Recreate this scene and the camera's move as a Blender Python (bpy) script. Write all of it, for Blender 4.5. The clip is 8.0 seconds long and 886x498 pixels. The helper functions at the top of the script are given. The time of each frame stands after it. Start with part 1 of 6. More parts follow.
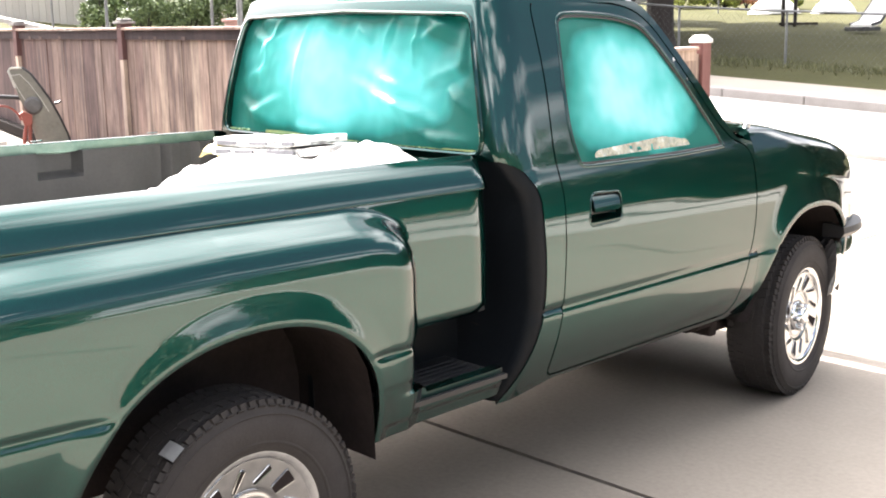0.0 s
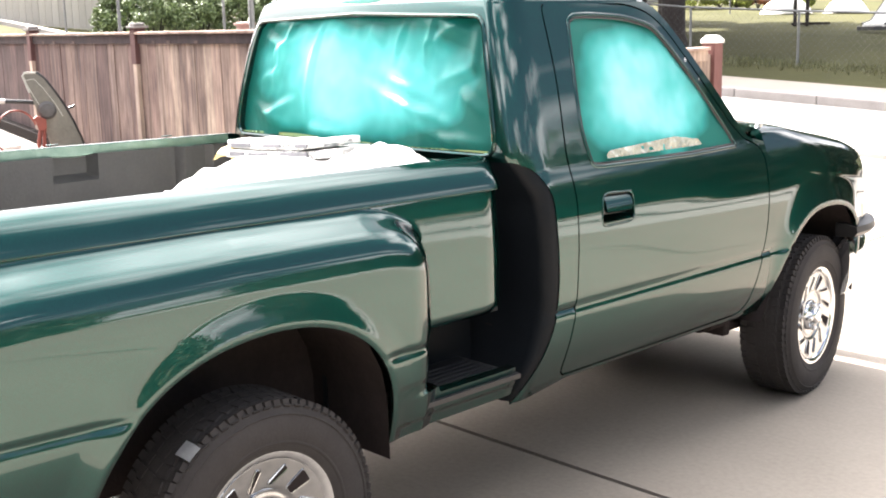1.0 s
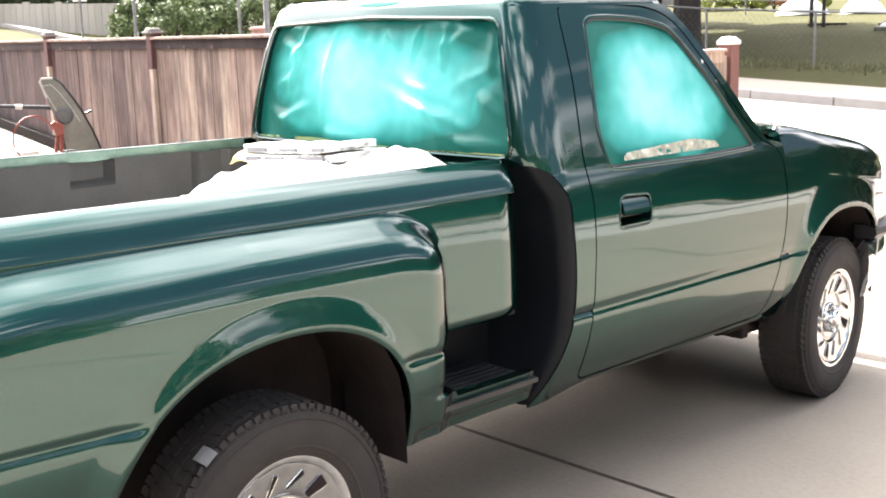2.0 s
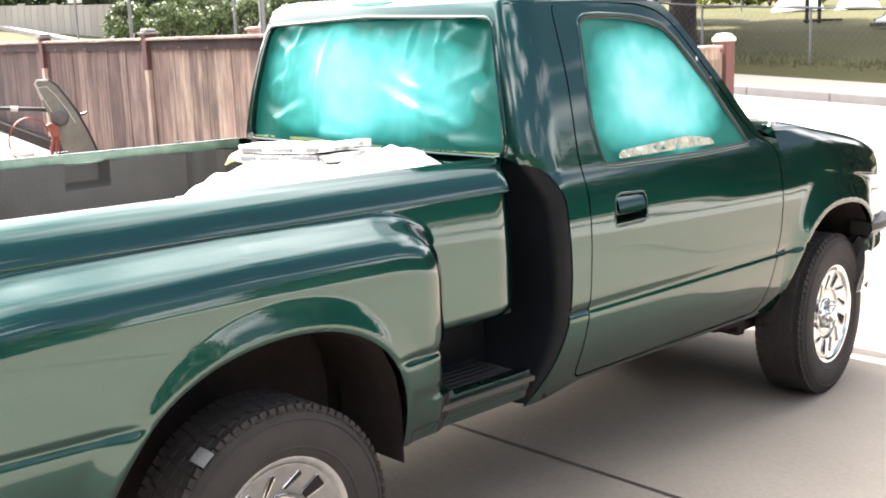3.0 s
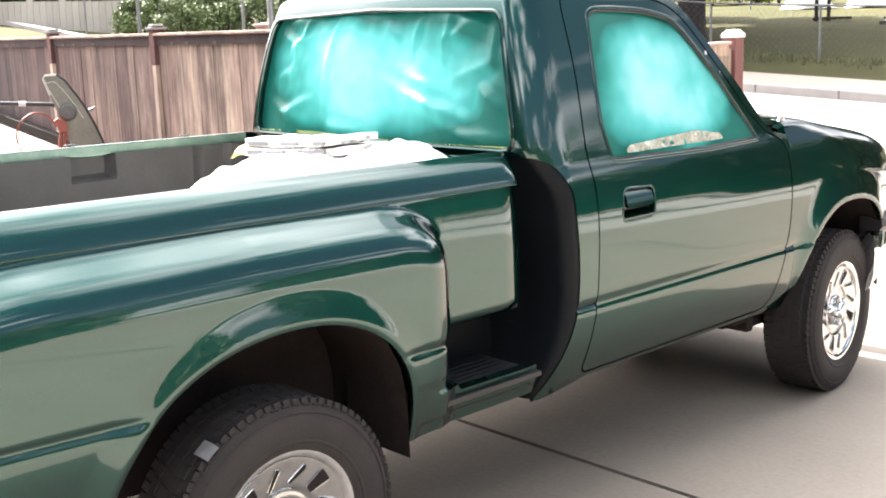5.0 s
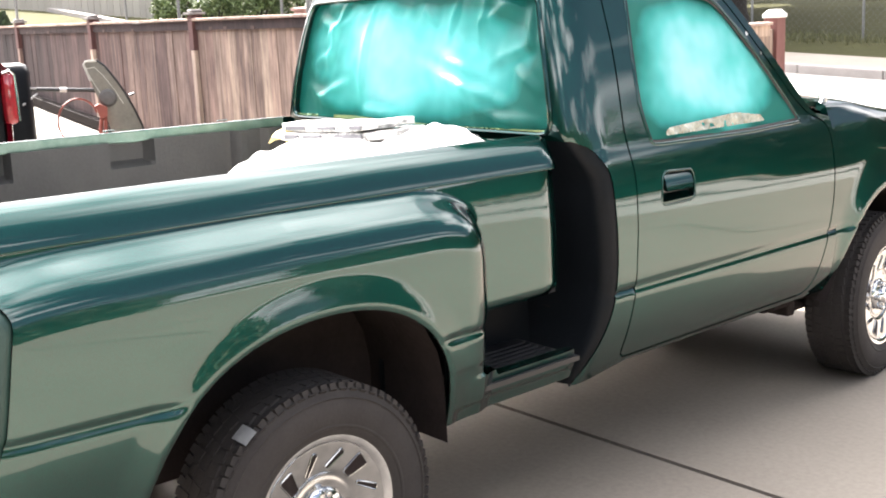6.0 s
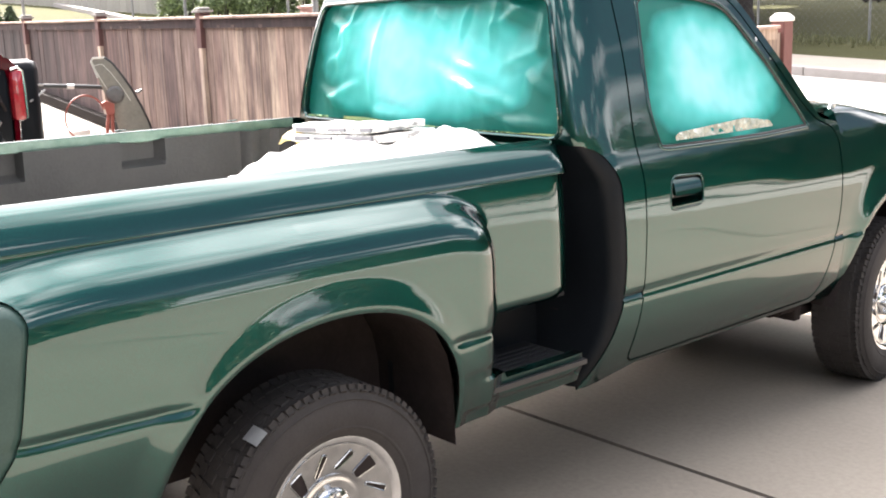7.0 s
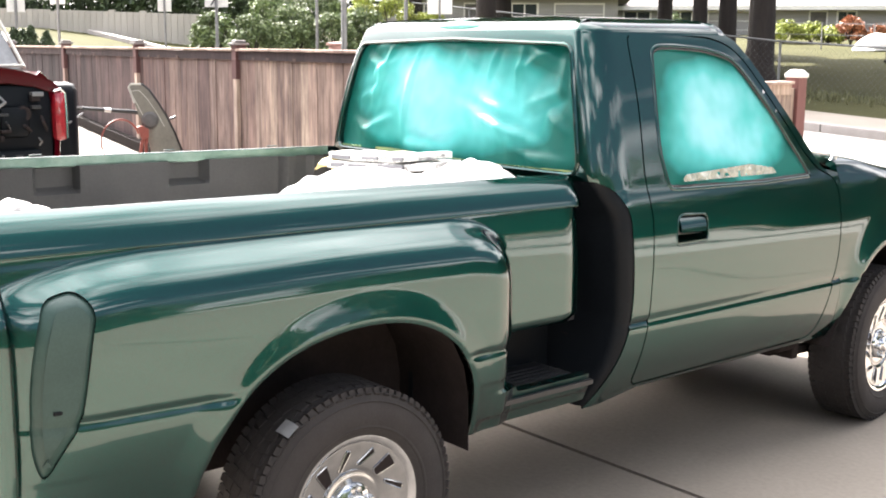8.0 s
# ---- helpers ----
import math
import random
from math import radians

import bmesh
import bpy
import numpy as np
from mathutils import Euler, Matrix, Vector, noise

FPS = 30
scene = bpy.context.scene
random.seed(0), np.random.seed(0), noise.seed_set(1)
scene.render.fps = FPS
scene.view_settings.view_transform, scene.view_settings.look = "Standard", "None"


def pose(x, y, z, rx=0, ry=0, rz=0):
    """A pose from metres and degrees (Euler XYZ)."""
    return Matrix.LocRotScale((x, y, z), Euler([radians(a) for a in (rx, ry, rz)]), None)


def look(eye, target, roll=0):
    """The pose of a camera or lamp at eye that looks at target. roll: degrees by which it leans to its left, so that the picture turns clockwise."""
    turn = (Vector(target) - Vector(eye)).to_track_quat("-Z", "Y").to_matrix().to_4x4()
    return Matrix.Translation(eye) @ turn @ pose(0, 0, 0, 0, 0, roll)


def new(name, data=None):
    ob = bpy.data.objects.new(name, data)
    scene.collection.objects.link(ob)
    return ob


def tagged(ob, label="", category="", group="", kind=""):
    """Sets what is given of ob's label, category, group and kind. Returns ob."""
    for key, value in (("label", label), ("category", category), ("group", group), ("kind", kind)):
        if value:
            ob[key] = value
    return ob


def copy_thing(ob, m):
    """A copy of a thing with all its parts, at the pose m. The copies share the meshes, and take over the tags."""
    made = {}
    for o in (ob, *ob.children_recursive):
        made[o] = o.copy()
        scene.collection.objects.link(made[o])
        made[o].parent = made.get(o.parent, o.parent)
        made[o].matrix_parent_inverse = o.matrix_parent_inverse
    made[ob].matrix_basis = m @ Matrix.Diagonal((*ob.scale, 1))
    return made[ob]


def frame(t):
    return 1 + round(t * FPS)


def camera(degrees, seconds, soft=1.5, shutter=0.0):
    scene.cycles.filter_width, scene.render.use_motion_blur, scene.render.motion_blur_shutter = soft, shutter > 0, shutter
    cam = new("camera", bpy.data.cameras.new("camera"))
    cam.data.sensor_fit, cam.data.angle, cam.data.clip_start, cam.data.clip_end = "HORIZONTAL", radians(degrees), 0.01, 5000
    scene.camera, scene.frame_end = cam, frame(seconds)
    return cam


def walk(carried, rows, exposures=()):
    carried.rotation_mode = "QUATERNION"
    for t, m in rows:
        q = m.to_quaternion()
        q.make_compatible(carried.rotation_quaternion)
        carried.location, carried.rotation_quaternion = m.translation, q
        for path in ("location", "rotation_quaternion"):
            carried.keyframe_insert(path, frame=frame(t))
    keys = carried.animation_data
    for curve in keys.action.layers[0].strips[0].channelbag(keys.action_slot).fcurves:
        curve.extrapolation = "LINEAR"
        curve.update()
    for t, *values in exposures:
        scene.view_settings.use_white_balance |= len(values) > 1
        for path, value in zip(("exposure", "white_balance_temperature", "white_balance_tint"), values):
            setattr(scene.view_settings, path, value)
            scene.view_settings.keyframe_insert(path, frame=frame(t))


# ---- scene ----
cam = camera(42.0, 8.0, soft=1.9)
PATH = [
    (0, (3.214, -1.646, 1.641), (1.805, -0.283, 1.248), -1.0),
    (0.5, (3.215, -1.653, 1.641), (1.799, -0.296, 1.248), -1.0),
    (1, (3.225, -1.66, 1.64), (1.8, -0.311, 1.251), -1.4),
    (1.5, (3.215, -1.659, 1.639), (1.775, -0.326, 1.256), -1.5),
    (3, (3.219, -1.649, 1.64), (1.778, -0.317, 1.255), -2.2),
    (3.5, (3.221, -1.651, 1.639), (1.78, -0.319, 1.255), -2.3),
    (4, (3.222, -1.656, 1.638), (1.78, -0.324, 1.253), -2.1),
    (5.5, (3.203, -1.626, 1.622), (1.739, -0.323, 1.224), -2.2),
    (6, (3.202, -1.624, 1.626), (1.712, -0.357, 1.212), -2.6),
    (6.5, (3.196, -1.634, 1.632), (1.699, -0.375, 1.216), -2.6),
    (7, (3.199, -1.648, 1.644), (1.706, -0.385, 1.227), -2.1),
    (7.5, (3.249, -1.696, 1.657), (1.727, -0.46, 1.265), -0.8),
    (8, (3.414, -1.861, 1.643), (1.895, -0.608, 1.296), 0.4),
]
walk(cam, [(t, look(eye, target, roll)) for t, eye, target, roll in PATH], exposures=[(0, 2.80, 6440, 14), (7.2, 2.74, 6440, 14), (8, 2.66, 6440, 14)])

# ---- world and sun ----
SUN_ELEV = 42.0
world = bpy.data.worlds.new("world")
scene.world = world
world.use_nodes = True
wn = world.node_tree.nodes
sky = wn.new("ShaderNodeTexSky")
sky.sky_type = "NISHITA"
sky.sun_disc = False
sky.sun_elevation = radians(SUN_ELEV)
sky.sun_rotation = radians(-82)
sky.air_density, sky.dust_density = 0.9, 6.0
wn["Background"].inputs["Strength"].default_value = 0.046
haze = wn.new("ShaderNodeHueSaturation")  # a hazy summer sky is paler than a clear one
haze.inputs["Saturation"].default_value = 0.85
world.node_tree.links.new(sky.outputs["Color"], haze.inputs["Color"])
# haze gathers the sky's light round the sun
SUN_DIR = Vector((-7.2, 1.0, 6.55)).normalized()
where = wn.new("ShaderNodeTexCoord")
toward = wn.new("ShaderNodeVectorMath")
toward.operation = "DOT_PRODUCT"
toward.inputs[1].default_value = SUN_DIR
fall = wn.new("ShaderNodeMath")
fall.operation, fall.use_clamp = "MULTIPLY", True
fall.inputs[1].default_value = 1.0
power = wn.new("ShaderNodeMath")
power.operation = "POWER"
power.inputs[1].default_value = 5.0
aureole = wn.new("ShaderNodeMixRGB")
aureole.blend_type = "ADD"
aureole.inputs["Color2"].default_value = (52.0, 52.0, 51.0, 1)
wl = world.node_tree.links.new
wl(where.outputs["Generated"], toward.inputs[0])
wl(toward.outputs["Value"], fall.inputs[0])
wl(fall.outputs["Value"], power.inputs[0])
wl(power.outputs["Value"], aureole.inputs["Fac"])
# scattered cloud, added out of view to brighten what rails and fenders reflect
stretch = wn.new("ShaderNodeMapping")
stretch.inputs["Scale"].default_value = (1.0, 1.0, 2.4)
stretch.inputs["Location"].default_value = (3.1, 1.7, 0.4)
puffs = wn.new("ShaderNodeTexNoise")
puffs.inputs["Scale"].default_value, puffs.inputs["Detail"].default_value, puffs.inputs["Roughness"].default_value = 2.0, 3.0, 0.5
cover = wn.new("ShaderNodeValToRGB")
cover.color_ramp.elements[0].position, cover.color_ramp.elements[1].position = 0.49, 0.65
clouds = wn.new("ShaderNodeMixRGB")
clouds.inputs["Color2"].default_value = (23.0, 23.0, 22.7, 1)
wl(where.outputs["Generated"], stretch.inputs["Vector"])
wl(stretch.outputs["Vector"], puffs.inputs["Vector"])
wl(puffs.outputs["Fac"], cover.inputs["Fac"])
wl(cover.outputs["Color"], clouds.inputs["Fac"])
wl(haze.outputs["Color"], clouds.inputs["Color1"])
wl(clouds.outputs["Color"], aureole.inputs["Color1"])
wl(aureole.outputs["Color"], wn["Background"].inputs["Color"])

sun_data = bpy.data.lights.new("sun", "SUN")
sun_data.energy, sun_data.angle, sun_data.color = 5.0, radians(0.53), (1.0, 0.95, 0.87)
sun = new("sun", sun_data)
sun.matrix_world = look((-7.2, 1.0, 6.55), (0, 0, 0))

# ---- materials ----
def nodes_of(name):
    m = bpy.data.materials.new(name)
    m.use_nodes = True
    nt = m.node_tree
    return m, nt, nt.nodes["Principled BSDF"]


def link(nt, a, b):
    nt.links.new(a, b)


def mapped_noise(nt, scale, detail=4.0, rough=0.55, stretch=(1, 1, 1), distortion=0.0):
    co = nt.nodes.new("ShaderNodeTexCoord")
    mp = nt.nodes.new("ShaderNodeMapping")
    mp.inputs["Scale"].default_value = stretch
    n = nt.nodes.new("ShaderNodeTexNoise")
    n.inputs["Scale"].default_value = scale
    n.inputs["Detail"].default_value = detail
    n.inputs["Roughness"].default_value = rough
    n.inputs["Distortion"].default_value = distortion
    link(nt, co.outputs["Object"], mp.inputs["Vector"])
    link(nt, mp.outputs["Vector"], n.inputs["Vector"])
    return n.outputs["Fac"]


def ramp(nt, fac, stops):
    r = nt.nodes.new("ShaderNodeValToRGB")
    els = r.color_ramp.elements
    while len(els) < len(stops):
        els.new(0.5)
    for e, (p, c) in zip(els, stops):
        e.position, e.color = p, (*c, 1)
    link(nt, fac, r.inputs["Fac"])
    return r.outputs["Color"]


def mix(nt, fac, a, b, mode="MIX"):
    x = nt.nodes.new("ShaderNodeMix")
    x.data_type, x.blend_type = "RGBA", mode
    for sock, val in (("Factor", fac), ("A", a), ("B", b)):
        s = [i for i in x.inputs if i.name == sock and i.enabled][0]
        if isinstance(val, (int, float)):
            s.default_value = val
        elif isinstance(val, tuple):
            s.default_value = (*val, 1)
        else:
            link(nt, val, s)
    return [o for o in x.outputs if o.enabled][0]


def bump(nt, bsdf, height, strength=0.3, distance=0.01):
    b = nt.nodes.new("ShaderNodeBump")
    b.inputs["Strength"].default_value = strength
    b.inputs["Distance"].default_value = distance
    link(nt, height, b.inputs["Height"])
    link(nt, b.outputs["Normal"], bsdf.inputs["Normal"])
    return b


def noisy(name, dark, light, scale=4.0, fine=60.0, rough=0.8, metal=0.0, bumpy=0.2, bump_scale=None, stretch=(1, 1, 1), spec=0.5, rand=0.0):
    """A surface that varies at two scales between two colours, with fine relief."""
    m, nt, b = nodes_of(name)
    a = mapped_noise(nt, scale, 5, 0.6, stretch)
    f = mapped_noise(nt, fine, 3, 0.6, stretch)
    c1 = ramp(nt, a, [(0.3, dark), (0.7, light)])
    mid = tuple((p + q) / 2 for p, q in zip(dark, light))
    c2 = ramp(nt, f, [(0.25, tuple(0.75 * p for p in mid)), (0.75, tuple(min(1, 1.25 * p) for p in mid))])
    col = mix(nt, 0.4, c1, c2)
    if rand:
        oi = nt.nodes.new("ShaderNodeObjectInfo")
        lo = 1 - rand
        tint = ramp(nt, oi.outputs["Random"], [(0, (lo, lo, lo)), (1, (1 + rand * 0.4,) * 3)])
        col = mix(nt, 1.0, col, tint, "MULTIPLY")
    link(nt, col, b.inputs["Base Color"])
    b.inputs["Roughness"].default_value = rough
    b.inputs["Metallic"].default_value = metal
    b.inputs["Specular IOR Level"].default_value = spec
    if bumpy:
        bump(nt, b, mapped_noise(nt, bump_scale or fine, 4, 0.6, stretch), bumpy, 0.01)
    return m


def plain(name, color, rough=0.5, metal=0.0, coat=0.0):
    m, nt, b = nodes_of(name)
    n = mapped_noise(nt, 30, 3)
    link(nt, ramp(nt, n, [(0.3, tuple(0.85 * c for c in color)), (0.7, tuple(min(1, 1.1 * c) for c in color))]), b.inputs["Base Color"])
    b.inputs["Roughness"].default_value = rough
    b.inputs["Metallic"].default_value = metal
    b.inputs["Coat Weight"].default_value = coat
    return m


def car_paint(name, color, flake=0.5, peel=0.02, base_rough=0.3, coat_ior=1.6):
    """Metallic base under clear lacquer, with a trace of orange peel."""
    m, nt, b = nodes_of(name)
    n = mapped_noise(nt, 900, 2, 0.7)
    col = ramp(nt, n, [(0.35, tuple(0.7 * c for c in color)), (0.65, tuple(1.3 * c for c in color))])
    link(nt, col, b.inputs["Base Color"])
    b.inputs["Metallic"].default_value = flake
    b.inputs["Roughness"].default_value = base_rough
    b.inputs["Specular Tint"].default_value = (*[min(1.0, 4 * c) for c in color], 1)
    b.inputs["Coat Weight"].default_value = 1.0
    b.inputs["Coat Roughness"].default_value = 0.025
    b.inputs["Coat IOR"].default_value = coat_ior
    p = mapped_noise(nt, 120, 2, 0.5)
    bp = nt.nodes.new("ShaderNodeBump")
    bp.inputs["Strength"].default_value = peel
    bp.inputs["Distance"].default_value = 0.002
    link(nt, p, bp.inputs["Height"])
    link(nt, bp.outputs["Normal"], b.inputs["Coat Normal"])
    return m


PAINT = car_paint("green_paint", (0.0055, 0.044, 0.037), 0.96, 0.02, 0.36, 1.60)
RED_PAINT = car_paint("red_paint", (0.045, 0.0004, 0.003), 0.1, 0.02, 0.4, 1.22)
RUBBER = noisy("tyre_rubber", (0.026, 0.0235, 0.0235), (0.045, 0.041, 0.040), 9, 120, 0.8, 0, 0.15, spec=0.22)
CHROME = plain("chrome", (0.66, 0.67, 0.68), 0.12, 1.0)
BLACK = plain("black_plastic", (0.018, 0.018, 0.019), 0.45)
# dark primer, taken near black so the step recess's shade sits in the colour
NEAR_BLACK = noisy("near_black", (0.0030, 0.0042, 0.0058), (0.0054, 0.0072, 0.0095), 6, 50, 0.5, 0, 0.1, spec=0.14)
SOOT = noisy("dark_underbody", (0.020, 0.0158, 0.0158), (0.037, 0.030, 0.0285), 8, 60, 0.9, 0, 0.3, spec=0.08)
LINER = noisy("bed_liner_plastic", (0.03, 0.03, 0.03), (0.055, 0.053, 0.05), 5, 90, 0.6, 0, 0.2, spec=0.25)

# ---- building helpers ----
def link_mesh(name, verts, faces, mat, parent=None, label="", smooth=True, sharp=None):
    me = bpy.data.meshes.new(name)
    me.from_pydata([tuple(v) for v in verts], [], [tuple(f) for f in faces])
    me.materials.append(mat)
    me.polygons.foreach_set("use_smooth", [smooth] * len(me.polygons))
    if smooth and sharp:
        me.set_sharp_from_angle(angle=radians(sharp))
    ob = new(name, me)
    ob.parent = parent
    if label:
        ob["label"] = label
    return ob


def part(name, bm, mat, parent=None, label="", smooth=False, sharp=35):
    """One bmesh as one mesh object under a thing or a part."""
    me = bpy.data.meshes.new(name)
    bm.to_mesh(me)
    bm.free()
    me.materials.append(mat)
    me.polygons.foreach_set("use_smooth", [smooth] * len(me.polygons))
    if smooth:
        me.set_sharp_from_angle(angle=radians(sharp))
    ob = new(name, me)
    ob.parent = parent
    if label:
        ob["label"] = label
    return ob


def thing(name, label, category, at=(0, 0, 0), rz=0.0, group="", kind=""):
    ob = new(name)
    ob.empty_display_size = 0.2
    ob.matrix_basis = pose(*at, 0, 0, rz)
    return tagged(ob, label, category, group, kind)


def add_box(bm, lo, hi, m=None, bevel=0.0):
    vs = bmesh.ops.create_cube(bm, size=1.0)["verts"]
    for v in vs:
        v.co = Vector([l + (h - l) * (c + 0.5) for l, h, c in zip(lo, hi, v.co)])
    if bevel:
        es = list({e for v in vs for e in v.link_edges})
        r = bmesh.ops.bevel(bm, geom=es, offset=bevel, segments=2, affect="EDGES", profile=0.5)
        vs = list({v for f in r["faces"] for v in f.verts} | {v for v in vs if v.is_valid})
    if m is not None:
        bmesh.ops.transform(bm, matrix=m, verts=vs)
    return vs


def add_tube(bm, points, radii, sides=10, cap=True):
    """A round bar through points, with a radius at each."""
    pts = [Vector(p) for p in points]
    if isinstance(radii, (int, float)):
        radii = [radii] * len(pts)
    rings = []
    side = None
    for i, (p, r) in enumerate(zip(pts, radii)):
        d = (pts[min(i + 1, len(pts) - 1)] - pts[max(i - 1, 0)]).normalized()
        if side is None:
            side = d.cross(Vector((0, 0, 1)) if abs(d.z) < 0.9 else Vector((1, 0, 0))).normalized()
        side = (side - d * side.dot(d)).normalized()
        up = d.cross(side)
        rings.append([bm.verts.new(p + r * (math.cos(a) * side + math.sin(a) * up)) for a in [2 * math.pi * k / sides for k in range(sides)]])
    for a, b in zip(rings, rings[1:]):
        for k in range(sides):
            bm.faces.new((a[k], a[(k + 1) % sides], b[(k + 1) % sides], b[k]))
    if cap:
        bm.faces.new(list(reversed(rings[0])))
        bm.faces.new(rings[-1])
    return rings


def add_lathe(bm, profile, axis_pose, sides=48, closed=False):
    """Turns (radius, offset along the axis) pairs round the local z axis of axis_pose."""
    rings = []
    for r, h in profile:
        rings.append([bm.verts.new(axis_pose @ Vector((r * math.cos(a), r * math.sin(a), h))) for a in [2 * math.pi * k / sides for k in range(sides)]])
    pairs = list(zip(rings, rings[1:]))
    if closed:
        pairs.append((rings[-1], rings[0]))
    for a, b in pairs:
        for k in range(sides):
            bm.faces.new((a[k], a[(k + 1) % sides], b[(k + 1) % sides], b[k]))
    return rings


def smooth_curve(xs, ys):
    """A smooth function through the given pairs (monotone cubic)."""
    xs, ys = np.array(xs, float), np.array(ys, float)
    h = np.diff(xs)
    d = np.diff(ys) / h
    m = np.zeros(len(xs))
    m[0], m[-1] = d[0], d[-1]
    for i in range(1, len(xs) - 1):
        if d[i - 1] * d[i] > 0:
            w1, w2 = 2 * h[i] + h[i - 1], h[i] + 2 * h[i - 1]
            m[i] = (w1 + w2) / (w1 / d[i - 1] + w2 / d[i])

    def f(x):
        x = np.asarray(x, float)
        xc = np.clip(x, xs[0], xs[-1])
        i = np.clip(np.searchsorted(xs, xc) - 1, 0, len(h) - 1)
        t = (xc - xs[i]) / h[i]
        out = (1 + 2 * t) * (1 - t) ** 2 * ys[i] + t * (1 - t) ** 2 * h[i] * m[i] + t * t * (3 - 2 * t) * ys[i + 1] + t * t * (t - 1) * h[i] * m[i + 1]
        return out + np.where(x > xs[-1], (x - xs[-1]) * m[-1], 0) + np.where(x < xs[0], (x - xs[0]) * m[0], 0)
    return f


def rounded(points, r, n=5):
    """The polygon with its corners rounded. r: one radius, or one for each corner."""
    out = []
    k = len(points)
    for i in range(k):
        p, a, b = (np.array(points[j % k], float) for j in (i, i - 1, i + 1))
        rad = r[i] if isinstance(r, (list, tuple)) else r
        if rad <= 0:
            out.append(tuple(p))
            continue
        da, db = a - p, b - p
        la, lb = np.linalg.norm(da), np.linalg.norm(db)
        c = min(rad, 0.48 * la, 0.48 * lb)
        s, e = p + da / la * c, p + db / lb * c
        for t in np.linspace(0, 1, n):
            out.append(tuple((1 - t) ** 2 * s + 2 * t * (1 - t) * p + t * t * e))
    return out


def poly_nearest(P, poly):
    """Signed distance (inside positive) and nearest boundary point of the points P to a polygon."""
    A = np.array(poly, float)
    B = np.roll(A, -1, axis=0)
    best = np.full(len(P), 1e9)
    near = np.zeros_like(P)
    inside = np.zeros(len(P), bool)
    for a, b in zip(A, B):
        ab = b - a
        L = ab @ ab
        if L < 1e-12:
            continue
        t = np.clip(((P - a) @ ab) / L, 0, 1)
        q = a + t[:, None] * ab
        d = np.linalg.norm(P - q, axis=1)
        closer = d < best
        best[closer], near[closer] = d[closer], q[closer]
        cond = (a[1] > P[:, 1]) != (b[1] > P[:, 1])
        if abs(ab[1]) > 1e-12:
            inside ^= cond & (P[:, 0] < a[0] + (P[:, 1] - a[1]) / ab[1] * ab[0])
    return np.where(inside, best, -best), near


def panel_data(S, outer, holes=(), step=0.015, depth=0.012, lip=0.0035):
    """Verts and faces of a pressed panel: the surface S(u, v) inside the outline, its edges rolled in to the depth."""
    o = np.array(outer, float)
    (u0, v0), (u1, v1) = o.min(0), o.max(0)
    nu, nv = max(2, int(math.ceil((u1 - u0) / step)) + 1), max(2, int(math.ceil((v1 - v0) / step)) + 1)
    U, V = np.meshgrid(np.linspace(u0, u1, nu), np.linspace(v0, v1, nv), indexing="ij")
    P = np.stack([U.ravel(), V.ravel()], 1)
    sd, near = poly_nearest(P, outer)
    for h in holes:
        s2, n2 = poly_nearest(P, h)
        s2 = -s2
        use = s2 < sd
        sd = np.where(use, s2, sd)
        near[use] = n2[use]
    keep = sd > -0.5 * step
    snap = keep & (sd < 0.5 * step)
    P[snap] = near[snap]
    idx = np.arange(nu * nv).reshape(nu, nv)
    quads = np.stack([idx[:-1, :-1], idx[1:, :-1], idx[1:, 1:], idx[:-1, 1:]], -1).reshape(-1, 4)
    cnt = keep[quads].sum(1)
    faces = [tuple(q) for q in quads[cnt == 4]]
    for q in quads[cnt == 3]:
        faces.append(tuple(i for i in q if keep[i]))
    used = sorted({i for f in faces for i in f})
    remap = {j: i for i, j in enumerate(used)}
    faces = [tuple(remap[i] for i in f) for f in faces]
    P = P[used]
    X = np.stack(S(P[:, 0], P[:, 1]), 1)
    e = 1e-3
    du = np.stack(S(P[:, 0] + e, P[:, 1]), 1) - np.stack(S(P[:, 0] - e, P[:, 1]), 1)
    dv = np.stack(S(P[:, 0], P[:, 1] + e), 1) - np.stack(S(P[:, 0], P[:, 1] - e), 1)
    N = np.cross(du, dv)
    N /= np.linalg.norm(N, axis=1)[:, None] + 1e-12
    verts = [tuple(x) for x in X]
    if depth > 0:
        count = {}
        for f in faces:
            for a, b in zip(f, f[1:] + f[:1]):
                count[(a, b)] = 1
        rim = [(a, b) for (a, b) in count if (b, a) not in count]
        low = {}
        for a, b in rim:
            for i in (a, b):
                if i not in low:
                    low[i] = len(verts)
                    verts.append(tuple(X[i] - N[i] * depth))
        faces += [(b, a, low[a], low[b]) for a, b in rim]
    return verts, faces


def panel(name, S, outer, mat, parent, holes=(), step=0.015, depth=0.012, mirror=False, label="", flip=False):
    """A pressed panel as a part; mirror: joined with its image across x = 0; flip: that image alone."""
    v, f = panel_data(S, outer, holes, step, depth)
    if flip or mirror:
        mv = [(-x, y, z) for x, y, z in v]
        mf = [tuple(reversed(q)) for q in f]
        if flip:
            v, f = mv, mf
        else:
            n = len(v)
            f = f + [tuple(i + n for i in q) for q in mf]
            v = v + mv
    ob = link_mesh(name, v, f, mat, parent, label, True, 40)
    if mirror:
        bm = bmesh.new()
        bm.from_mesh(ob.data)
        bmesh.ops.remove_doubles(bm, verts=[w for w in bm.verts if abs(w.co.x) < 1e-4], dist=1e-4)
        bm.to_mesh(ob.data)
        bm.free()
        ob.data.set_sharp_from_angle(angle=radians(40))
    return ob


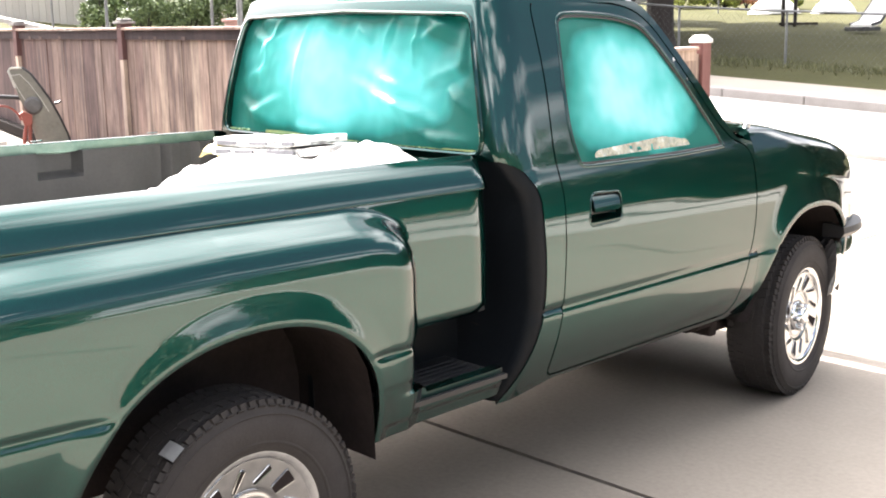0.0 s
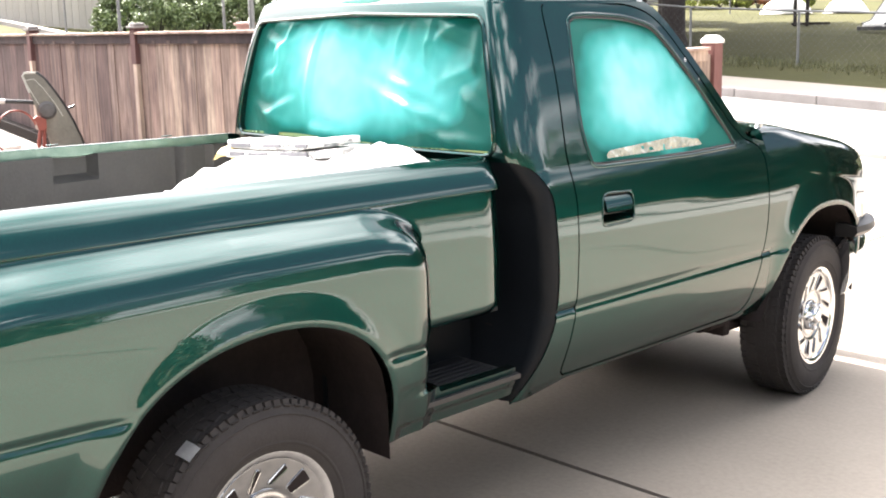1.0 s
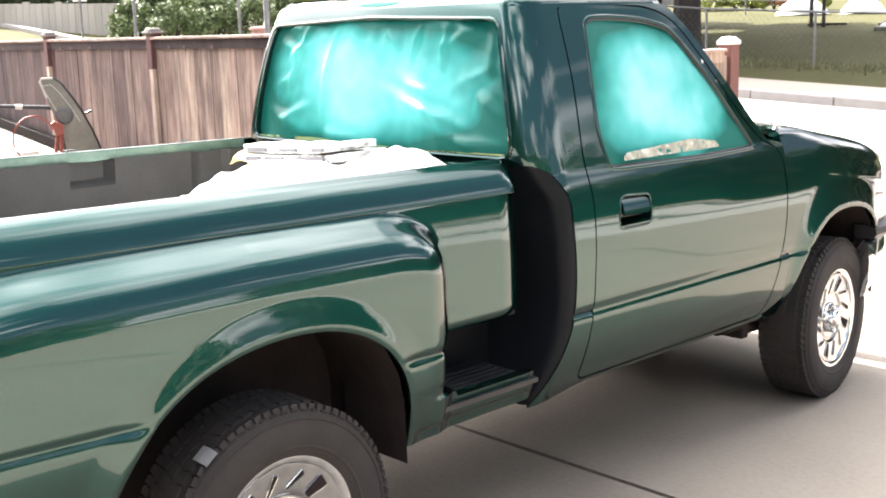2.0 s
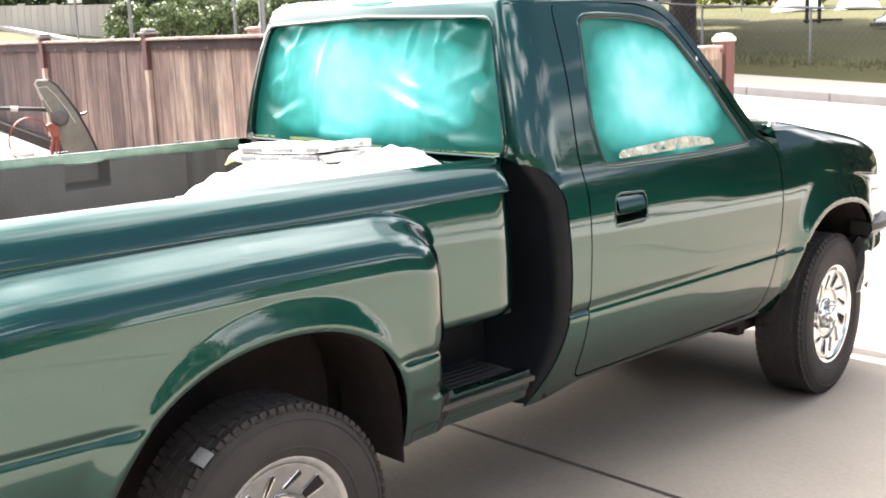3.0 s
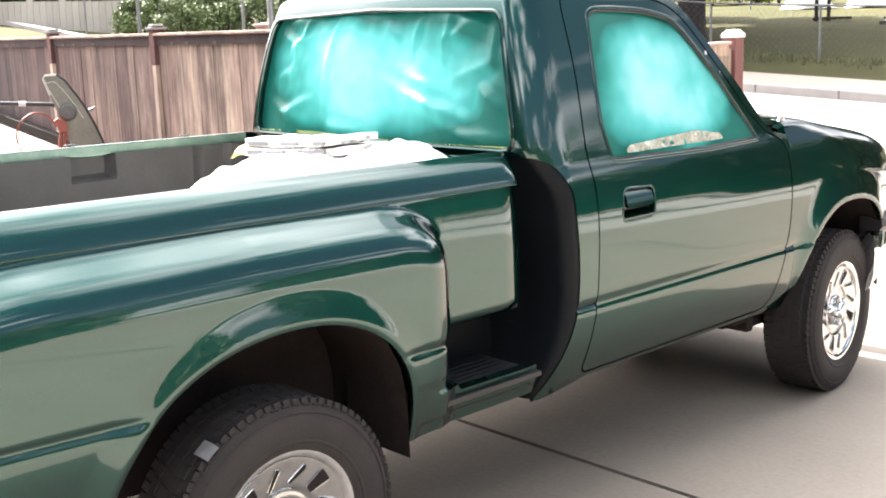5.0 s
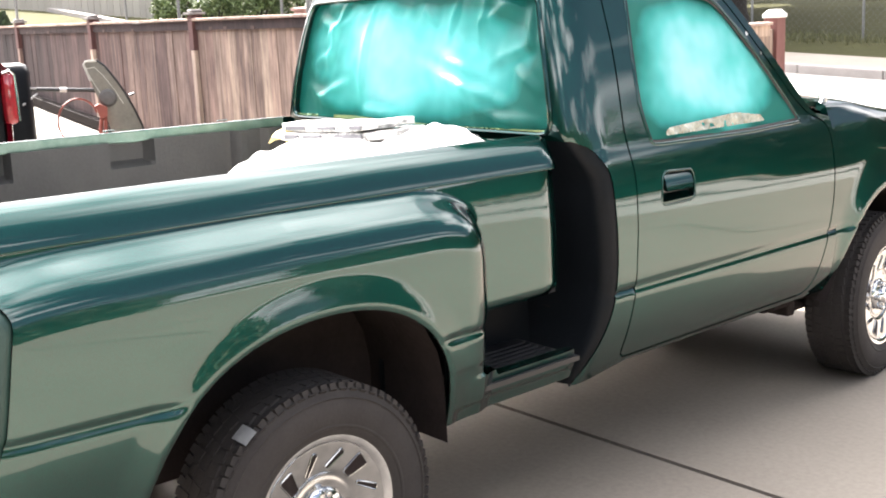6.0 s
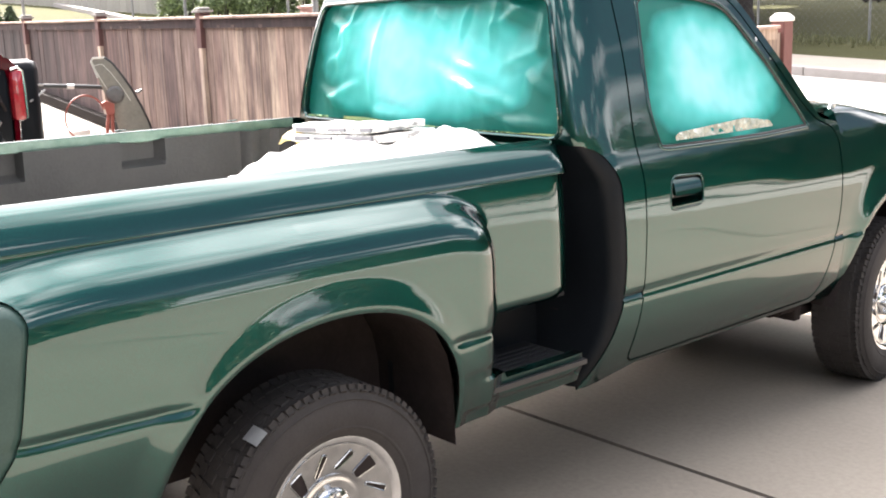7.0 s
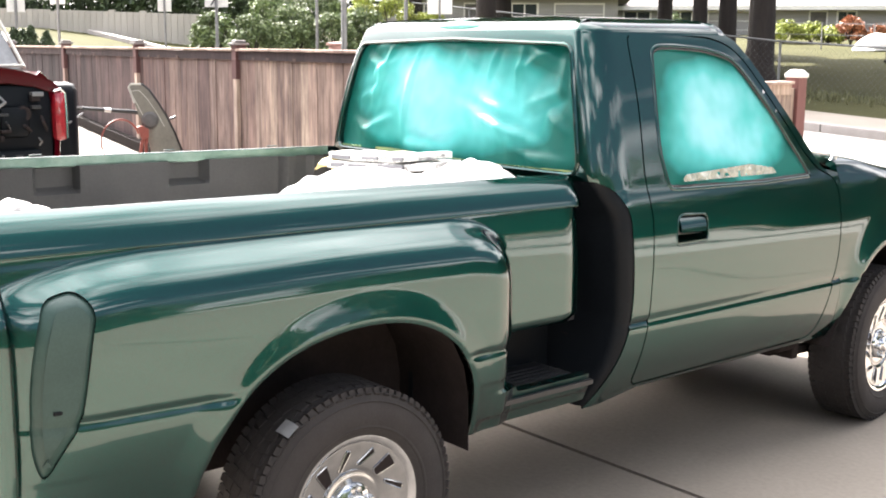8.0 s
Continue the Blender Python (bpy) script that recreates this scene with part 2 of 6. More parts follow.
def grid_mesh(name, X, Y, Z, mat, parent=None, label="", smooth=True, sharp=None):
    """A sheet from three equal arrays."""
    n, k = X.shape
    verts = np.stack([X.ravel(), Y.ravel(), Z.ravel()], 1)
    idx = np.arange(n * k).reshape(n, k)
    q = np.stack([idx[:-1, :-1], idx[1:, :-1], idx[1:, 1:], idx[:-1, 1:]], -1).reshape(-1, 4)
    return link_mesh(name, verts.tolist(), q.tolist(), mat, parent, label, smooth, sharp)


def fbm(x, y, z=0.0, octaves=3):
    return noise.fractal(Vector((x, y, z)), 1.0, 2.0, octaves)

# ---- ground ----
def slope(x, y):
    """Height of the lie of the land: it climbs along the fence, and up the lawn beyond the street."""
    x, y = np.asarray(x, float), np.asarray(y, float)
    w = np.maximum(-x - 1.5, 0)
    w = np.where(w < 1, 0.5 * w * w, w - 0.5)
    near = 0.085 * np.minimum(w, 30 + 0.2 * (w - 30))
    far = 0.05 * np.minimum(w, 10) + 0.10 * np.clip(w - 10, 0, 16) + 0.01 * np.maximum(w - 26, 0)
    far = far * (1 - 0.6 * np.clip((y - 18) / 15, 0, 1))
    t = np.clip((y - 4.5) / 5, 0, 1)
    lawn = 0.07 * np.clip(y - 18.2, 0, 10) + 0.03 * np.clip(y - 28.2, 0, 40)
    return near + (far - near) * t * t * (3 - 2 * t) + lawn


CONCRETE = noisy("driveway_concrete", (0.215, 0.183, 0.150), (0.285, 0.245, 0.202), 1.3, 45, 0.85, 0, 0.05, 90)
KERB_STONE = noisy("kerb_concrete", (0.22, 0.20, 0.19), (0.34, 0.31, 0.29), 3, 50, 0.9, 0, 0.2)
STREET = noisy("street_concrete", (0.34, 0.32, 0.29), (0.43, 0.41, 0.375), 0.6, 20, 0.9, 0, 0.15)
GRASS = noisy("grass_ground", (0.032, 0.034, 0.014), (0.070, 0.067, 0.031), 0.35, 9, 0.95, 0, 0.5, 14, spec=0.05)


def sheet(name, x0, x1, y0, y1, lift, mat, label, nx=40, ny=40):
    X, Y = np.meshgrid(np.linspace(x0, x1, nx), np.linspace(y0, y1, ny), indexing="ij")
    Z = slope(X, Y) + lift
    return tagged(grid_mesh(name, X, Y, Z, mat), label, "ground", kind="structure")


gx = np.concatenate([np.linspace(-400, -60, 12), np.linspace(-50, 20, 71), np.linspace(30, 400, 12)])
gy = np.concatenate([np.linspace(-400, -30, 10), np.linspace(-25, 60, 86), np.linspace(75, 500, 14)])
GX, GY = np.meshgrid(gx, gy, indexing="ij")
tagged(grid_mesh("ground", GX, GY, slope(GX, GY) - 0.06 - 0.05 * ((GX > -9) & (GX < 17) & (GY < 9)), GRASS), "patchy green and straw lawn rising beyond the street", "ground", kind="structure")

# driveway slabs with sawn joints
driveway = tagged(new("driveway"), "pale concrete driveway slabs with dark joints", "driveway", kind="structure")
JOINTS_X = [-30, -26, -22, -18, -14.5, -11, -7.5, -4.0, -0.6, 2.9, 6.4, 9.9, 13.4, 16.9]
JOINTS_Y = [-9.0, -5.5, -2.0, 1.46, 5.0, 8.3]
for i, (xa, xb) in enumerate(zip(JOINTS_X, JOINTS_X[1:])):
    for j, (ya, yb) in enumerate(zip(JOINTS_Y, JOINTS_Y[1:])):
        if xb <= -4.0 and ya >= 1.46 or (xa == -4.0 and ya < 5.0):
            continue
        yb = min(yb, 8.3)
        if xb <= -4.0 and yb > 1.46:
            continue
        g = 0.012
        n = 5
        X, Y = np.meshgrid(np.linspace(xa + g, xb - g, n), np.linspace(ya + g, yb - g, n), indexing="ij")
        Z = slope(X, Y)
        v = [tuple(p) for p in np.stack([X.ravel(), Y.ravel(), Z.ravel()], 1)]
        idx = np.arange(n * n).reshape(n, n)
        f = [tuple(q) for q in np.stack([idx[:-1, :-1], idx[1:, :-1], idx[1:, 1:], idx[:-1, 1:]], -1).reshape(-1, 4).tolist()]
        ring = list(idx[:, 0]) + list(idx[-1, 1:]) + list(idx[-2::-1, -1]) + list(idx[0, -2:0:-1])
        base = len(v)
        v += [(v[k][0], v[k][1], v[k][2] - 0.05) for k in ring]
        for k in range(len(ring)):
            a, b = ring[k], ring[(k + 1) % len(ring)]
            f.append((b, a, base + k, base + (k + 1) % len(ring)))
        link_mesh("slab", v, f, CONCRETE, driveway, "", False)
sheet("joint_bed", -30, 16.9, -9.0, 8.3, -0.03, SOOT, "dark soil filling the joints", 60, 24)
sheet("gravel_strip", -30, -3.6, 1.4, 3.9, -0.012, noisy("pale_gravel", (0.20, 0.18, 0.155), (0.34, 0.315, 0.28), 3, 70, 0.95, 0, 0.5), "pale gravel strip along the fence", 40, 8)
# unseen dark strip, added in place of slabs to cut bounce under the truck
sheet("bounce_cut_strip", -4.05, -0.62, -9.0, 5.0, -0.01, noisy("bare_soil", (0.055, 0.042, 0.03), (0.12, 0.095, 0.07), 3, 60, 0.95, 0, 0.5), "unseen brown soil strip added to cut bounce light under the truck", 24, 24)
sheet("footpath", -33, -17.2, 6.3, 8.1, 0.0, CONCRETE, "pale concrete footpath on the bank", 30, 4)
sheet("street", -13.5, 120, 8.3, 15.3, -0.02, STREET, "sunlit pale concrete street", 120, 8)
sheet("pavement", -120, 120, 15.5, 17.9, 0.08, CONCRETE, "pale concrete pavement in broken shade", 120, 6)


def kerb(name, y, height, label):
    bm = bmesh.new()
    xs = np.linspace(-60, 30, 61)
    for xa, xb in zip(xs, xs[1:]):
        za, zb = float(slope(xa, y)), float(slope(xb, y))
        vs = add_box(bm, (xa, y, -0.2), (xb - 0.012, y + 0.2, height), bevel=0.02)
        for v in vs:
            v.co.z += za + (zb - za) * (v.co.x - xa) / (xb - xa)
    return tagged(part(name, bm, KERB_STONE), label, "kerb", kind="structure")


kerb("kerb", 15.3, 0.13, "grey concrete kerb of the far pavement")
kerb("kerb", 10.6, 0.05, "low brown kerb at the driveway's end")

# ---- the pickup truck ----
truck = thing("pickup_truck", "freshly painted dark green stepside pickup with masked windows", "pickup truck")

# cab: half width and rear wall by height
cab_w = smooth_curve([0.40, 0.47, 0.55, 0.62, 0.688, 0.700, 0.712, 0.78, 0.88, 0.98, 1.06, 1.12, 1.16, 1.20, 1.40, 1.58, 1.66, 1.70],
                     [0.772, 0.804, 0.829, 0.842, 0.848, 0.8385, 0.846, 0.850, 0.850, 0.845, 0.836, 0.824, 0.812, 0.803, 0.757, 0.702, 0.670, 0.652])
cab_y = smooth_curve([0.40, 0.50, 0.62, 0.75, 1.05, 1.15, 1.22, 1.45, 1.67, 1.75],
                     [0.93, 0.97, 1.02, 1.045, 1.035, 0.99, 0.955, 0.975, 1.02, 1.05])
# the rear corner is an ellipse in plan: its reach across and along the cab by height
cab_rx = smooth_curve([0.40, 1.00, 1.12, 1.22, 1.5, 1.7], [0.045, 0.05, 0.055, 0.062, 0.058, 0.05])
cab_ry = smooth_curve([0.40, 1.00, 1.12, 1.22, 1.5, 1.7], [0.045, 0.05, 0.09, 0.15, 0.15, 0.13])


def cab_surface(u, v):
    """u: 1.25 and up runs along the side as y; 0.95 to 1.25 round the rear corner; 0 to 0.95 across the rear wall."""
    w, yr, rx, ry = cab_w(v), cab_y(v), cab_rx(v), cab_ry(v)
    w_side = w - 0.030 * np.clip((u - 1.5) / 0.9, 0, 2) ** 2 * np.clip((v - 0.95) / 0.3, 0, 1)
    l1 = 1.25 - (yr + ry)
    l2 = (rx + ry) * math.pi / 4
    s = np.clip((1.25 - u) / 0.30, 0, 1) * (l1 + l2)
    a = np.clip((s - l1) / l2, 0, 1) * math.pi / 2
    x_c = np.where(s < l1, w, w - rx + rx * np.cos(a))
    y_c = np.where(s < l1, 1.25 - s, yr + ry - ry * np.sin(a))
    crown = 0.02 * (1 - np.clip(u / 0.95, 0, 1) ** 2)
    x = np.where(u >= 1.25, w_side, np.where(u >= 0.95, x_c, (w - rx) * u / 0.95))
    y = np.where(u >= 1.25, u, np.where(u >= 0.95, y_c, yr - crown))
    return x, y, v + 0 * u


def side_u(y, z):
    """The u at which the flat of the cab's side reaches y."""
    yr, rx, ry = float(cab_y(z)), float(cab_rx(z)), float(cab_ry(z))
    return y if y >= 1.25 else 1.25 - (1.25 - y) * 0.30 / (1.25 - yr - ry + (rx + ry) * math.pi / 4)


DOOR_REAR = [(side_u(y, z), z) for y, z in ((1.150, 0.470), (1.168, 0.58), (1.190, 0.70), (1.202, 0.88), (1.208, 1.03), (1.203, 1.12), (1.197, 1.20), (1.205, 1.33), (1.216, 1.47), (1.222, 1.60), (1.235, 1.69))]
DOOR_TOP = [(1.50, 1.684), (1.70, 1.674), (1.80, 1.645), (1.868, 1.590), (2.025, 1.400), (2.190, 1.215), (2.255, 1.160), (2.345, 1.125)]
DOOR_FRONT = [(2.370, 1.08), (2.358, 0.82), (2.330, 0.70), (2.30, 0.58), (2.255, 0.475)]
door_outline = rounded(DOOR_REAR + DOOR_TOP + DOOR_FRONT, [0.03] + [0.05] * 10 + [0.05, 0.06, 0.05, 0.06, 0.1, 0.05, 0.02, 0.03] + [0.03, 0.05, 0.05, 0.05, 0.06])
WINDOW = [(1.312, 1.150), (1.284, 1.257), (1.286, 1.366), (1.300, 1.480), (1.335, 1.632), (1.375, 1.652), (1.46, 1.654), (1.655, 1.643), (1.795, 1.610), (1.855, 1.558), (1.998, 1.398), (2.155, 1.212), (2.198, 1.138), (1.86, 1.134), (1.36, 1.145)]


def grown(poly, d):
    """The polygon grown outwards by d."""
    P = np.array(poly, float)
    a, b = np.roll(P, 1, 0), np.roll(P, -1, 0)
    t = b - a
    t /= np.linalg.norm(t, axis=1)[:, None] + 1e-12
    area = np.sum(P[:, 0] * np.roll(P, -1, 0)[:, 1] - P[:, 1] * np.roll(P, -1, 0)[:, 0])
    n = np.stack([t[:, 1], -t[:, 0]], 1) * (1 if area > 0 else -1)
    return [tuple(p) for p in P + n * d]


def offset_surface(S, d):
    def f(u, v):
        e = 1e-3
        p = np.stack(S(u, v), 1)
        du = np.stack(S(u + e, v), 1) - np.stack(S(u - e, v), 1)
        dv = np.stack(S(u, v + e), 1) - np.stack(S(u, v - e), 1)
        n = np.cross(du, dv)
        n /= np.linalg.norm(n, axis=1)[:, None] + 1e-12
        q = p + n * (d if isinstance(d, (int, float)) else d(u, v)[:, None])
        return q[:, 0], q[:, 1], q[:, 2]
    return f


window_outline = grown(rounded(WINDOW, [0.05, 0.05, 0.05, 0.05, 0.04, 0.03, 0.05, 0.08, 0.06, 0.06, 0.08, 0.06, 0.02, 0.0, 0.05]), -0.010)
REAR_WIN = [(-0.5, 1.215), (0.928, 1.215), (0.930, 1.40), (0.932, 1.650), (-0.5, 1.664)]
rear_window = rounded(REAR_WIN, [0, 0.07, 0, 0.05, 0])
HANDLE_CUT = rounded([(1.325, 0.955), (1.345, 1.058), (1.50, 1.05), (1.495, 0.955)], 0.025)
cab_outer = [(0.0, 0.41), (0.94, 0.41), (1.05, 0.42), (1.2, 0.452), (2.39, 0.452), (2.40, 1.14), (2.29, 1.165), (2.205, 1.262), (2.035, 1.452), (1.905, 1.607), (1.845, 1.667), (1.77, 1.70), (0.0, 1.70)]
BACK_LOW = [(-0.5, 0.30), (0.97, 0.30), (0.985, 0.42), (1.02, 0.54), (1.048, 0.67), (1.062, 0.82), (1.062, 1.10), (1.045, 1.172), (1.0, 1.196), (-0.5, 1.196)]
panel("cab_shell", cab_surface, cab_outer, PAINT, truck, [grown(door_outline, 0.007), rear_window, BACK_LOW], 0.014, 0.03, mirror=True)
panel("cab_back", offset_surface(cab_surface, -0.004), [(0.0, 0.42), (0.995, 0.42), (1.03, 0.54), (1.058, 0.67), (1.072, 0.82), (1.072, 1.10), (1.055, 1.182), (1.01, 1.204), (0.0, 1.204)], NEAR_BLACK, truck, (), 0.02, 0.0, mirror=True, label="unpainted dark cab back wall")
doors = []
for flip in (False, True):
    d = panel("door", cab_surface, door_outline, PAINT, truck, [window_outline] + ([HANDLE_CUT] if not flip else []), 0.0125, 0.02, flip=flip)
    doors.append(d)


# roof
def roof_mesh():
    us = list(np.linspace(0.0, 0.95, 16)) + list(np.linspace(0.965, 1.25, 18)) + list(np.linspace(1.3, 1.79, 14))
    x, y, z = cab_surface(np.array(us), np.full(len(us), 1.685))
    half = list(zip(x, y)) + [(0.642 * (1 - t), 1.80 + 0.10 * math.sin(t * math.pi / 2)) for t in np.linspace(0.06, 1, 12)]
    loop = np.array(half + [(-a, b) for a, b in reversed(half[1:-1])])
    n = len(loop)
    t = np.roll(loop, -1, 0) - np.roll(loop, 1, 0)
    t /= np.linalg.norm(t, axis=1)[:, None]
    nrm = np.stack([-t[:, 1], t[:, 0]], 1)
    nrm *= np.sign(np.sum(nrm * (np.array([0.0, 1.40]) - loop), 1))[:, None]
    steps = [(0.0, 0.0), (0.003, 0.010), (0.009, 0.020), (0.018, 0.029), (0.031, 0.038), (0.048, 0.046), (0.070, 0.053), (0.095, 0.058)]
    verts, faces = [], []
    for ins, h in steps:
        verts += [(a, b, 1.683 + h) for a, b in (loop + nrm * ins)]
    last = loop + nrm * steps[-1][0]
    for s_, h in ((0.8, 0.065), (0.6, 0.071), (0.4, 0.075), (0.2, 0.077)):
        verts += [(a * s_, 1.40 + (b - 1.40) * s_, 1.683 + h) for a, b in last]
    rings = len(steps) + 4
    for k in range(rings - 1):
        for i in range(n):
            a, b = k * n + i, k * n + (i + 1) % n
            faces.append((a, b, b + n, a + n))
    verts.append((0.0, 1.40, 1.683 + 0.078))
    o = (rings - 1) * n
    for i in range(n):
        faces.append((o + i, o + (i + 1) % n, len(verts) - 1))
    return verts, [tuple(reversed(f)) for f in faces]


v, f = roof_mesh()
roof = link_mesh("roof", v, f, PAINT, truck)

# front clip: fender side and bonnet
shoulder = smooth_curve([2.20, 2.40, 2.56, 2.88, 3.12, 3.26, 3.37, 3.44, 3.49], [1.205, 1.198, 1.185, 1.130, 1.085, 1.045, 0.985, 0.88, 0.74])
nose_w = smooth_curve([2.2, 2.4, 2.8, 3.05, 3.22, 3.34, 3.43, 3.49], [0.850, 0.850, 0.850, 0.840, 0.814, 0.770, 0.70, 0.58])
FRONT_ARCH = [(2.36, 0.40), (2.415, 0.50), (2.505, 0.68), (2.575, 0.748), (2.68, 0.80), (2.78, 0.822), (2.90, 0.828), (3.00, 0.81), (3.075, 0.75), (3.12, 0.66), (3.135, 0.55), (3.12, 0.40)]
front_arch = rounded(FRONT_ARCH, [0] + [0.06] * 10 + [0])


def front_surface(y, v):
    """v up to 0.95 climbs the side, which carries on the door's curve; from there to 2 it runs over the shoulder to the middle of the bonnet."""
    zs, w = shoulder(y), nose_w(y)
    z1 = zs - 0.165
    k = np.clip((v - 0.70) / 0.25, 0, 1)
    z_side = np.where(v <= 0.70, np.minimum(v, z1), 0.70 + k * (z1 - 0.70))
    x_side = w + cab_w(np.where(v <= 0.70, v, 0.70 + k * 0.30)) - 0.850
    t = np.clip((v - 0.95) / 1.05, 0, 1)
    tt = [0, 0.08, 0.17, 0.25, 0.33, 0.44, 0.62, 1.0]
    fx = smooth_curve(tt, [0.006, 0.016, 0.036, 0.072, 0.130, 0.28, 0.50, 0.85])
    fz = smooth_curve(tt, [0, 0.38, 0.71, 0.90, 1.0, 1.09, 1.17, 1.24])
    x = np.where(v < 0.95, x_side, w - fx(t) * w / 0.85)
    z = np.where(v < 0.95, z_side, z1 + (zs - z1) * fz(t))
    sd, _ = poly_nearest(np.stack([y, v], 1), front_arch)
    d = np.clip(-sd, 0, 1)
    flare = 0.030 * np.clip(1 - d / 0.12, 0, 1) ** 1.6 - 0.010 * np.clip(1 - d / 0.02, 0, 1) ** 2
    flare = flare * np.clip((y - 2.40) / 0.14, 0, 1)
    x = x + flare * np.clip((1.0 - v) / 0.1, 0, 1)
    # meet the door flush at its front edge
    k = np.clip((2.80 - y) / 0.41, 0, 1)
    k = k * k * (3 - 2 * k) * np.clip((1.205 - z) / 0.04, 0, 1)
    x_door = cab_w(z) - 0.0288 * np.clip((z - 0.95) / 0.3, 0, 1)
    return x + k * (x_door - x + flare), y + 0 * v, z


fender_outer = [(2.394, 0.455), (2.394, 1.277), (3.10, 1.235), (3.47, 1.19), (3.47, 0.60), (3.20, 0.60), (3.20, 0.455)]
for flip in (False, True):
    panel("front_fender", front_surface, fender_outer, PAINT, truck, [front_arch], 0.0125, 0.03, flip=flip)
panel("bonnet", front_surface, [(2.33, 1.284), (2.33, 2.0), (3.47, 2.0), (3.47, 1.197), (3.10, 1.242)], PAINT, truck, (), 0.02, 0.02, mirror=True)

# bed box wall and stepside fender
BED_REAR, BED_FRONT = -1.005, 0.915
REAR_ARCH = [(-0.575, 0.40), (-0.560, 0.52), (-0.515, 0.63), (-0.430, 0.75), (-0.335, 0.815), (-0.240, 0.853), (-0.130, 0.876), (-0.010, 0.882), (0.110, 0.866), (0.215, 0.825), (0.300, 0.755), (0.345, 0.67), (0.362, 0.58), (0.365, 0.40)]
rear_arch = rounded(REAR_ARCH, [0] + [0.06] * 12 + [0])


shelf = smooth_curve([0.40, 0.44, 0.50, 0.60, 0.70, 0.93, 0.985, 1.025, 1.055, 1.08, 1.102, 1.122, 1.137, 1.2], [0.42, 0.54, 0.72, 0.90, 0.972, 1.0, 0.995, 0.955, 0.85, 0.66, 0.38, 0.12, 0.0, 0.0])


def bed_surface(y, z):
    """The box wall with the fender that swells out of it."""
    base = 0.787 - 0.017 * np.clip((z - 0.90) / 0.24, 0, 1) ** 1.5 - 0.02 * np.clip((0.77 - z) / 0.04, 0, 1) ** 2 * np.clip((y - 0.5) / 0.05, 0, 1)
    base = base - 0.07 * (1 - np.sqrt(np.clip(1 - np.clip((y - 0.825) / 0.115, 0, 1) ** 2, 0, 1))) * np.where(z > 0.6, 1.0, 0.0)
    base = base - 0.004 * np.clip((z - 1.105) / 0.035, 0, 1) ** 2
    q = np.clip((y - 0.30) / 0.265, 0, 1)
    zf = z + 0.12 * (1 - np.sqrt(np.clip(1 - q ** 2.2, 0, 1)))
    zf = zf + 0.012 * np.clip((y + 0.1) / 0.5, 0, 1)
    zf = zf + 0.045 * np.clip((-0.62 - y) / 0.38, 0, 1) ** 2
    dfr = np.clip((0.565 + 0.42 * np.clip((0.588 - z) / 0.008, 0, 1) - y) / 0.13, 0, 1)
    q = q * np.clip((z - 0.62) / 0.05, 0, 1)
    zf = np.where(z < 0.62, z, zf)
    dre = np.clip((y + 1.03) / 0.24, 0, 1)
    prof = shelf(zf) * np.sqrt(1 - (1 - dfr) ** 2) * np.sqrt(1 - (1 - dre) ** 2)
    belly = 0.097
    sd, _ = poly_nearest(np.stack([y, z], 1), rear_arch)
    d = np.clip(-sd, 0, 1)
    flare = 0.017 * np.clip(1 - d / 0.095, 0, 1) ** 1.5 - 0.008 * np.clip(1 - d / 0.018, 0, 1) ** 2
    line = 0.735 - 0.032 * y
    crease = -0.0075 * np.exp(-((z - line) / 0.0115) ** 2) - 0.008 * np.clip((0.508 - z) / 0.012, 0, 1) * np.clip((y - 0.36) / 0.04, 0, 1)
    fall = np.clip(0.73 - z, 0, 1)  # the skirt draws in towards the sill
    tuck = 0.13 * (np.sqrt(fall ** 2 + 0.0009) - 0.03) * (1 - 0.6 * np.clip((y + 0.4) / 0.7, 0, 1))
    return base + prof * (belly - tuck + crease * np.clip(d / 0.045, 0, 1)) + flare * prof, y + 0 * z, z + 0 * y


LAMP = [(-0.950, 0.622), (-0.975, 0.70), (-0.972, 0.86), (-0.955, 0.97), (-0.925, 1.06), (-0.845, 1.078), (-0.810, 1.03), (-0.828, 0.95), (-0.848, 0.83), (-0.862, 0.76), (-0.905, 0.70)]
lamp_outline = rounded(LAMP, [0.035, 0.04, 0.05, 0.05, 0.03, 0.03, 0.03, 0.04, 0.05, 0.03, 0.05])
BED_OUT = [(BED_REAR, 0.50), (BED_REAR, 1.162), (0.932, 1.136), (0.932, 0.735), (0.60, 0.735), (0.562, 0.70), (0.562, 0.563), (0.902, 0.563), (0.914, 0.50), (0.905, 0.466), (0.36, 0.462), (-0.57, 0.462)]
for flip in (False, True):
    panel("bedside", bed_surface, BED_OUT, PAINT, truck, [rear_arch, lamp_outline], 0.0075, 0.03, flip=flip)

# bed rails, ends, step, liner
RAIL = [(0.758, 1.1385), (0.7690, 1.1395), (0.7712, 1.1425)]
for k in range(9):  # the rail leans in more and more towards its top
    lean = radians(14 + 52 * (k + 0.5) / 9)
    RAIL.append((RAIL[-1][0] - 0.0146 * math.sin(lean), RAIL[-1][1] + 0.0146 * math.cos(lean)))
RAIL += [(RAIL[-1][0] - 0.006, RAIL[-1][1] - 0.001), (RAIL[-1][0] + 0.002, RAIL[-1][1] - 0.020)]
rail_curve_t = np.linspace(0, 1, len(RAIL))
rail_x = smooth_curve(rail_curve_t, [p[0] for p in RAIL])
rail_z = smooth_curve(rail_curve_t, [p[1] for p in RAIL])


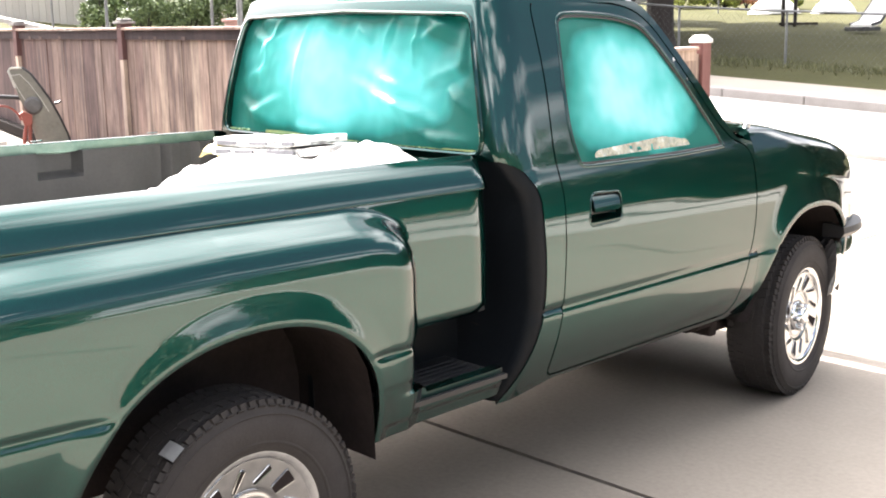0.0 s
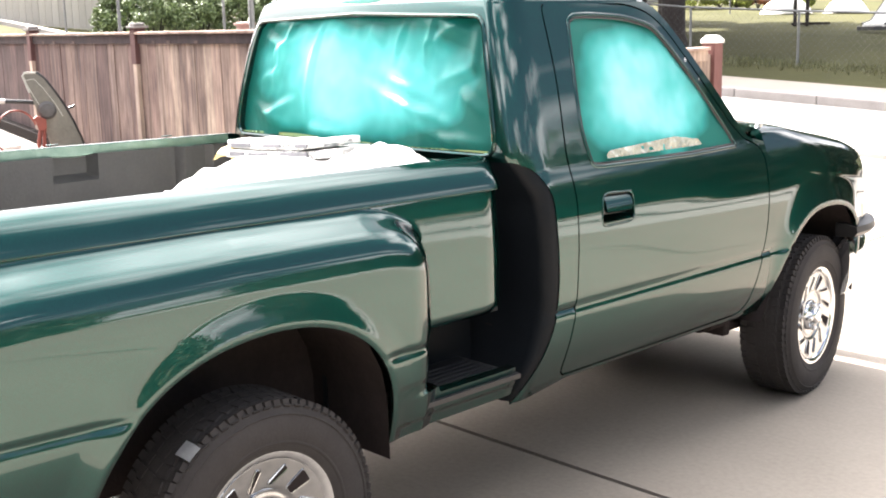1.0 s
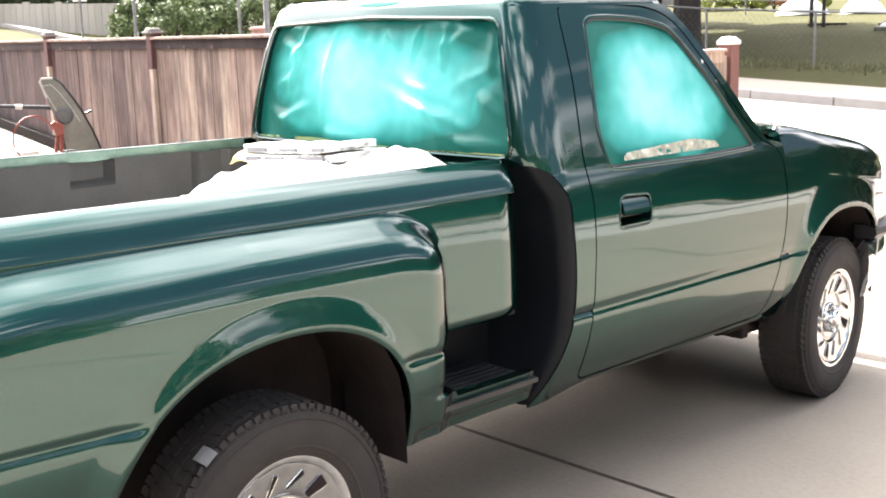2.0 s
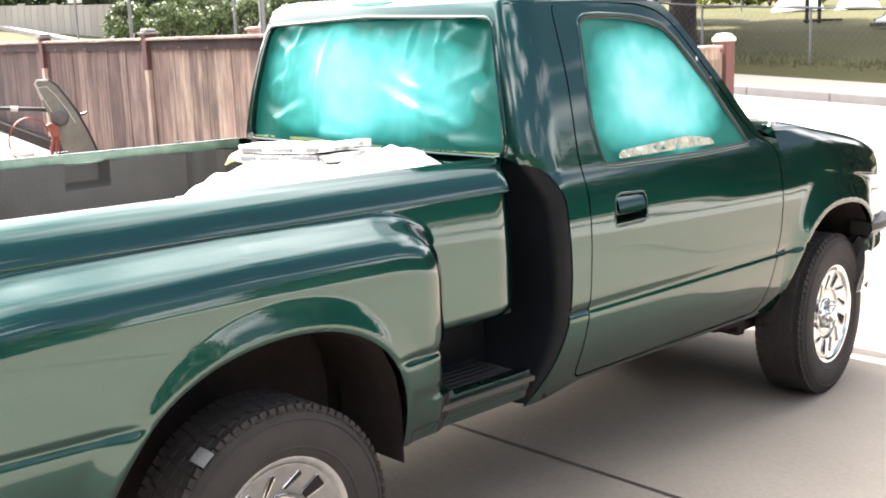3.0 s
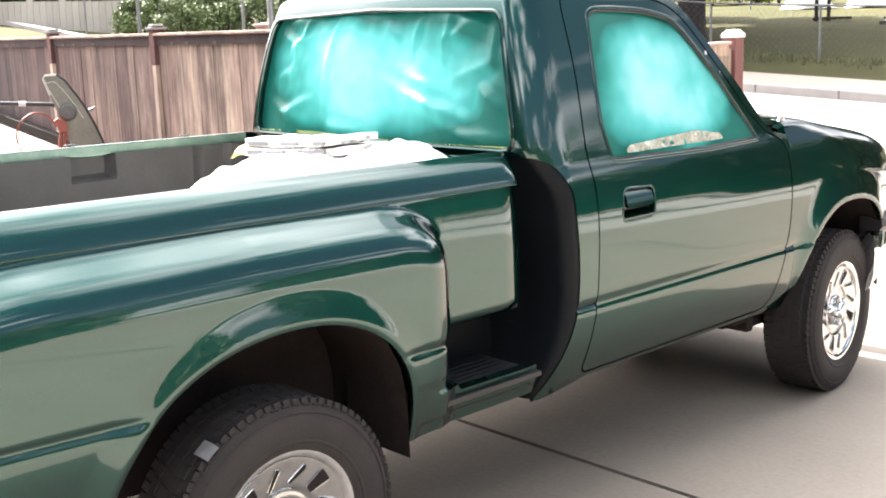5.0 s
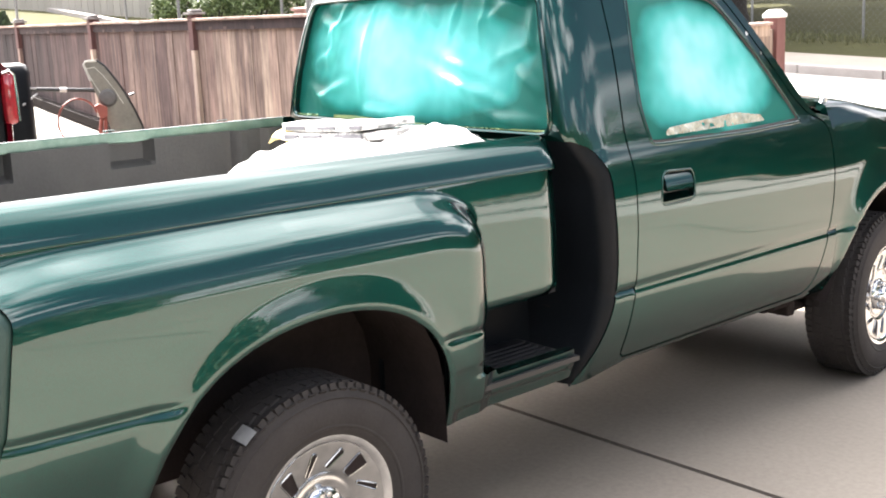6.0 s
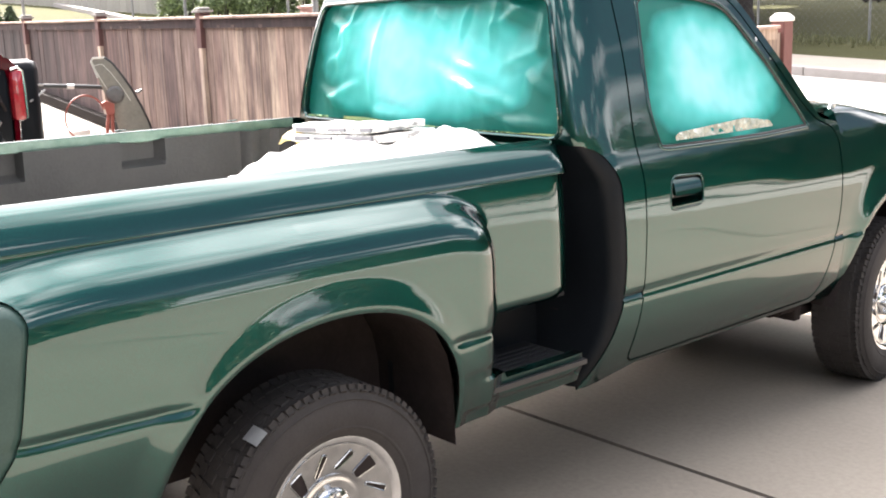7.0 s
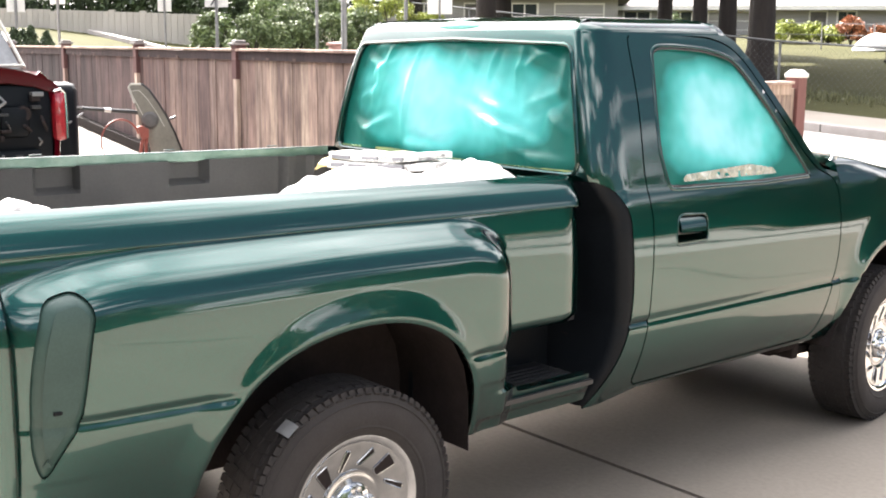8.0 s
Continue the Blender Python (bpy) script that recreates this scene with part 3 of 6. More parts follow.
def rail_surface(y, t):
    end = np.clip((y - 0.890) / 0.050, 0, 1)
    tuck = 1 - np.sqrt(np.clip(1 - end ** 2, 0, 1))
    x = rail_x(t) - 0.045 * tuck * np.clip((0.75 - t) / 0.3, 0, 1)
    z = rail_z(t) - 0.016 * (y + 0.3) - 0.016 * tuck * np.clip((t - 0.2) / 0.4, 0, 1)
    return x, y + 0 * t, z


OVERSPRAY = noisy("chipped_rail_paint", (0.05, 0.12, 0.085), (0.20, 0.27, 0.215), 14, 90, 0.45, 0, 0.15)
for flip in (False, True):
    panel("bed_rail", rail_surface, [(-1.06, 0.0), (-1.06, 1.0), (0.938, 1.0), (0.938, 0.0)], PAINT, truck, (), 0.02, 0.0, flip=flip)
    bm = bmesh.new()
    ys = np.linspace(-0.95, 0.88, 60)
    rows = []
    for y in ys:
        wob = 0.006 * fbm(y * 7, 3.1 + flip, 0)
        zo = -0.016 * (y + 0.3)
        rows.append([bm.verts.new(((-1 if flip else 1) * px, y, pz + zo)) for px, pz in ((0.690, 1.240), (0.684, 1.236), (0.683, 1.203 + wob), (0.70, 1.198 + wob))])
    for a, b in zip(rows, rows[1:]):
        for k in range(3):
            bm.faces.new((a[k], b[k], b[k + 1], a[k + 1]))
    part("rail_lip", bm, OVERSPRAY, truck, "chipped light green inner edge of the bed rail", True)
    # rail fixings
    for y in (-0.68, -0.36, 0.16, 0.62) if flip else ():
        bm = bmesh.new()
        add_box(bm, (0.702, y - 0.022, 1.243 - 0.016 * (y + 0.3)), (0.714, y + 0.022, 1.2475 - 0.016 * (y + 0.3)), bevel=0.002)
        if flip:
            bmesh.ops.transform(bm, matrix=Matrix.Diagonal((-1, 1, 1, 1)), verts=bm.verts)
        part("rail_clip", bm, PAINT, truck)


# front wall of the box
bm = bmesh.new()
add_box(bm, (-0.70, 0.880, 0.735), (0.70, 0.905, 1.20))
part("box_front_wall", bm, PAINT, truck)


# rear corner posts
def corner_surface(u, z):
    x0 = np.asarray(bed_surface(np.full_like(z, BED_REAR), z)[0])
    r = 0.035
    l1 = r * math.pi / 2
    a = np.clip(u / r, 0, math.pi / 2)
    x = np.where(u < l1, x0 - r + r * np.cos(a), x0 - r - (u - l1))
    y = BED_REAR - np.where(u < l1, r * np.sin(a), r)
    return x, y, z + 0 * u


SLOT = rounded([(0.105, 0.80), (0.105, 1.035), (0.155, 1.035), (0.155, 0.80)], 0.02)
def lens_dome(u, v):
    sd, _ = poly_nearest(np.stack([u, v], 1), lamp_outline)
    return -0.010 + 0.014 * np.sqrt(np.clip(sd / 0.035, 0, 1))


LENS = noisy("oversprayed_lamp_lens", (0.022, 0.048, 0.042), (0.034, 0.068, 0.058), 12, 160, 0.42, 0, 0.05, spec=0.3)
LENS_FACE = noisy("dull_lamp_face", (0.034, 0.058, 0.052), (0.046, 0.076, 0.066), 12, 160, 0.6, 0, 0.05, spec=0.2)
for flip in (False, True):
    panel("corner_post", corner_surface, [(0.0, 0.50), (0.0, 1.16), (0.24, 1.16), (0.24, 0.50)], PAINT, truck, [SLOT], 0.0125, 0.02, flip=flip)
    vv, ff = panel_data(offset_surface(bed_surface, lens_dome), grown(lamp_outline, 0.004), (), 0.01, 0.0)
    if flip:
        vv, ff = [(-x, y, z) for x, y, z in vv], [tuple(reversed(q)) for q in ff]
    lamp = link_mesh("tail_lamp", vv, ff, LENS, truck, "grey-green oversprayed tail lamp lens", True, 40)
    face = [(u + 0.004, 0.775 + (v - 0.80) * 0.93 + 0.03) for u, v in grown(lamp_outline, -0.022)]
    vv, ff = panel_data(offset_surface(bed_surface, 0.0095), face, (), 0.01, 0.006)
    if flip:
        vv, ff = [(-x, y, z) for x, y, z in vv], [tuple(reversed(q)) for q in ff]
    link_mesh("lens_face", vv, ff, LENS_FACE, lamp, "duller raised face of the lamp lens", True, 40)
    lens_x, lens_y, lens_z = [float(np.atleast_1d(q)[0]) for q in bed_surface(np.array([-0.915]), np.array([0.80]))]
    bm = bmesh.new()
    a, b = sorted(((-1 if flip else 1) * (lens_x + 0.002), (-1 if flip else 1) * (lens_x + 0.0115)))
    add_box(bm, (a, lens_y - 0.013, lens_z - 0.005), (b, lens_y + 0.013, lens_z + 0.005), bevel=0.002)
    part("lens_screw", bm, NEAR_BLACK, truck, "dark screw pocket in the tail lamp")
bm = bmesh.new()
add_box(bm, (-0.61, BED_REAR - 0.03, 0.72), (0.61, BED_REAR + 0.01, 1.20), bevel=0.012)
part("tailgate", bm, PAINT, truck)

# step between cab and fender
for flip in (False, True):
    s = -1 if flip else 1
    bm = bmesh.new()
    lo, hi = sorted((s * 0.56, s * 0.852))
    add_box(bm, (lo, 0.50, 0.528), (hi, 0.91, 0.543))
    for k in range(7):
        xx = 0.62 + 0.03 * k
        a, b = sorted((s * xx, s * (xx + 0.012)))
        add_box(bm, (a, 0.57, 0.543), (b, 0.89, 0.549))
    part("step_tread", bm, BLACK, truck, "ribbed black step tread")
    # step well in the near-black, its recess shade put into the colour
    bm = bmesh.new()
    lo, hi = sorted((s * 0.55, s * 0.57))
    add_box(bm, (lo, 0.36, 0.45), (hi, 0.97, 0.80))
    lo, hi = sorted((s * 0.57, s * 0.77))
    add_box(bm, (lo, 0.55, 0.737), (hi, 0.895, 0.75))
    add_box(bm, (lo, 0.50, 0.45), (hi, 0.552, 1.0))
    part("step_well", bm, NEAR_BLACK, truck)
    # inner wheel housing
    bm = bmesh.new()
    arcs = []
    for xx in (0.845, 0.50):
        pts = [(y * 1.0, z + 0.012) for y, z in REAR_ARCH]
        arcs.append([bm.verts.new((s * xx, y, z)) for y, z in pts])
    for k in range(len(REAR_ARCH) - 1):
        bm.faces.new((arcs[0][k], arcs[0][k + 1], arcs[1][k + 1], arcs[1][k]))
    bm.faces.new(arcs[1])
    part("wheel_housing", bm, SOOT, truck, "", True)
    bm = bmesh.new()
    arcs = []
    for xx in (0.83, 0.48):
        arcs.append([bm.verts.new((s * xx, y, z + 0.012)) for y, z in FRONT_ARCH])
    for k in range(len(FRONT_ARCH) - 1):
        bm.faces.new((arcs[0][k], arcs[0][k + 1], arcs[1][k + 1], arcs[1][k]))
    bm.faces.new(arcs[1])
    part("wheel_housing", bm, SOOT, truck, "", True)

# bed liner: ribbed walls with pockets, floor
def liner_wall(y, z):
    x = -0.665 - 0.02 * np.clip((1.2 - z) / 0.5, 0, 1)
    for c in (-0.30, 0.22):
        inside = np.clip((0.085 - np.abs(y - c)) / 0.012, 0, 1) * np.clip((z - 1.105) / 0.012, 0, 1)
        x = x - 0.045 * inside
    rib = np.clip((y - 0.62) / 0.02, 0, 1) * np.where((y > 0.62), 1.0, 0.0)
    x = x + 0.03 * rib + 0.012 * rib * np.sign(np.sin((y - 0.62) * 45)) * np.clip(np.abs(np.sin((y - 0.62) * 45)) * 4, 0, 1)
    return x, y + 0 * z, z + 0 * y


liner = link_mesh("bed_liner", *panel_data(liner_wall, [(-0.94, 0.93), (-0.94, 1.212), (0.86, 1.19), (0.86, 0.93)], (), 0.0125, 0.0), LINER, truck, "dark grey moulded plastic bed liner", True, 30)
v, f = panel_data(liner_wall, [(-0.94, 0.93), (-0.94, 1.212), (0.86, 1.19), (0.86, 0.93)], (), 0.03, 0.0)
link_mesh("bed_liner", [(-x, y, z) for x, y, z in v], [tuple(reversed(q)) for q in f], LINER, truck, "dark grey moulded plastic bed liner", True, 30)
bm = bmesh.new()
add_box(bm, (-0.48, -0.95, 0.70), (0.48, 0.88, 0.73))
add_box(bm, (-0.70, -0.94, 0.925), (-0.46, 0.87, 0.94))
add_box(bm, (0.46, -0.94, 0.925), (0.70, 0.87, 0.94))
part("bed_floor", bm, LINER, truck)
for lo, hi in (((-0.66, 0.86, 0.72), (0.66, 0.885, 1.19)), ((-0.66, -0.95, 0.72), (0.66, -0.935, 1.19))):
    bm = bmesh.new()
    add_box(bm, lo, hi)
    part("liner_end", bm, LINER, truck)

# wheels
SATIN = plain("polished_alloy", (0.40, 0.405, 0.41), 0.16, 1.0)
TYRE_R, RIM_R = 0.358, 0.214
tyre_profile = [(0.200, -0.085), (0.207, -0.098), (0.225, -0.108), (0.262, -0.116), (0.300, -0.114), (0.330, -0.104), (0.3475, -0.090), (0.3535, -0.070),
                (0.3565, -0.035), (0.3575, 0.0), (0.3565, 0.035), (0.3535, 0.070), (0.3475, 0.090), (0.330, 0.104), (0.300, 0.114), (0.262, 0.116), (0.225, 0.108), (0.207, 0.098), (0.200, 0.085)]


def tyre_bm():
    bm = bmesh.new()
    I = Matrix.Identity(4)
    add_lathe(bm, tyre_profile, I, 72)
    # raised sidewall rings
    for s in (-1, 1):
        add_lathe(bm, [(0.236, s * 0.1105), (0.239, s * 0.1135), (0.243, s * 0.1145), (0.247, s * 0.1135)], I, 72)
        add_lathe(bm, [(0.318, s * 0.1085), (0.322, s * 0.1115), (0.327, s * 0.1075)], I, 72)
    # tread blocks: two shoulder rows and two inner rows
    rows = ((-0.080, 0.026, 76, 0.0), (0.080, 0.026, 76, 0.5), (-0.044, 0.028, 58, 0.3), (0.044, 0.028, 58, 0.8), (0.0, 0.030, 58, 0.55))
    for h, half, n, ph in rows:
        for k in range(n):
            a = 2 * math.pi * (k + ph) / n
            r = 0.3515 if abs(h) > 0.06 else 0.3545
            w = 0.80 * math.pi * r / n
            m = Matrix.Rotation(a, 4, "Z") @ Matrix.Translation((r, 0, h)) @ Matrix.Rotation(0.18 * (1 if h > 0 else -1), 4, "X")
            if abs(h) > 0.06:
                m = m @ Matrix.Rotation(0.26 * (1 if h > 0 else -1), 4, "Y")
            add_box(bm, (-0.012, -w, -half / 2 * 1.0), (0.0055, w, half / 2 * 1.0), m)
    # shoulder ribs running down the sidewall
    for s in (-1, 1):
        for k in range(64):
            a = 2 * math.pi * (k + 0.25) / 64
            m = Matrix.Rotation(a, 4, "Z") @ Matrix.Translation((0.338, 0, s * 0.0955)) @ Matrix.Rotation(s * 0.9, 4, "Y")
            add_box(bm, (-0.0015, -0.0105, -0.010), (0.0025, 0.0105, 0.010), m)
    for v in bm.verts:  # a low section height
        r = math.hypot(v.co.x, v.co.y)
        k = (0.2 + (r - 0.2) * 0.927) / r
        v.co.x, v.co.y = v.co.x * k, v.co.y * k
    bmesh.ops.recalc_face_normals(bm, faces=bm.faces)
    return bm


def face_height(r):
    return 0.072 + 0.018 * np.clip((r - 0.07) / 0.105, 0, 1) ** 0.8 - 0.006 * np.exp(-((r - 0.092) / 0.008) ** 2)


def wheel_slot(k, n, face):
    """One mock opening of the pressed face: every third a wide window, the rest narrow leaning slots, each with a
    rolled lip.
    """
    a = 2 * math.pi * k / n
    wide = k % 3 == 1
    half_l, half_w, turn = (0.031, 0.021, -0.25) if wide else (0.031, 0.0078, -0.7)
    e = Vector((math.cos(a), math.sin(a)))
    d = Vector((math.cos(a + turn), math.sin(a + turn)))
    q = Vector((-d.y, d.x))
    c = e * 0.134
    ring = rounded([(-half_l, -half_w * 0.6), (-half_l, half_w * 0.6), (half_l, half_w), (half_l, -half_w)], 0.008 if wide else 0.005, 5)
    pts = []
    for u, v in ring:
        p = c + d * u + q * v
        pts.append(Vector((1.065 * p.x, 1.065 * p.y, float(face_height(p.length)) + 0.0012)))
    # no hole is cut: a dark patch carries the opening's shade
    bm = bmesh.new()
    bm.faces.new([bm.verts.new(p) for p in pts])
    slot = part("slot", bm, SOOT, face, "dark patch standing in for a shaded slot opening")
    bm = bmesh.new()
    add_tube(bm, pts + [pts[0], pts[1]], 0.0021, 6, False)
    part("slot_lip", bm, SATIN, face, "", True)


def build_wheel():
    w = new("wheel")
    w.parent = truck
    part("tyre", tyre_bm(), RUBBER, w, "worn black all-terrain tyre", True, 30)
    bm = bmesh.new()
    I = Matrix.Identity(4)
    add_lathe(bm, [(0.174, 0.084), (0.178, 0.090), (0.184, 0.0955), (0.192, 0.0995), (0.200, 0.1015), (0.208, 0.1005), (0.2135, 0.096), (0.214, 0.088), (0.204, 0.080), (0.196, 0.0), (0.196, -0.085), (0.213, -0.092)], I, 64)
    bmesh.ops.recalc_face_normals(bm, faces=bm.faces)
    bmesh.ops.transform(bm, matrix=Matrix.Diagonal((1.065, 1.065, 1, 1)), verts=bm.verts)
    rim = part("rim", bm, CHROME, w, "bright chrome wheel rim", True, 50)
    bm = bmesh.new()
    add_lathe(bm, [(1.065 * r, float(face_height(r))) for r in np.linspace(0.058, 0.180, 26)], I, 72)
    bmesh.ops.recalc_face_normals(bm, faces=bm.faces)
    face = part("wheel_face", bm, SATIN, w, "slotted chrome wheel face", True, 40)
    for k in range(12):
        wheel_slot(k, 12, face)
    bm = bmesh.new()
    add_lathe(bm, [(0.066, 0.060), (0.066, 0.074), (0.060, 0.080), (0.046, 0.083), (0.040, 0.086), (0.036, 0.104), (0.030, 0.110), (0.012, 0.112), (0.0005, 0.112)], I, 40)
    part("centre_cap", bm, CHROME, rim, "", True, 50)
    for k in range(5):
        bm = bmesh.new()
        a = 2 * math.pi * k / 5 + 0.3
        m = Matrix.Translation((0.054 * math.cos(a), 0.054 * math.sin(a), 0.078))
        add_lathe(bm, [(0.0115, 0.0), (0.0115, 0.018), (0.008, 0.026), (0.0003, 0.027)], m, 12)
        part("wheel_nut", bm, CHROME, rim, "", True, 50)
    bm = bmesh.new()
    add_lathe(bm, [(0.0005, 0.020), (0.15, 0.020), (0.19, 0.010)], I, 40)
    part("brake_disc", bm, SOOT, w, "dark brake behind the wheel slots", True)
    return w


wheel = build_wheel()
POSES = ((0.752, -0.058, 0.340, 0, 14), (0.712, 2.835, 0.344, 7.5, 40), (-0.752, -0.058, 0.340, 180, 70), (-0.708, 2.835, 0.344, 187.5, 100))
for k, (x, y, z, turn, spin) in enumerate(POSES):
    m = pose(x, y, z, 0, 0, turn) @ Matrix.Rotation(math.pi / 2, 4, "Y") @ Matrix.Rotation(radians(spin), 4, "Z")
    if k == 0:
        wheel.matrix_basis = m
    else:
        copy_thing(wheel, m)

# strip of silver tape on the tyre's shoulder
TAPE = plain("silver_tape", (0.33, 0.34, 0.35), 0.35, 0.3)
ta = math.atan2(0.645 - 0.350, -0.29 + 0.058)
rows_t, rows_h = np.linspace(-0.062, 0.062, 7), [0.0, 0.3, 0.6, 1.0]
bm = bmesh.new()
g = []
for d in rows_t:
    row = []
    for q in rows_h:
        r = 0.3545 - 0.004 * q ** 3
        xx = 0.752 + 0.050 + 0.055 * q
        rr = r if q < 0.9 else r - 0.006
        row.append(bm.verts.new((xx, -0.058 + rr * math.cos(ta + d), 0.340 + rr * math.sin(ta + d))))
    g.append(row)
for a, b in zip(g, g[1:]):
    for k in range(3):
        bm.faces.new((a[k], b[k], b[k + 1], a[k + 1]))
part("tape_strip", bm, TAPE, truck, "silver tape patch on the tyre shoulder", True)

# underbody: frame rails, axles, gearbox, mounts, and boxes added to block light
bm = bmesh.new()
for s in (-1, 1):
    a, b = sorted((s * 0.36, s * 0.46))
    add_box(bm, (a, -0.9, 0.42), (b, 3.2, 0.56), bevel=0.01)
add_box(bm, (-0.40, 1.0, 0.40), (0.40, 1.1, 0.48))
add_box(bm, (-0.40, 2.3, 0.36), (0.40, 2.45, 0.46))
# bulk and plate added to hide sunlit ground past the front wheel
add_box(bm, (-0.46, 2.50, 0.26), (0.46, 2.72, 0.50), bevel=0.03)
add_box(bm, (-0.82, 2.36, 0.14), (-0.56, 2.40, 0.55), bevel=0.01)
add_box(bm, (-0.62, 1.02, 0.60), (0.62, 2.36, 0.64))
part("chassis", bm, SOOT, truck, "dark dusty chassis frame with added light blockers")
bm = bmesh.new()
add_tube(bm, [(-0.7, -0.075, 0.353), (0.7, -0.075, 0.353)], 0.045, 12)
add_tube(bm, [(-0.7, 2.805, 0.353), (0.7, 2.805, 0.353)], 0.035, 12)
add_tube(bm, [(0.0, -0.075, 0.36), (0.02, 2.3, 0.42)], 0.04, 12)
part("axle", bm, SOOT, truck)
for x in (-0.60, 0.585):
    for y in (-0.075, 2.805):
        bm = bmesh.new()
        add_tube(bm, [(x, y, 0.353), (x + 0.015, y, 0.353)], 0.195, 24)
        part("brake_disc", bm, SOOT, truck, "dusty brake disc behind the wheel", True, 40)
bm = bmesh.new()
add_tube(bm, [(0.60, 2.18, 0.42), (0.66, 2.24, 0.40), (0.66, 2.34, 0.40)], 0.028, 10)
add_box(bm, (0.55, 2.20, 0.40), (0.70, 2.26, 0.47), bevel=0.01)
part("body_mount", bm, SOOT, truck)
bm = bmesh.new()
add_box(bm, (0.56, 2.33, 0.33), (0.68, 2.38, 0.46), bevel=0.012)
add_tube(bm, [(0.62, 2.35, 0.35), (0.60, 2.70, 0.33)], 0.025, 8)
part("radius_arm", bm, SOOT, truck, "dusty black radius arm and mount behind the front wheel")
# added box that blocks bright ground behind the far front wheel
bm = bmesh.new()
add_box(bm, (-0.58, 2.42, 0.28), (-0.50, 2.56, 0.60), bevel=0.01)
part("light_blocker", bm, SOOT, truck)
bm = bmesh.new()
add_box(bm, (-0.80, 0.92, 0.45), (0.76, 2.42, 0.48))
part("cab_floor", bm, SOOT, truck)
bm = bmesh.new()
add_box(bm, (-0.62, 0.30, 0.30), (-0.12, 1.15, 0.52), bevel=0.04)
part("fuel_tank", bm, SOOT, truck, "dusty black fuel tank")
bm = bmesh.new()
add_box(bm, (-0.22, 1.35, 0.27), (0.22, 2.7, 0.46), bevel=0.05)
part("gearbox", bm, SOOT, truck)
bm = bmesh.new()
add_tube(bm, [(0.25, 2.6, 0.36), (0.28, 1.9, 0.32), (0.30, 1.2, 0.32), (0.30, 0.7, 0.34), (0.34, 0.3, 0.50), (0.36, -0.3, 0.50), (0.5, -0.85, 0.42)], [0.03, 0.03, 0.075, 0.075, 0.03, 0.03, 0.03], 10)
part("exhaust", bm, SOOT, truck, "", True)
bm = bmesh.new()
add_box(bm, (-0.66, 1.2, 0.33), (-0.58, 2.4, 0.44), bevel=0.02)
add_box(bm, (-0.55, 2.9, 0.32), (0.55, 3.35, 0.50), bevel=0.04)
part("skid_plate", bm, SOOT, truck)
bm = bmesh.new()
add_box(bm, (-0.72, 3.22, 0.16), (0.72, 3.27, 0.55), bevel=0.02)
part("air_dam", bm, BLACK, truck, "black air dam under the bumper")
bm = bmesh.new()
add_box(bm, (-0.50, -0.86, 0.40), (0.50, -0.80, 0.52), bevel=0.01)
# unseen filler, added to stop light falling through the gap behind the cab
add_box(bm, (-0.70, 0.84, 0.40), (0.55, 1.08, 0.55), bevel=0.01)
part("cross_member_and_filler", bm, SOOT, truck)

# masked windows: thin plastic film, oversprayed at the edges
def film_material(name, shape, clear=1.0, pale=(0.46, 0.84, 0.93)):
    """Thin milky film; paint overspray thickens towards its taped edge. shape: (axis, centre, half) pairs in metres."""
    m, nt, b = nodes_of(name)
    co = nt.nodes.new("ShaderNodeTexCoord")
    sep = nt.nodes.new("ShaderNodeSeparateXYZ")
    link(nt, co.outputs["Object"], sep.inputs["Vector"])
    total = None
    for axis, centre, half, power in shape:
        s = nt.nodes.new("ShaderNodeMath")
        s.operation = "SUBTRACT"
        link(nt, sep.outputs[axis], s.inputs[0])
        s.inputs[1].default_value = centre
        a = nt.nodes.new("ShaderNodeMath")
        a.operation = "ABSOLUTE"
        link(nt, s.outputs[0], a.inputs[0])
        d = nt.nodes.new("ShaderNodeMath")
        d.operation = "DIVIDE"
        link(nt, a.outputs[0], d.inputs[0])
        d.inputs[1].default_value = half
        p = nt.nodes.new("ShaderNodeMath")
        p.operation = "POWER"
        link(nt, d.outputs[0], p.inputs[0])
        p.inputs[1].default_value = power
        if total is None:
            total = p
        else:
            t = nt.nodes.new("ShaderNodeMath")
            t.operation = "ADD"
            link(nt, total.outputs[0], t.inputs[0])
            link(nt, p.outputs[0], t.inputs[1])
            total = t
    n = mapped_noise(nt, 2.8, 3, 0.55)
    k = nt.nodes.new("ShaderNodeMath")
    k.operation = "MULTIPLY_ADD"
    link(nt, n, k.inputs[0])
    k.inputs[1].default_value = 1.05
    link(nt, total.outputs[0], k.inputs[2])
    col = ramp(nt, k.outputs[0], [(0.34, tuple(min(1.0, c * clear) for c in pale)), (0.60, (0.16, 0.68, 0.67)), (0.84, (0.04, 0.38, 0.35)), (1.0, (0.010, 0.18, 0.15))])
    link(nt, col, b.inputs["Base Color"])
    b.inputs["Roughness"].default_value = 0.5
    tr = nt.nodes.new("ShaderNodeBsdfTranslucent")
    link(nt, col, tr.inputs["Color"])
    mx = nt.nodes.new("ShaderNodeMixShader")
    mx.inputs[0].default_value = 0.5
    out = nt.nodes["Material Output"]
    link(nt, b.outputs[0], mx.inputs[1])
    link(nt, tr.outputs[0], mx.inputs[2])
    link(nt, mx.outputs[0], out.inputs["Surface"])
    bump(nt, b, mapped_noise(nt, 2.6, 2, 0.4, (1, 1, 1), 1.2), 0.6, 0.06)
    return m


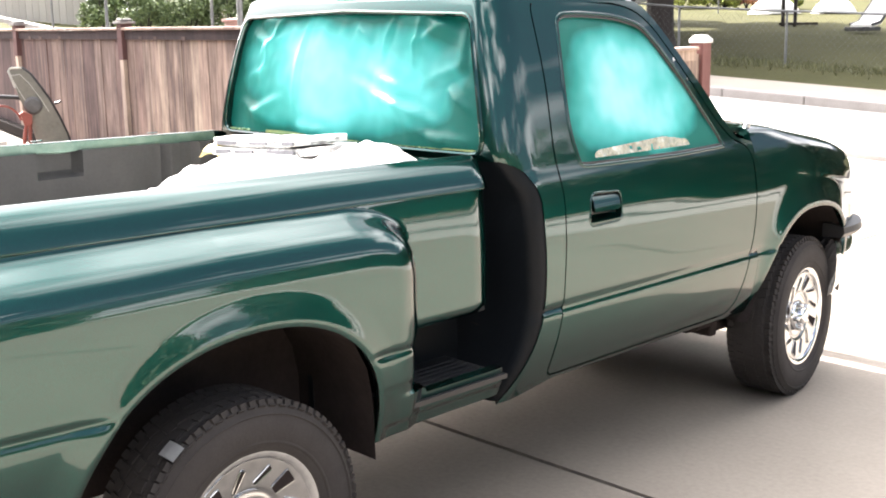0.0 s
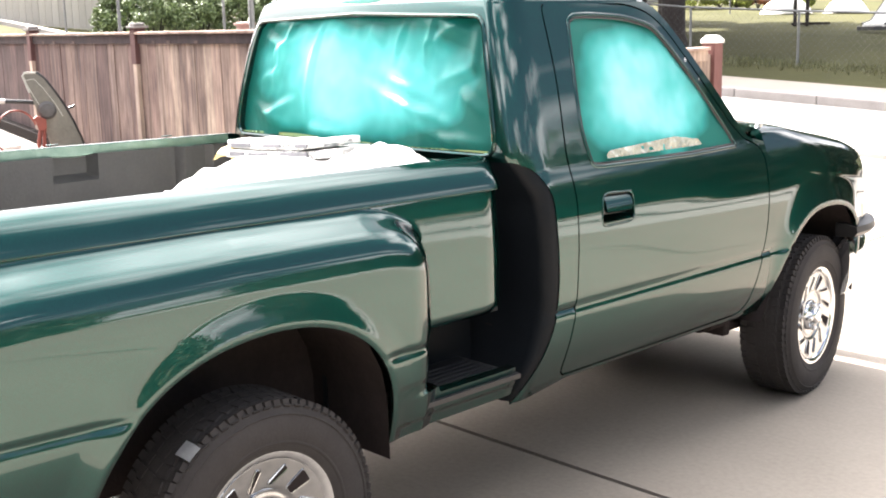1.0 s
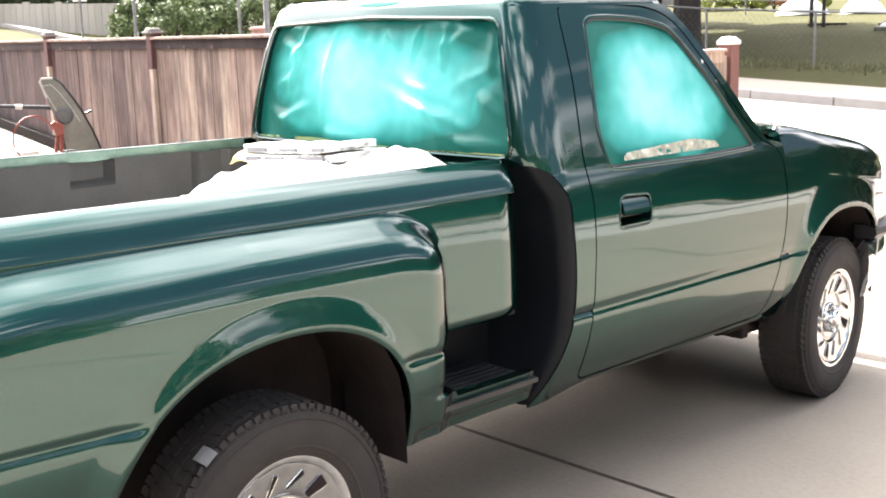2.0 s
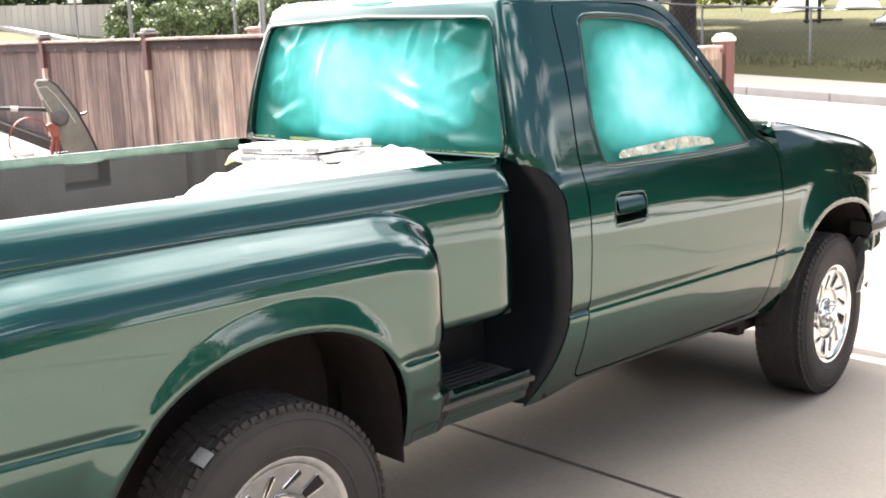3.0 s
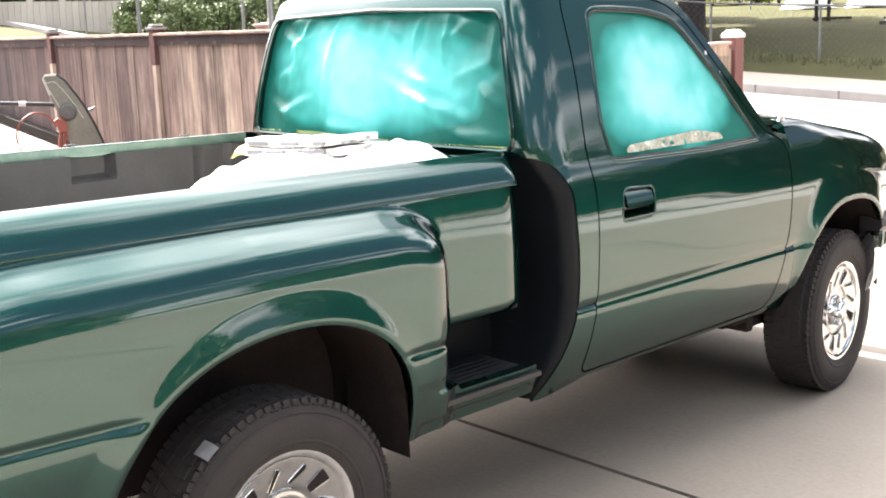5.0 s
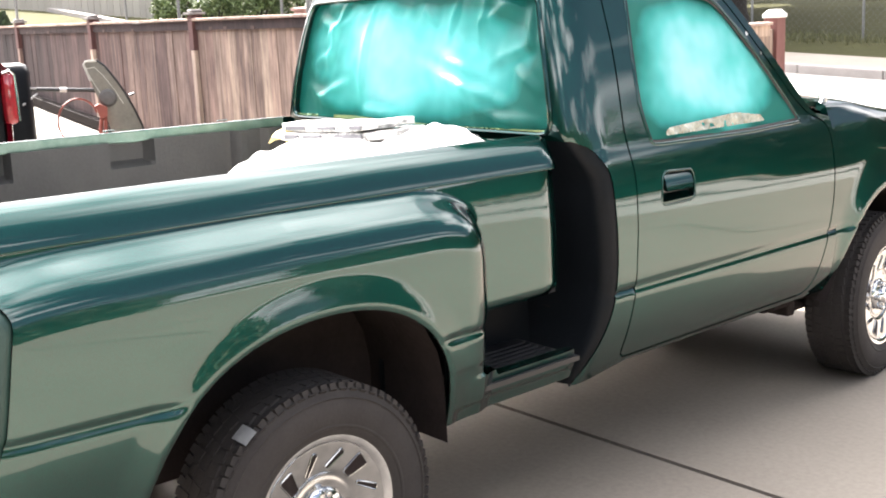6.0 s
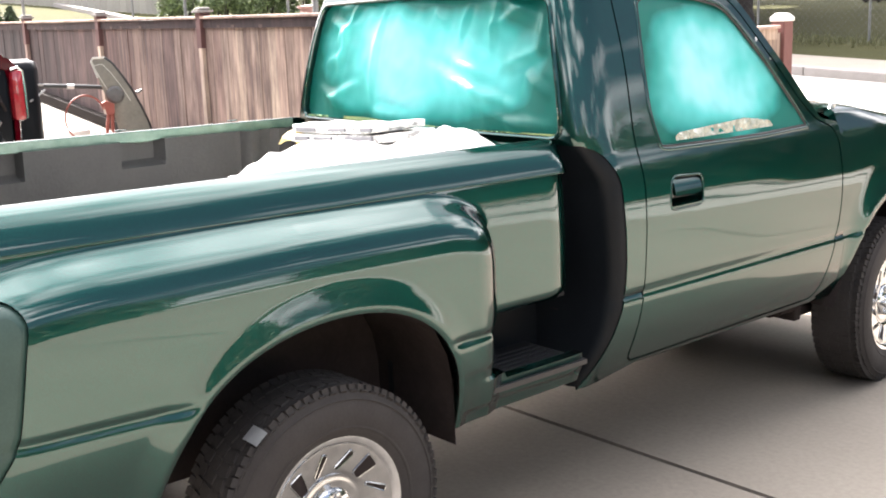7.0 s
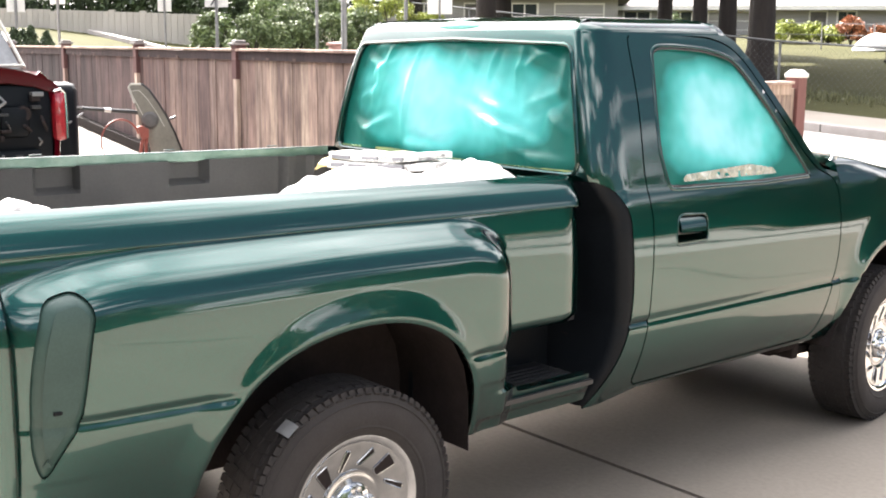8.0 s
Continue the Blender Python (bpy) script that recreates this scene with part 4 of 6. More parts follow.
def crumple(scale, depth, seed, base):
    """Folds in loose film: ridged noise, in metres."""
    def f(u, v):
        out = np.empty(len(u))
        for i, (a, b) in enumerate(zip(u, v)):
            n = noise.ridged_multi_fractal(Vector((a * scale, b * scale * 1.3, seed)), 1.0, 2.3, 3, 0.9, 1.9)
            m = noise.noise(Vector((a * 3.0, b * 3.0, seed + 7)))
            out[i] = base + depth * (n - 1.0) * 0.5 + depth * 1.6 * m
        return out
    return f


FOLDS = [(-0.86, 1.60, -0.62, 1.55), (-0.80, 1.64, -0.60, 1.645), (-0.72, 1.52, -0.50, 1.58), (0.62, 1.64, 0.82, 1.60), (0.52, 1.55, 0.78, 1.63), (0.20, 1.40, 0.62, 1.32), (0.24, 1.46, 0.50, 1.40),
         (0.86, 1.62, 0.84, 1.46), (0.60, 1.26, 0.88, 1.25), (0.45, 1.30, 0.72, 1.24), (-0.70, 1.30, -0.45, 1.36), (-0.82, 1.42, -0.60, 1.47), (0.10, 1.63, 0.22, 1.56), (0.74, 1.42, 0.88, 1.34), (-0.35, 1.26, -0.05, 1.24),
         (-0.30, 1.66, -0.36, 1.30), (0.05, 1.44, 0.75, 1.28), (0.88, 1.50, 0.55, 1.42), (0.40, 1.66, 0.30, 1.52), (-0.88, 1.34, -0.50, 1.27), (0.60, 1.66, 0.52, 1.48), (-0.55, 1.66, -0.66, 1.40)]


def folded(base_fn):
    """Adds sharp creases along short lines to loose film."""
    def f(u, v):
        out = base_fn(u, v)
        for k, (a, b, c, d) in enumerate(FOLDS):
            e = np.array([c - a, d - b])
            L = e @ e
            t = np.clip(((u - a) * e[0] + (v - b) * e[1]) / L, 0, 1)
            px, py = u - a - t * e[0], v - b - t * e[1]
            side = (px * -e[1] + py * e[0]) / math.sqrt(L)
            dist = np.hypot(px, py)
            w = np.sin(np.clip(t, 0.02, 0.98) * math.pi) ** 0.6
            out = out + w * (0.021 * np.exp(-dist / 0.036) - 0.012 * np.exp(-((side - 0.035) / 0.02) ** 2) * np.exp(-dist / 0.05))
        return out
    return f


FILM_BACK = film_material("rear_film", (("X", 0.0, 0.82, 3.0), ("Z", 1.43, 0.255, 3.0)), 0.86)
FILM_SIDE = film_material("side_film", (("Y", 1.70, 0.49, 3.4), ("Z", 1.385, 0.285, 3.6)), 1.08, (0.50, 0.84, 1.0))
back_poly = [(-0.0005, 1.20), (0.937, 1.20), (0.939, 1.40), (0.941, 1.664), (-0.0005, 1.678)]


def cab_both(u, v):
    x, y, z = cab_surface(np.abs(u), v)
    return np.where(u < 0, -x, x), y, z


full = [(-u, v) for u, v in reversed(back_poly)] + back_poly
full = [p for p in full if abs(p[0]) > 0.01]
v, f = panel_data(offset_surface(cab_both, folded(crumple(2.2, 0.020, 4.0, -0.016))), full, (), 0.012, 0.0)
link_mesh("rear_window_film", v, f, FILM_BACK, truck, "crinkled film with green overspray masking the rear window")
for k, flip in enumerate((False, True)):
    v, f = panel_data(offset_surface(cab_surface, crumple(3.4, 0.011, 2.0 + k, -0.011)), grown(window_outline, 0.010), (), 0.0125, 0.0)
    if flip:
        v, f = [(-x, y, z) for x, y, z in v], [tuple(reversed(q)) for q in f]
    link_mesh("window_film", v, f, FILM_SIDE, doors[k], "crinkled film with green overspray masking the door window")
# loose pale fold of film along the foot of the door window
v, f = panel_data(offset_surface(cab_surface, crumple(24.0, 0.022, 31.0, 0.000)), rounded([(1.375, 1.172), (1.40, 1.196), (1.62, 1.205), (1.80, 1.212), (1.95, 1.190), (1.97, 1.168)], 0.01), (), 0.007, 0.0)
link_mesh("film_fold", v, f, noisy("pale_film_fold", (0.10, 0.13, 0.10), (0.56, 0.56, 0.47), 22, 70, 0.25), doors[0], "pale crinkled fold of film")
# windscreen film
X, T = np.meshgrid(np.linspace(-0.70, 0.70, 24), np.linspace(0, 1, 16), indexing="ij")
Y = 2.300 - 0.55 * T + 0.10 * (1 - (X / 0.7) ** 2)
Z = 1.155 + 0.53 * T
X2 = X / 0.7 * (0.745 - 0.12 * T)
grid_mesh("windscreen_film", X2, Y, Z, FILM_BACK, truck, "film masking the windscreen")

# yellow-green tape along the lower edge of the rear film
v, f = panel_data(offset_surface(cab_both, -0.004), [(-0.925, 1.212), (0.925, 1.212), (0.925, 1.229), (0.3, 1.223), (-0.4, 1.236), (-0.925, 1.228)], (), 0.012, 0.0)
link_mesh("masking_tape", v, f, noisy("yellow_green_tape", (0.03, 0.20, 0.14), (0.42, 0.44, 0.13), 2.4, 40, 0.6), truck, "yellow masking tape with green overspray")
# trim inside the windscreen pillars
for s_ in (-1, 1):
    bm = bmesh.new()
    add_tube(bm, [(s_ * 0.72, 2.27, 1.15), (s_ * 0.675, 2.00, 1.385), (s_ * 0.63, 1.78, 1.58), (s_ * 0.60, 1.66, 1.635)], 0.03, 8)
    part("pillar_trim", bm, BLACK, truck, "", True)
# headliner
bm = bmesh.new()
add_box(bm, (-0.58, 1.10, 1.655), (0.58, 1.80, 1.665))
part("headliner", bm, plain("pale_cloth", (0.55, 0.55, 0.53), 0.9), truck)

# black rubber seals
def seal(name, S, poly, width, mat, parent, off=0.001):
    outer, inner = grown(poly, width), poly
    P, Q = np.array(outer), np.array(inner)
    S2 = offset_surface(S, off)
    S3 = offset_surface(S, off + 0.004)
    a = np.stack(S2(P[:, 0], P[:, 1]), 1)
    m = np.stack(S3((P[:, 0] + Q[:, 0]) / 2, (P[:, 1] + Q[:, 1]) / 2), 1)
    b = np.stack(S2(Q[:, 0], Q[:, 1]), 1)
    n = len(a)
    verts = a.tolist() + m.tolist() + b.tolist()
    faces = []
    for i in range(n):
        j = (i + 1) % n
        faces += [(i, j, n + j, n + i), (n + i, n + j, 2 * n + j, 2 * n + i)]
    return link_mesh(name, verts, faces, mat, parent)


seal("window_seal", cab_surface, window_outline, 0.012, PAINT, doors[0])
seal("window_seal", cab_surface, grown(window_outline, -0.008), 0.008, BLACK, doors[0], -0.003)
P = [(u, v) for u, v in rear_window if u > 0]
dense = []
for a, b in zip(P, P[1:]):
    for t in np.linspace(0, 1, 6)[:-1]:
        dense.append((a[0] + (b[0] - a[0]) * t, a[1] + (b[1] - a[1]) * t))
dense = [(u, 1.215) for u in np.linspace(0, dense[0][0], 12)[:-1]] + dense + [(u, P[-1][1] + (1.668 - P[-1][1]) * (1 - u / P[-1][0])) for u in np.linspace(P[-1][0], 0, 12)]
D = np.array(dense)
for flip in (False, True):
    bm = bmesh.new()
    x, y, z = offset_surface(cab_surface, 0.001)(D[:, 0], D[:, 1])
    pts = [((-a if flip else a), b, c) for a, b, c in zip(x, y, z)]
    add_tube(bm, pts, 0.008, 8)
    part("rear_window_seal", bm, PAINT, truck, "", True)

# door handle: recessed cup with a flap
bm = bmesh.new()
add_box(bm, (0.800, 1.318, 0.948), (0.815, 1.508, 1.064), bevel=0.004)
part("handle_cup", bm, BLACK, doors[0], "black recessed handle cup")
v, f = panel_data(lambda u, w: (cab_w(w) + 0.009 - 0.34 * (w - 0.998) + 0.004 * np.sin(np.clip((w - 0.998) / 0.05, 0, 1) * math.pi), u, w), rounded([(1.342, 0.998), (1.352, 1.050), (1.490, 1.044), (1.482, 0.996)], 0.012), (), 0.006, 0.012)
link_mesh("handle", v, f, PAINT, doors[0], "glossy green door pull", True, 40)
v, f = panel_data(lambda u, w: (0.818 + 0.030 * np.clip((0.985 - w) / 0.022, 0, 1) ** 1.5, u, w), rounded([(1.328, 0.957), (1.332, 0.985), (1.492, 0.980), (1.492, 0.957)], 0.008), (), 0.006, 0.004)
link_mesh("cup_lip", v, f, PAINT, doors[0], "glossy green lower lip of the handle cup", True, 40)
seal("handle_frame", cab_surface, HANDLE_CUT, 0.007, PAINT, doors[0], 0.0)

# high brake light in the roof's rear edge
bm = bmesh.new()
add_lathe(bm, [(0.0005, 0.022), (0.05, 0.020), (0.085, 0.012), (0.10, 0.0)], Matrix.Identity(4), 32)
bmesh.ops.transform(bm, matrix=pose(0.0, 1.035, 1.712, 62, 0, 0) @ Matrix.Diagonal((1.4, 0.24, 1.0, 1)), verts=bm.verts)
part("brake_light", bm, plain("masked_lens", (0.16, 0.42, 0.38), 0.3), truck, "pale teal oversprayed high brake light", True)
# chrome bumper that wraps round the nose, with a black pad along its top
PLAN = rounded([(-0.80, 3.08), (-0.80, 3.24), (-0.70, 3.42), (-0.50, 3.53), (0.0, 3.58), (0.50, 3.53), (0.70, 3.42), (0.80, 3.24), (0.80, 3.08)], [0, 0.1, 0.12, 0.15, 0.3, 0.15, 0.12, 0.1, 0], 4)


def bumper_strip(profile):
    """The plan curve swept with a profile of (step outwards, height)."""
    P = np.array(PLAN)
    t = np.gradient(P, axis=0)
    t /= np.linalg.norm(t, axis=1)[:, None]
    out = np.stack([-t[:, 1], t[:, 0]], 1)
    bm = bmesh.new()
    rows = [[bm.verts.new((a[0] + n[0] * d, a[1] + n[1] * d, z)) for d, z in profile] for a, n in zip(P, out)]
    for a, b in zip(rows, rows[1:]):
        for k in range(len(profile)):
            m = (k + 1) % len(profile)
            bm.faces.new((a[k], b[k], b[m], a[m]))
    bm.faces.new(rows[0])
    bm.faces.new(list(reversed(rows[-1])))
    bmesh.ops.recalc_face_normals(bm, faces=bm.faces)
    return bm


bumper = part("front_bumper", bumper_strip([(0.0, 0.39), (0.022, 0.41), (0.034, 0.47), (0.036, 0.56), (0.028, 0.63), (0.0, 0.655), (-0.05, 0.655), (-0.05, 0.39)]), CHROME, truck, "bright chrome front bumper", True, 50)
part("bumper_pad", bumper_strip([(0.0, 0.657), (0.050, 0.660), (0.066, 0.680), (0.060, 0.706), (0.0, 0.718), (-0.04, 0.715), (-0.04, 0.657)]), BLACK, bumper, "black rubber bumper pad", True, 50)
bm = bmesh.new()
add_tube(bm, [(0.745, 2.43, 1.175), (0.75, 2.44, 1.20), (0.735, 2.46, 1.215), (0.70, 2.47, 1.215)], [0.012, 0.013, 0.012, 0.008], 10)
part("wiper_pivot", bm, plain("bare_metal", (0.5, 0.5, 0.5), 0.3, 0.8), truck, "bright metal stub at the bonnet's rear edge", True)

# ---- the yard: fences, hoop, red car, papers in the bed ----


def plank_material(name, a, b, graded=False):
    m, nt, bs = nodes_of(name)
    place = nt.nodes.new("ShaderNodeNewGeometry").outputs["Position"]

    def streaks(scale, stretch, detail):
        mp = nt.nodes.new("ShaderNodeMapping")
        mp.inputs["Scale"].default_value = stretch
        n = nt.nodes.new("ShaderNodeTexNoise")
        n.inputs["Scale"].default_value, n.inputs["Detail"].default_value, n.inputs["Roughness"].default_value = scale, detail, 0.65
        link(nt, place, mp.inputs["Vector"])
        link(nt, mp.outputs["Vector"], n.inputs["Vector"])
        return n.outputs["Fac"]
    grain = streaks(6, (5, 5, 0.30), 5)
    stain = streaks(1.6, (2.4, 2.4, 0.9), 4)
    oi = nt.nodes.new("ShaderNodeObjectInfo")
    c1 = ramp(nt, grain, [(0.3, a), (0.7, b)])
    c2 = mix(nt, 0.75, c1, ramp(nt, stain, [(0.32, (0.32, 0.26, 0.28)), (0.66, (1.25, 1.2, 1.15))]), "MULTIPLY")
    c3 = mix(nt, 0.9, c2, ramp(nt, oi.outputs["Random"], [(0, (0.50, 0.43, 0.43)), (0.3, (0.82, 0.70, 0.70)), (0.7, (1.0, 0.96, 0.92)), (1, (1.35, 1.28, 1.18))]), "MULTIPLY")
    wide = nt.nodes.new("ShaderNodeTexNoise")
    wide.inputs["Scale"].default_value = 0.55
    link(nt, oi.outputs["Location"], wide.inputs["Vector"])
    # the boards run from dark purplish at the far end to tan near the street
    sep = nt.nodes.new("ShaderNodeSeparateXYZ")
    link(nt, oi.outputs["Location"], sep.inputs["Vector"])
    mr = nt.nodes.new("ShaderNodeMapRange")
    mr.inputs["From Min"].default_value, mr.inputs["From Max"].default_value = -11.0, -4.5
    link(nt, sep.outputs["X"], mr.inputs["Value"])
    if graded:
        c3 = mix(nt, 1.0, c3, ramp(nt, mr.outputs["Result"], [(0.0, (0.16, 0.125, 0.15)), (0.42, (0.46, 0.37, 0.39)), (0.75, (0.84, 0.75, 0.72)), (1.0, (1.10, 1.04, 0.97))]), "MULTIPLY")
    c3 = mix(nt, 0.8, c3, ramp(nt, wide.outputs["Fac"], [(0.36, (0.62, 0.54, 0.56)), (0.62, (1.12, 1.08, 1.02))]), "MULTIPLY")
    link(nt, c3, bs.inputs["Base Color"])
    bs.inputs["Roughness"].default_value = 0.9
    bump(nt, bs, grain, 0.4, 0.006)
    return m


PLANK = plank_material("weathered_plank", (0.135, 0.120, 0.115), (0.46, 0.425, 0.395), True)
BATTEN = plank_material("pale_batten", (0.36, 0.31, 0.27), (0.60, 0.53, 0.47))
REDWOOD = noisy("red_stained_timber", (0.12, 0.045, 0.040), (0.19, 0.080, 0.070), 6, 40, 0.75, 0, 0.25, stretch=(1, 1, 0.3))
POST_RED = noisy("weathered_red_post", (0.075, 0.034, 0.033), (0.14, 0.065, 0.060), 6, 40, 0.8, 0, 0.25, stretch=(1, 1, 0.3))
CAP_GREY = noisy("weathered_cap", (0.13, 0.12, 0.115), (0.27, 0.25, 0.24), 7, 50, 0.9)
MARK_BROWN = noisy("dark_brown_mark", (0.05, 0.03, 0.028), (0.10, 0.06, 0.05), 9, 60, 0.8)
WHITE = noisy("white_paint", (0.70, 0.68, 0.64), (0.82, 0.80, 0.76), 8, 60, 0.7, 0, 0.1)


def fence_run(label, start, end, top, post_step, first_post, red_cap=True):
    """A run of close-boarded fence between two points of the plan, with posts, rails, a capping board and planks."""
    a, b = Vector((*start, 0)), Vector((*end, 0))
    L = (b - a).length
    d = (b - a) / L
    ang = math.degrees(math.atan2(d.y, d.x))
    fence = tagged(new("wooden_fence"), label, "fence")
    base0 = float(slope(a.x, a.y))
    fence.matrix_basis = pose(a.x, a.y, 0, 0, 0, ang)
    rnd = random.Random(int(L * 100))
    s = 0.0
    proto = {}
    while s < L - 0.03:
        w = rnd.choice((0.138, 0.140, 0.137))
        p = a + d * (s + w / 2)
        base = float(slope(p.x, p.y)) - 0.03
        h = top - 0.055 - base
        key = (w, round(h / 0.02))
        if key not in proto:
            bm = bmesh.new()
            add_box(bm, (0.001, -0.010, 0), (w - 0.001, 0.009, key[1] * 0.02))
            me = bpy.data.meshes.new("plank")
            bm.to_mesh(me)
            bm.free()
            me.materials.append(PLANK)
            proto[key] = me
        ob = new("plank", proto[key])
        ob.parent = fence
        ob.matrix_basis = pose(s, rnd.uniform(-0.004, 0.004), top - 0.055 - key[1] * 0.02, 0, rnd.uniform(-0.25, 0.25), 0)
        s += w
    # capping board and the rail under it
    bm = bmesh.new()
    add_box(bm, (0, -0.055, top - 0.022), (L, 0.055, top), bevel=0.004)
    part("capping_board", bm, BATTEN, fence)
    bm = bmesh.new()
    add_box(bm, (0, -0.030, top - 0.10), (L, -0.011, top - 0.024))
    part("top_rail", bm, PLANK, fence)
    k = first_post
    while k < L:
        p = a + d * k
        base = float(slope(p.x, p.y)) - 0.05
        bm = bmesh.new()
        add_box(bm, (k - 0.045, -0.055, top - 0.27), (k + 0.045, 0.05, top + 0.03), bevel=0.005)
        post = part("fence_post", bm, POST_RED, fence, "red-brown stained fence post")
        bm = bmesh.new()
        add_box(bm, (k - 0.07, -0.075, top + 0.030), (k + 0.07, 0.07, top + 0.05), bevel=0.004)
        add_box(bm, (k - 0.05, -0.055, top + 0.050), (k + 0.05, 0.05, top + 0.075), bevel=0.012)
        part("post_cap", bm, CAP_GREY, post)
        bm = bmesh.new()
        add_box(bm, (k - 0.035, -0.048, base), (k + 0.035, -0.012, top - 0.272))
        part("batten", bm, BATTEN, fence, "pale upright batten")
        # small dark brown marks along the top rail
        for off in (0.35, 0.62, 1.1):
            if k + off < L:
                bm = bmesh.new()
                add_box(bm, (k + off - 0.03, -0.034, top - 0.105), (k + off + 0.03, -0.0305, top - 0.075))
                part("rail_mark", bm, MARK_BROWN, fence)
        k += post_step
    return fence


fence_run("weathered pinkish-grey board fence with capped posts", (-15.58, 4.09), (-1.72, 3.095), 1.605, 2.44, 0.0)
side = fence_run("pale weathered board fence beside the street post", (-1.70, 3.13), (-1.675, 5.68), 1.40, 2.44, 9.0)
post = thing("gate_post", "square red-brown timber post with white cap", "post", (-1.690, 5.80, 0.0))
bm = bmesh.new()
add_box(bm, (-0.056, -0.056, 0), (0.056, 0.056, 1.425), bevel=0.006)
part("shaft", bm, REDWOOD, post)
bm = bmesh.new()
add_box(bm, (-0.064, -0.064, 1.425), (0.064, 0.064, 1.455), bevel=0.004)
add_lathe(bm, [(0.082, 1.455), (0.05, 1.482), (0.0005, 1.484)], Matrix.Rotation(math.pi / 4, 4, "Z"), 4)
part("cap", bm, WHITE, post)

# basketball hoop lying on its side by the fence
hoop = thing("basketball_hoop", "toppled basketball hoop with grey fan backboard by the fence", "basketball hoop", (-6.84, 2.905, float(slope(-6.84, 2.905))), 66)
BOARD = noisy("grey_backboard", (0.14, 0.13, 0.105), (0.25, 0.235, 0.195), 5, 40, 0.55, 0, 0.1)
fan = [(0.94 * p, q) for p, q in [(-0.12, 0.83), (-0.10, 0.856), (0.0, 0.856), (0.07, 0.80), (0.16, 0.67), (0.23, 0.555), (0.30, 0.41), (0.36, 0.26), (0.43, 0.0), (0.12, 0.0), (0.065, 0.26), (0.01, 0.46), (-0.038, 0.575), (-0.07, 0.68)]]


def slab_poly(bm, pts, y0, y1):
    lo = [bm.verts.new((a, y0, b)) for a, b in pts]
    hi = [bm.verts.new((a, y1, b)) for a, b in pts]
    n = len(pts)
    bm.faces.new(lo)
    bm.faces.new(list(reversed(hi)))
    for i in range(n):
        bm.faces.new((lo[(i + 1) % n], lo[i], hi[i], hi[(i + 1) % n]))


bm = bmesh.new()
slab_poly(bm, fan, -0.012, 0.012)
part("backboard", bm, BOARD, hoop)
bm = bmesh.new()
add_tube(bm, [(a, 0.004, b) for a, b in fan[2:9]], 0.017, 8)
part("backboard_rim", bm, BLACK, hoop, "", True)
PALE_EDGE = plain("pale_edge", (0.55, 0.53, 0.47), 0.6)
bm = bmesh.new()
add_tube(bm, [(a, -0.012, b) for a, b in (fan[13], fan[0], fan[1], fan[2])], 0.011, 6)
part("board_edge", bm, PALE_EDGE, hoop, "pale worn board edge")
bm = bmesh.new()
add_tube(bm, [(a, -0.014, b) for a, b in [(-0.10, 0.79), (-0.02, 0.80), (0.05, 0.72), (0.14, 0.58), (0.20, 0.46)]], 0.004, 6)
add_tube(bm, [(a, -0.014, b) for a, b in [(-0.08, 0.75), (-0.03, 0.64), (0.02, 0.54)]], 0.004, 6)
part("board_line", bm, PALE_EDGE, hoop)
bm = bmesh.new()
add_lathe(bm, [(0.0005, 0.0), (0.072, 0.0), (0.08, 0.012), (0.06, 0.03), (0.0005, 0.036)], pose(0.07, -0.014, 0.52, 90, 0, 0), 20)
part("mount_plate", bm, plain("plate_grey", (0.12, 0.115, 0.11), 0.6), hoop, "dark grey mounting plate", True)
ORANGE = noisy("rusty_orange_paint", (0.19, 0.045, 0.032), (0.32, 0.085, 0.06), 9, 60, 0.6, 0, 0.2)
bm = bmesh.new()
ring = [Vector((-0.205 + 0.172 * math.cos(a), -0.13 + 0.12 * math.cos(a), 0.335 + 0.20 * math.sin(a))) for a in np.linspace(0.3, math.pi * 1.75, 34)]
add_tube(bm, ring, 0.0085, 8)
part("hoop_ring", bm, ORANGE, hoop, "thin rusty orange hoop ring", True)
bm = bmesh.new()
slab_poly(bm, [(-0.055, 0.455), (-0.02, 0.475), (0.055, 0.44), (0.05, 0.36), (0.01, 0.345), (-0.02, 0.36), (-0.035, 0.42)], -0.10, -0.03)
add_tube(bm, [(0.0, -0.07, 0.36), (-0.025, -0.09, 0.24), (-0.05, -0.10, 0.0)], 0.017, 8)
add_tube(bm, [(0.03, -0.06, 0.36), (0.02, -0.08, 0.22), (0.045, -0.09, 0.0)], 0.017, 8)
part("ring_bracket", bm, ORANGE, hoop, "orange ring bracket")
bm = bmesh.new()
add_tube(bm, [(0.02, 0.03, 0.58), (-0.10, 0.0, 0.60), (-0.52, -0.06, 0.635), (-0.66, -0.08, 0.645)], 0.020, 10)
add_tube(bm, [(0.255, 0.03, 0.53), (0.285, 0.03, 0.535), (0.31, 0.03, 0.55)], 0.011, 8)
part("pole", bm, BLACK, hoop, "black steel pole", True)
bm = bmesh.new()
add_tube(bm, [(-0.34, -0.034, 0.62), (-0.28, -0.026, 0.615)], 0.023, 10)
part("pole_collar", bm, plain("bright_collar", (0.5, 0.5, 0.48), 0.4, 0.6), hoop)
bm = bmesh.new()
add_box(bm, (-1.00, -0.40, 0.0), (-0.58, 0.15, 0.875), bevel=0.08)
part("base_tank", bm, NEAR_BLACK, hoop, "black moulded base tank", True, 50)
bm = bmesh.new()
add_tube(bm, [(-0.70, -0.42, 0.685), (-0.54, -0.10, 0.645)], 0.009, 6)
add_tube(bm, [(-0.64, -0.42, 0.53), (-0.53, -0.10, 0.60)], 0.009, 6)
part("brace", bm, plain("bare_brace", (0.45, 0.45, 0.45), 0.4, 0.7), hoop)

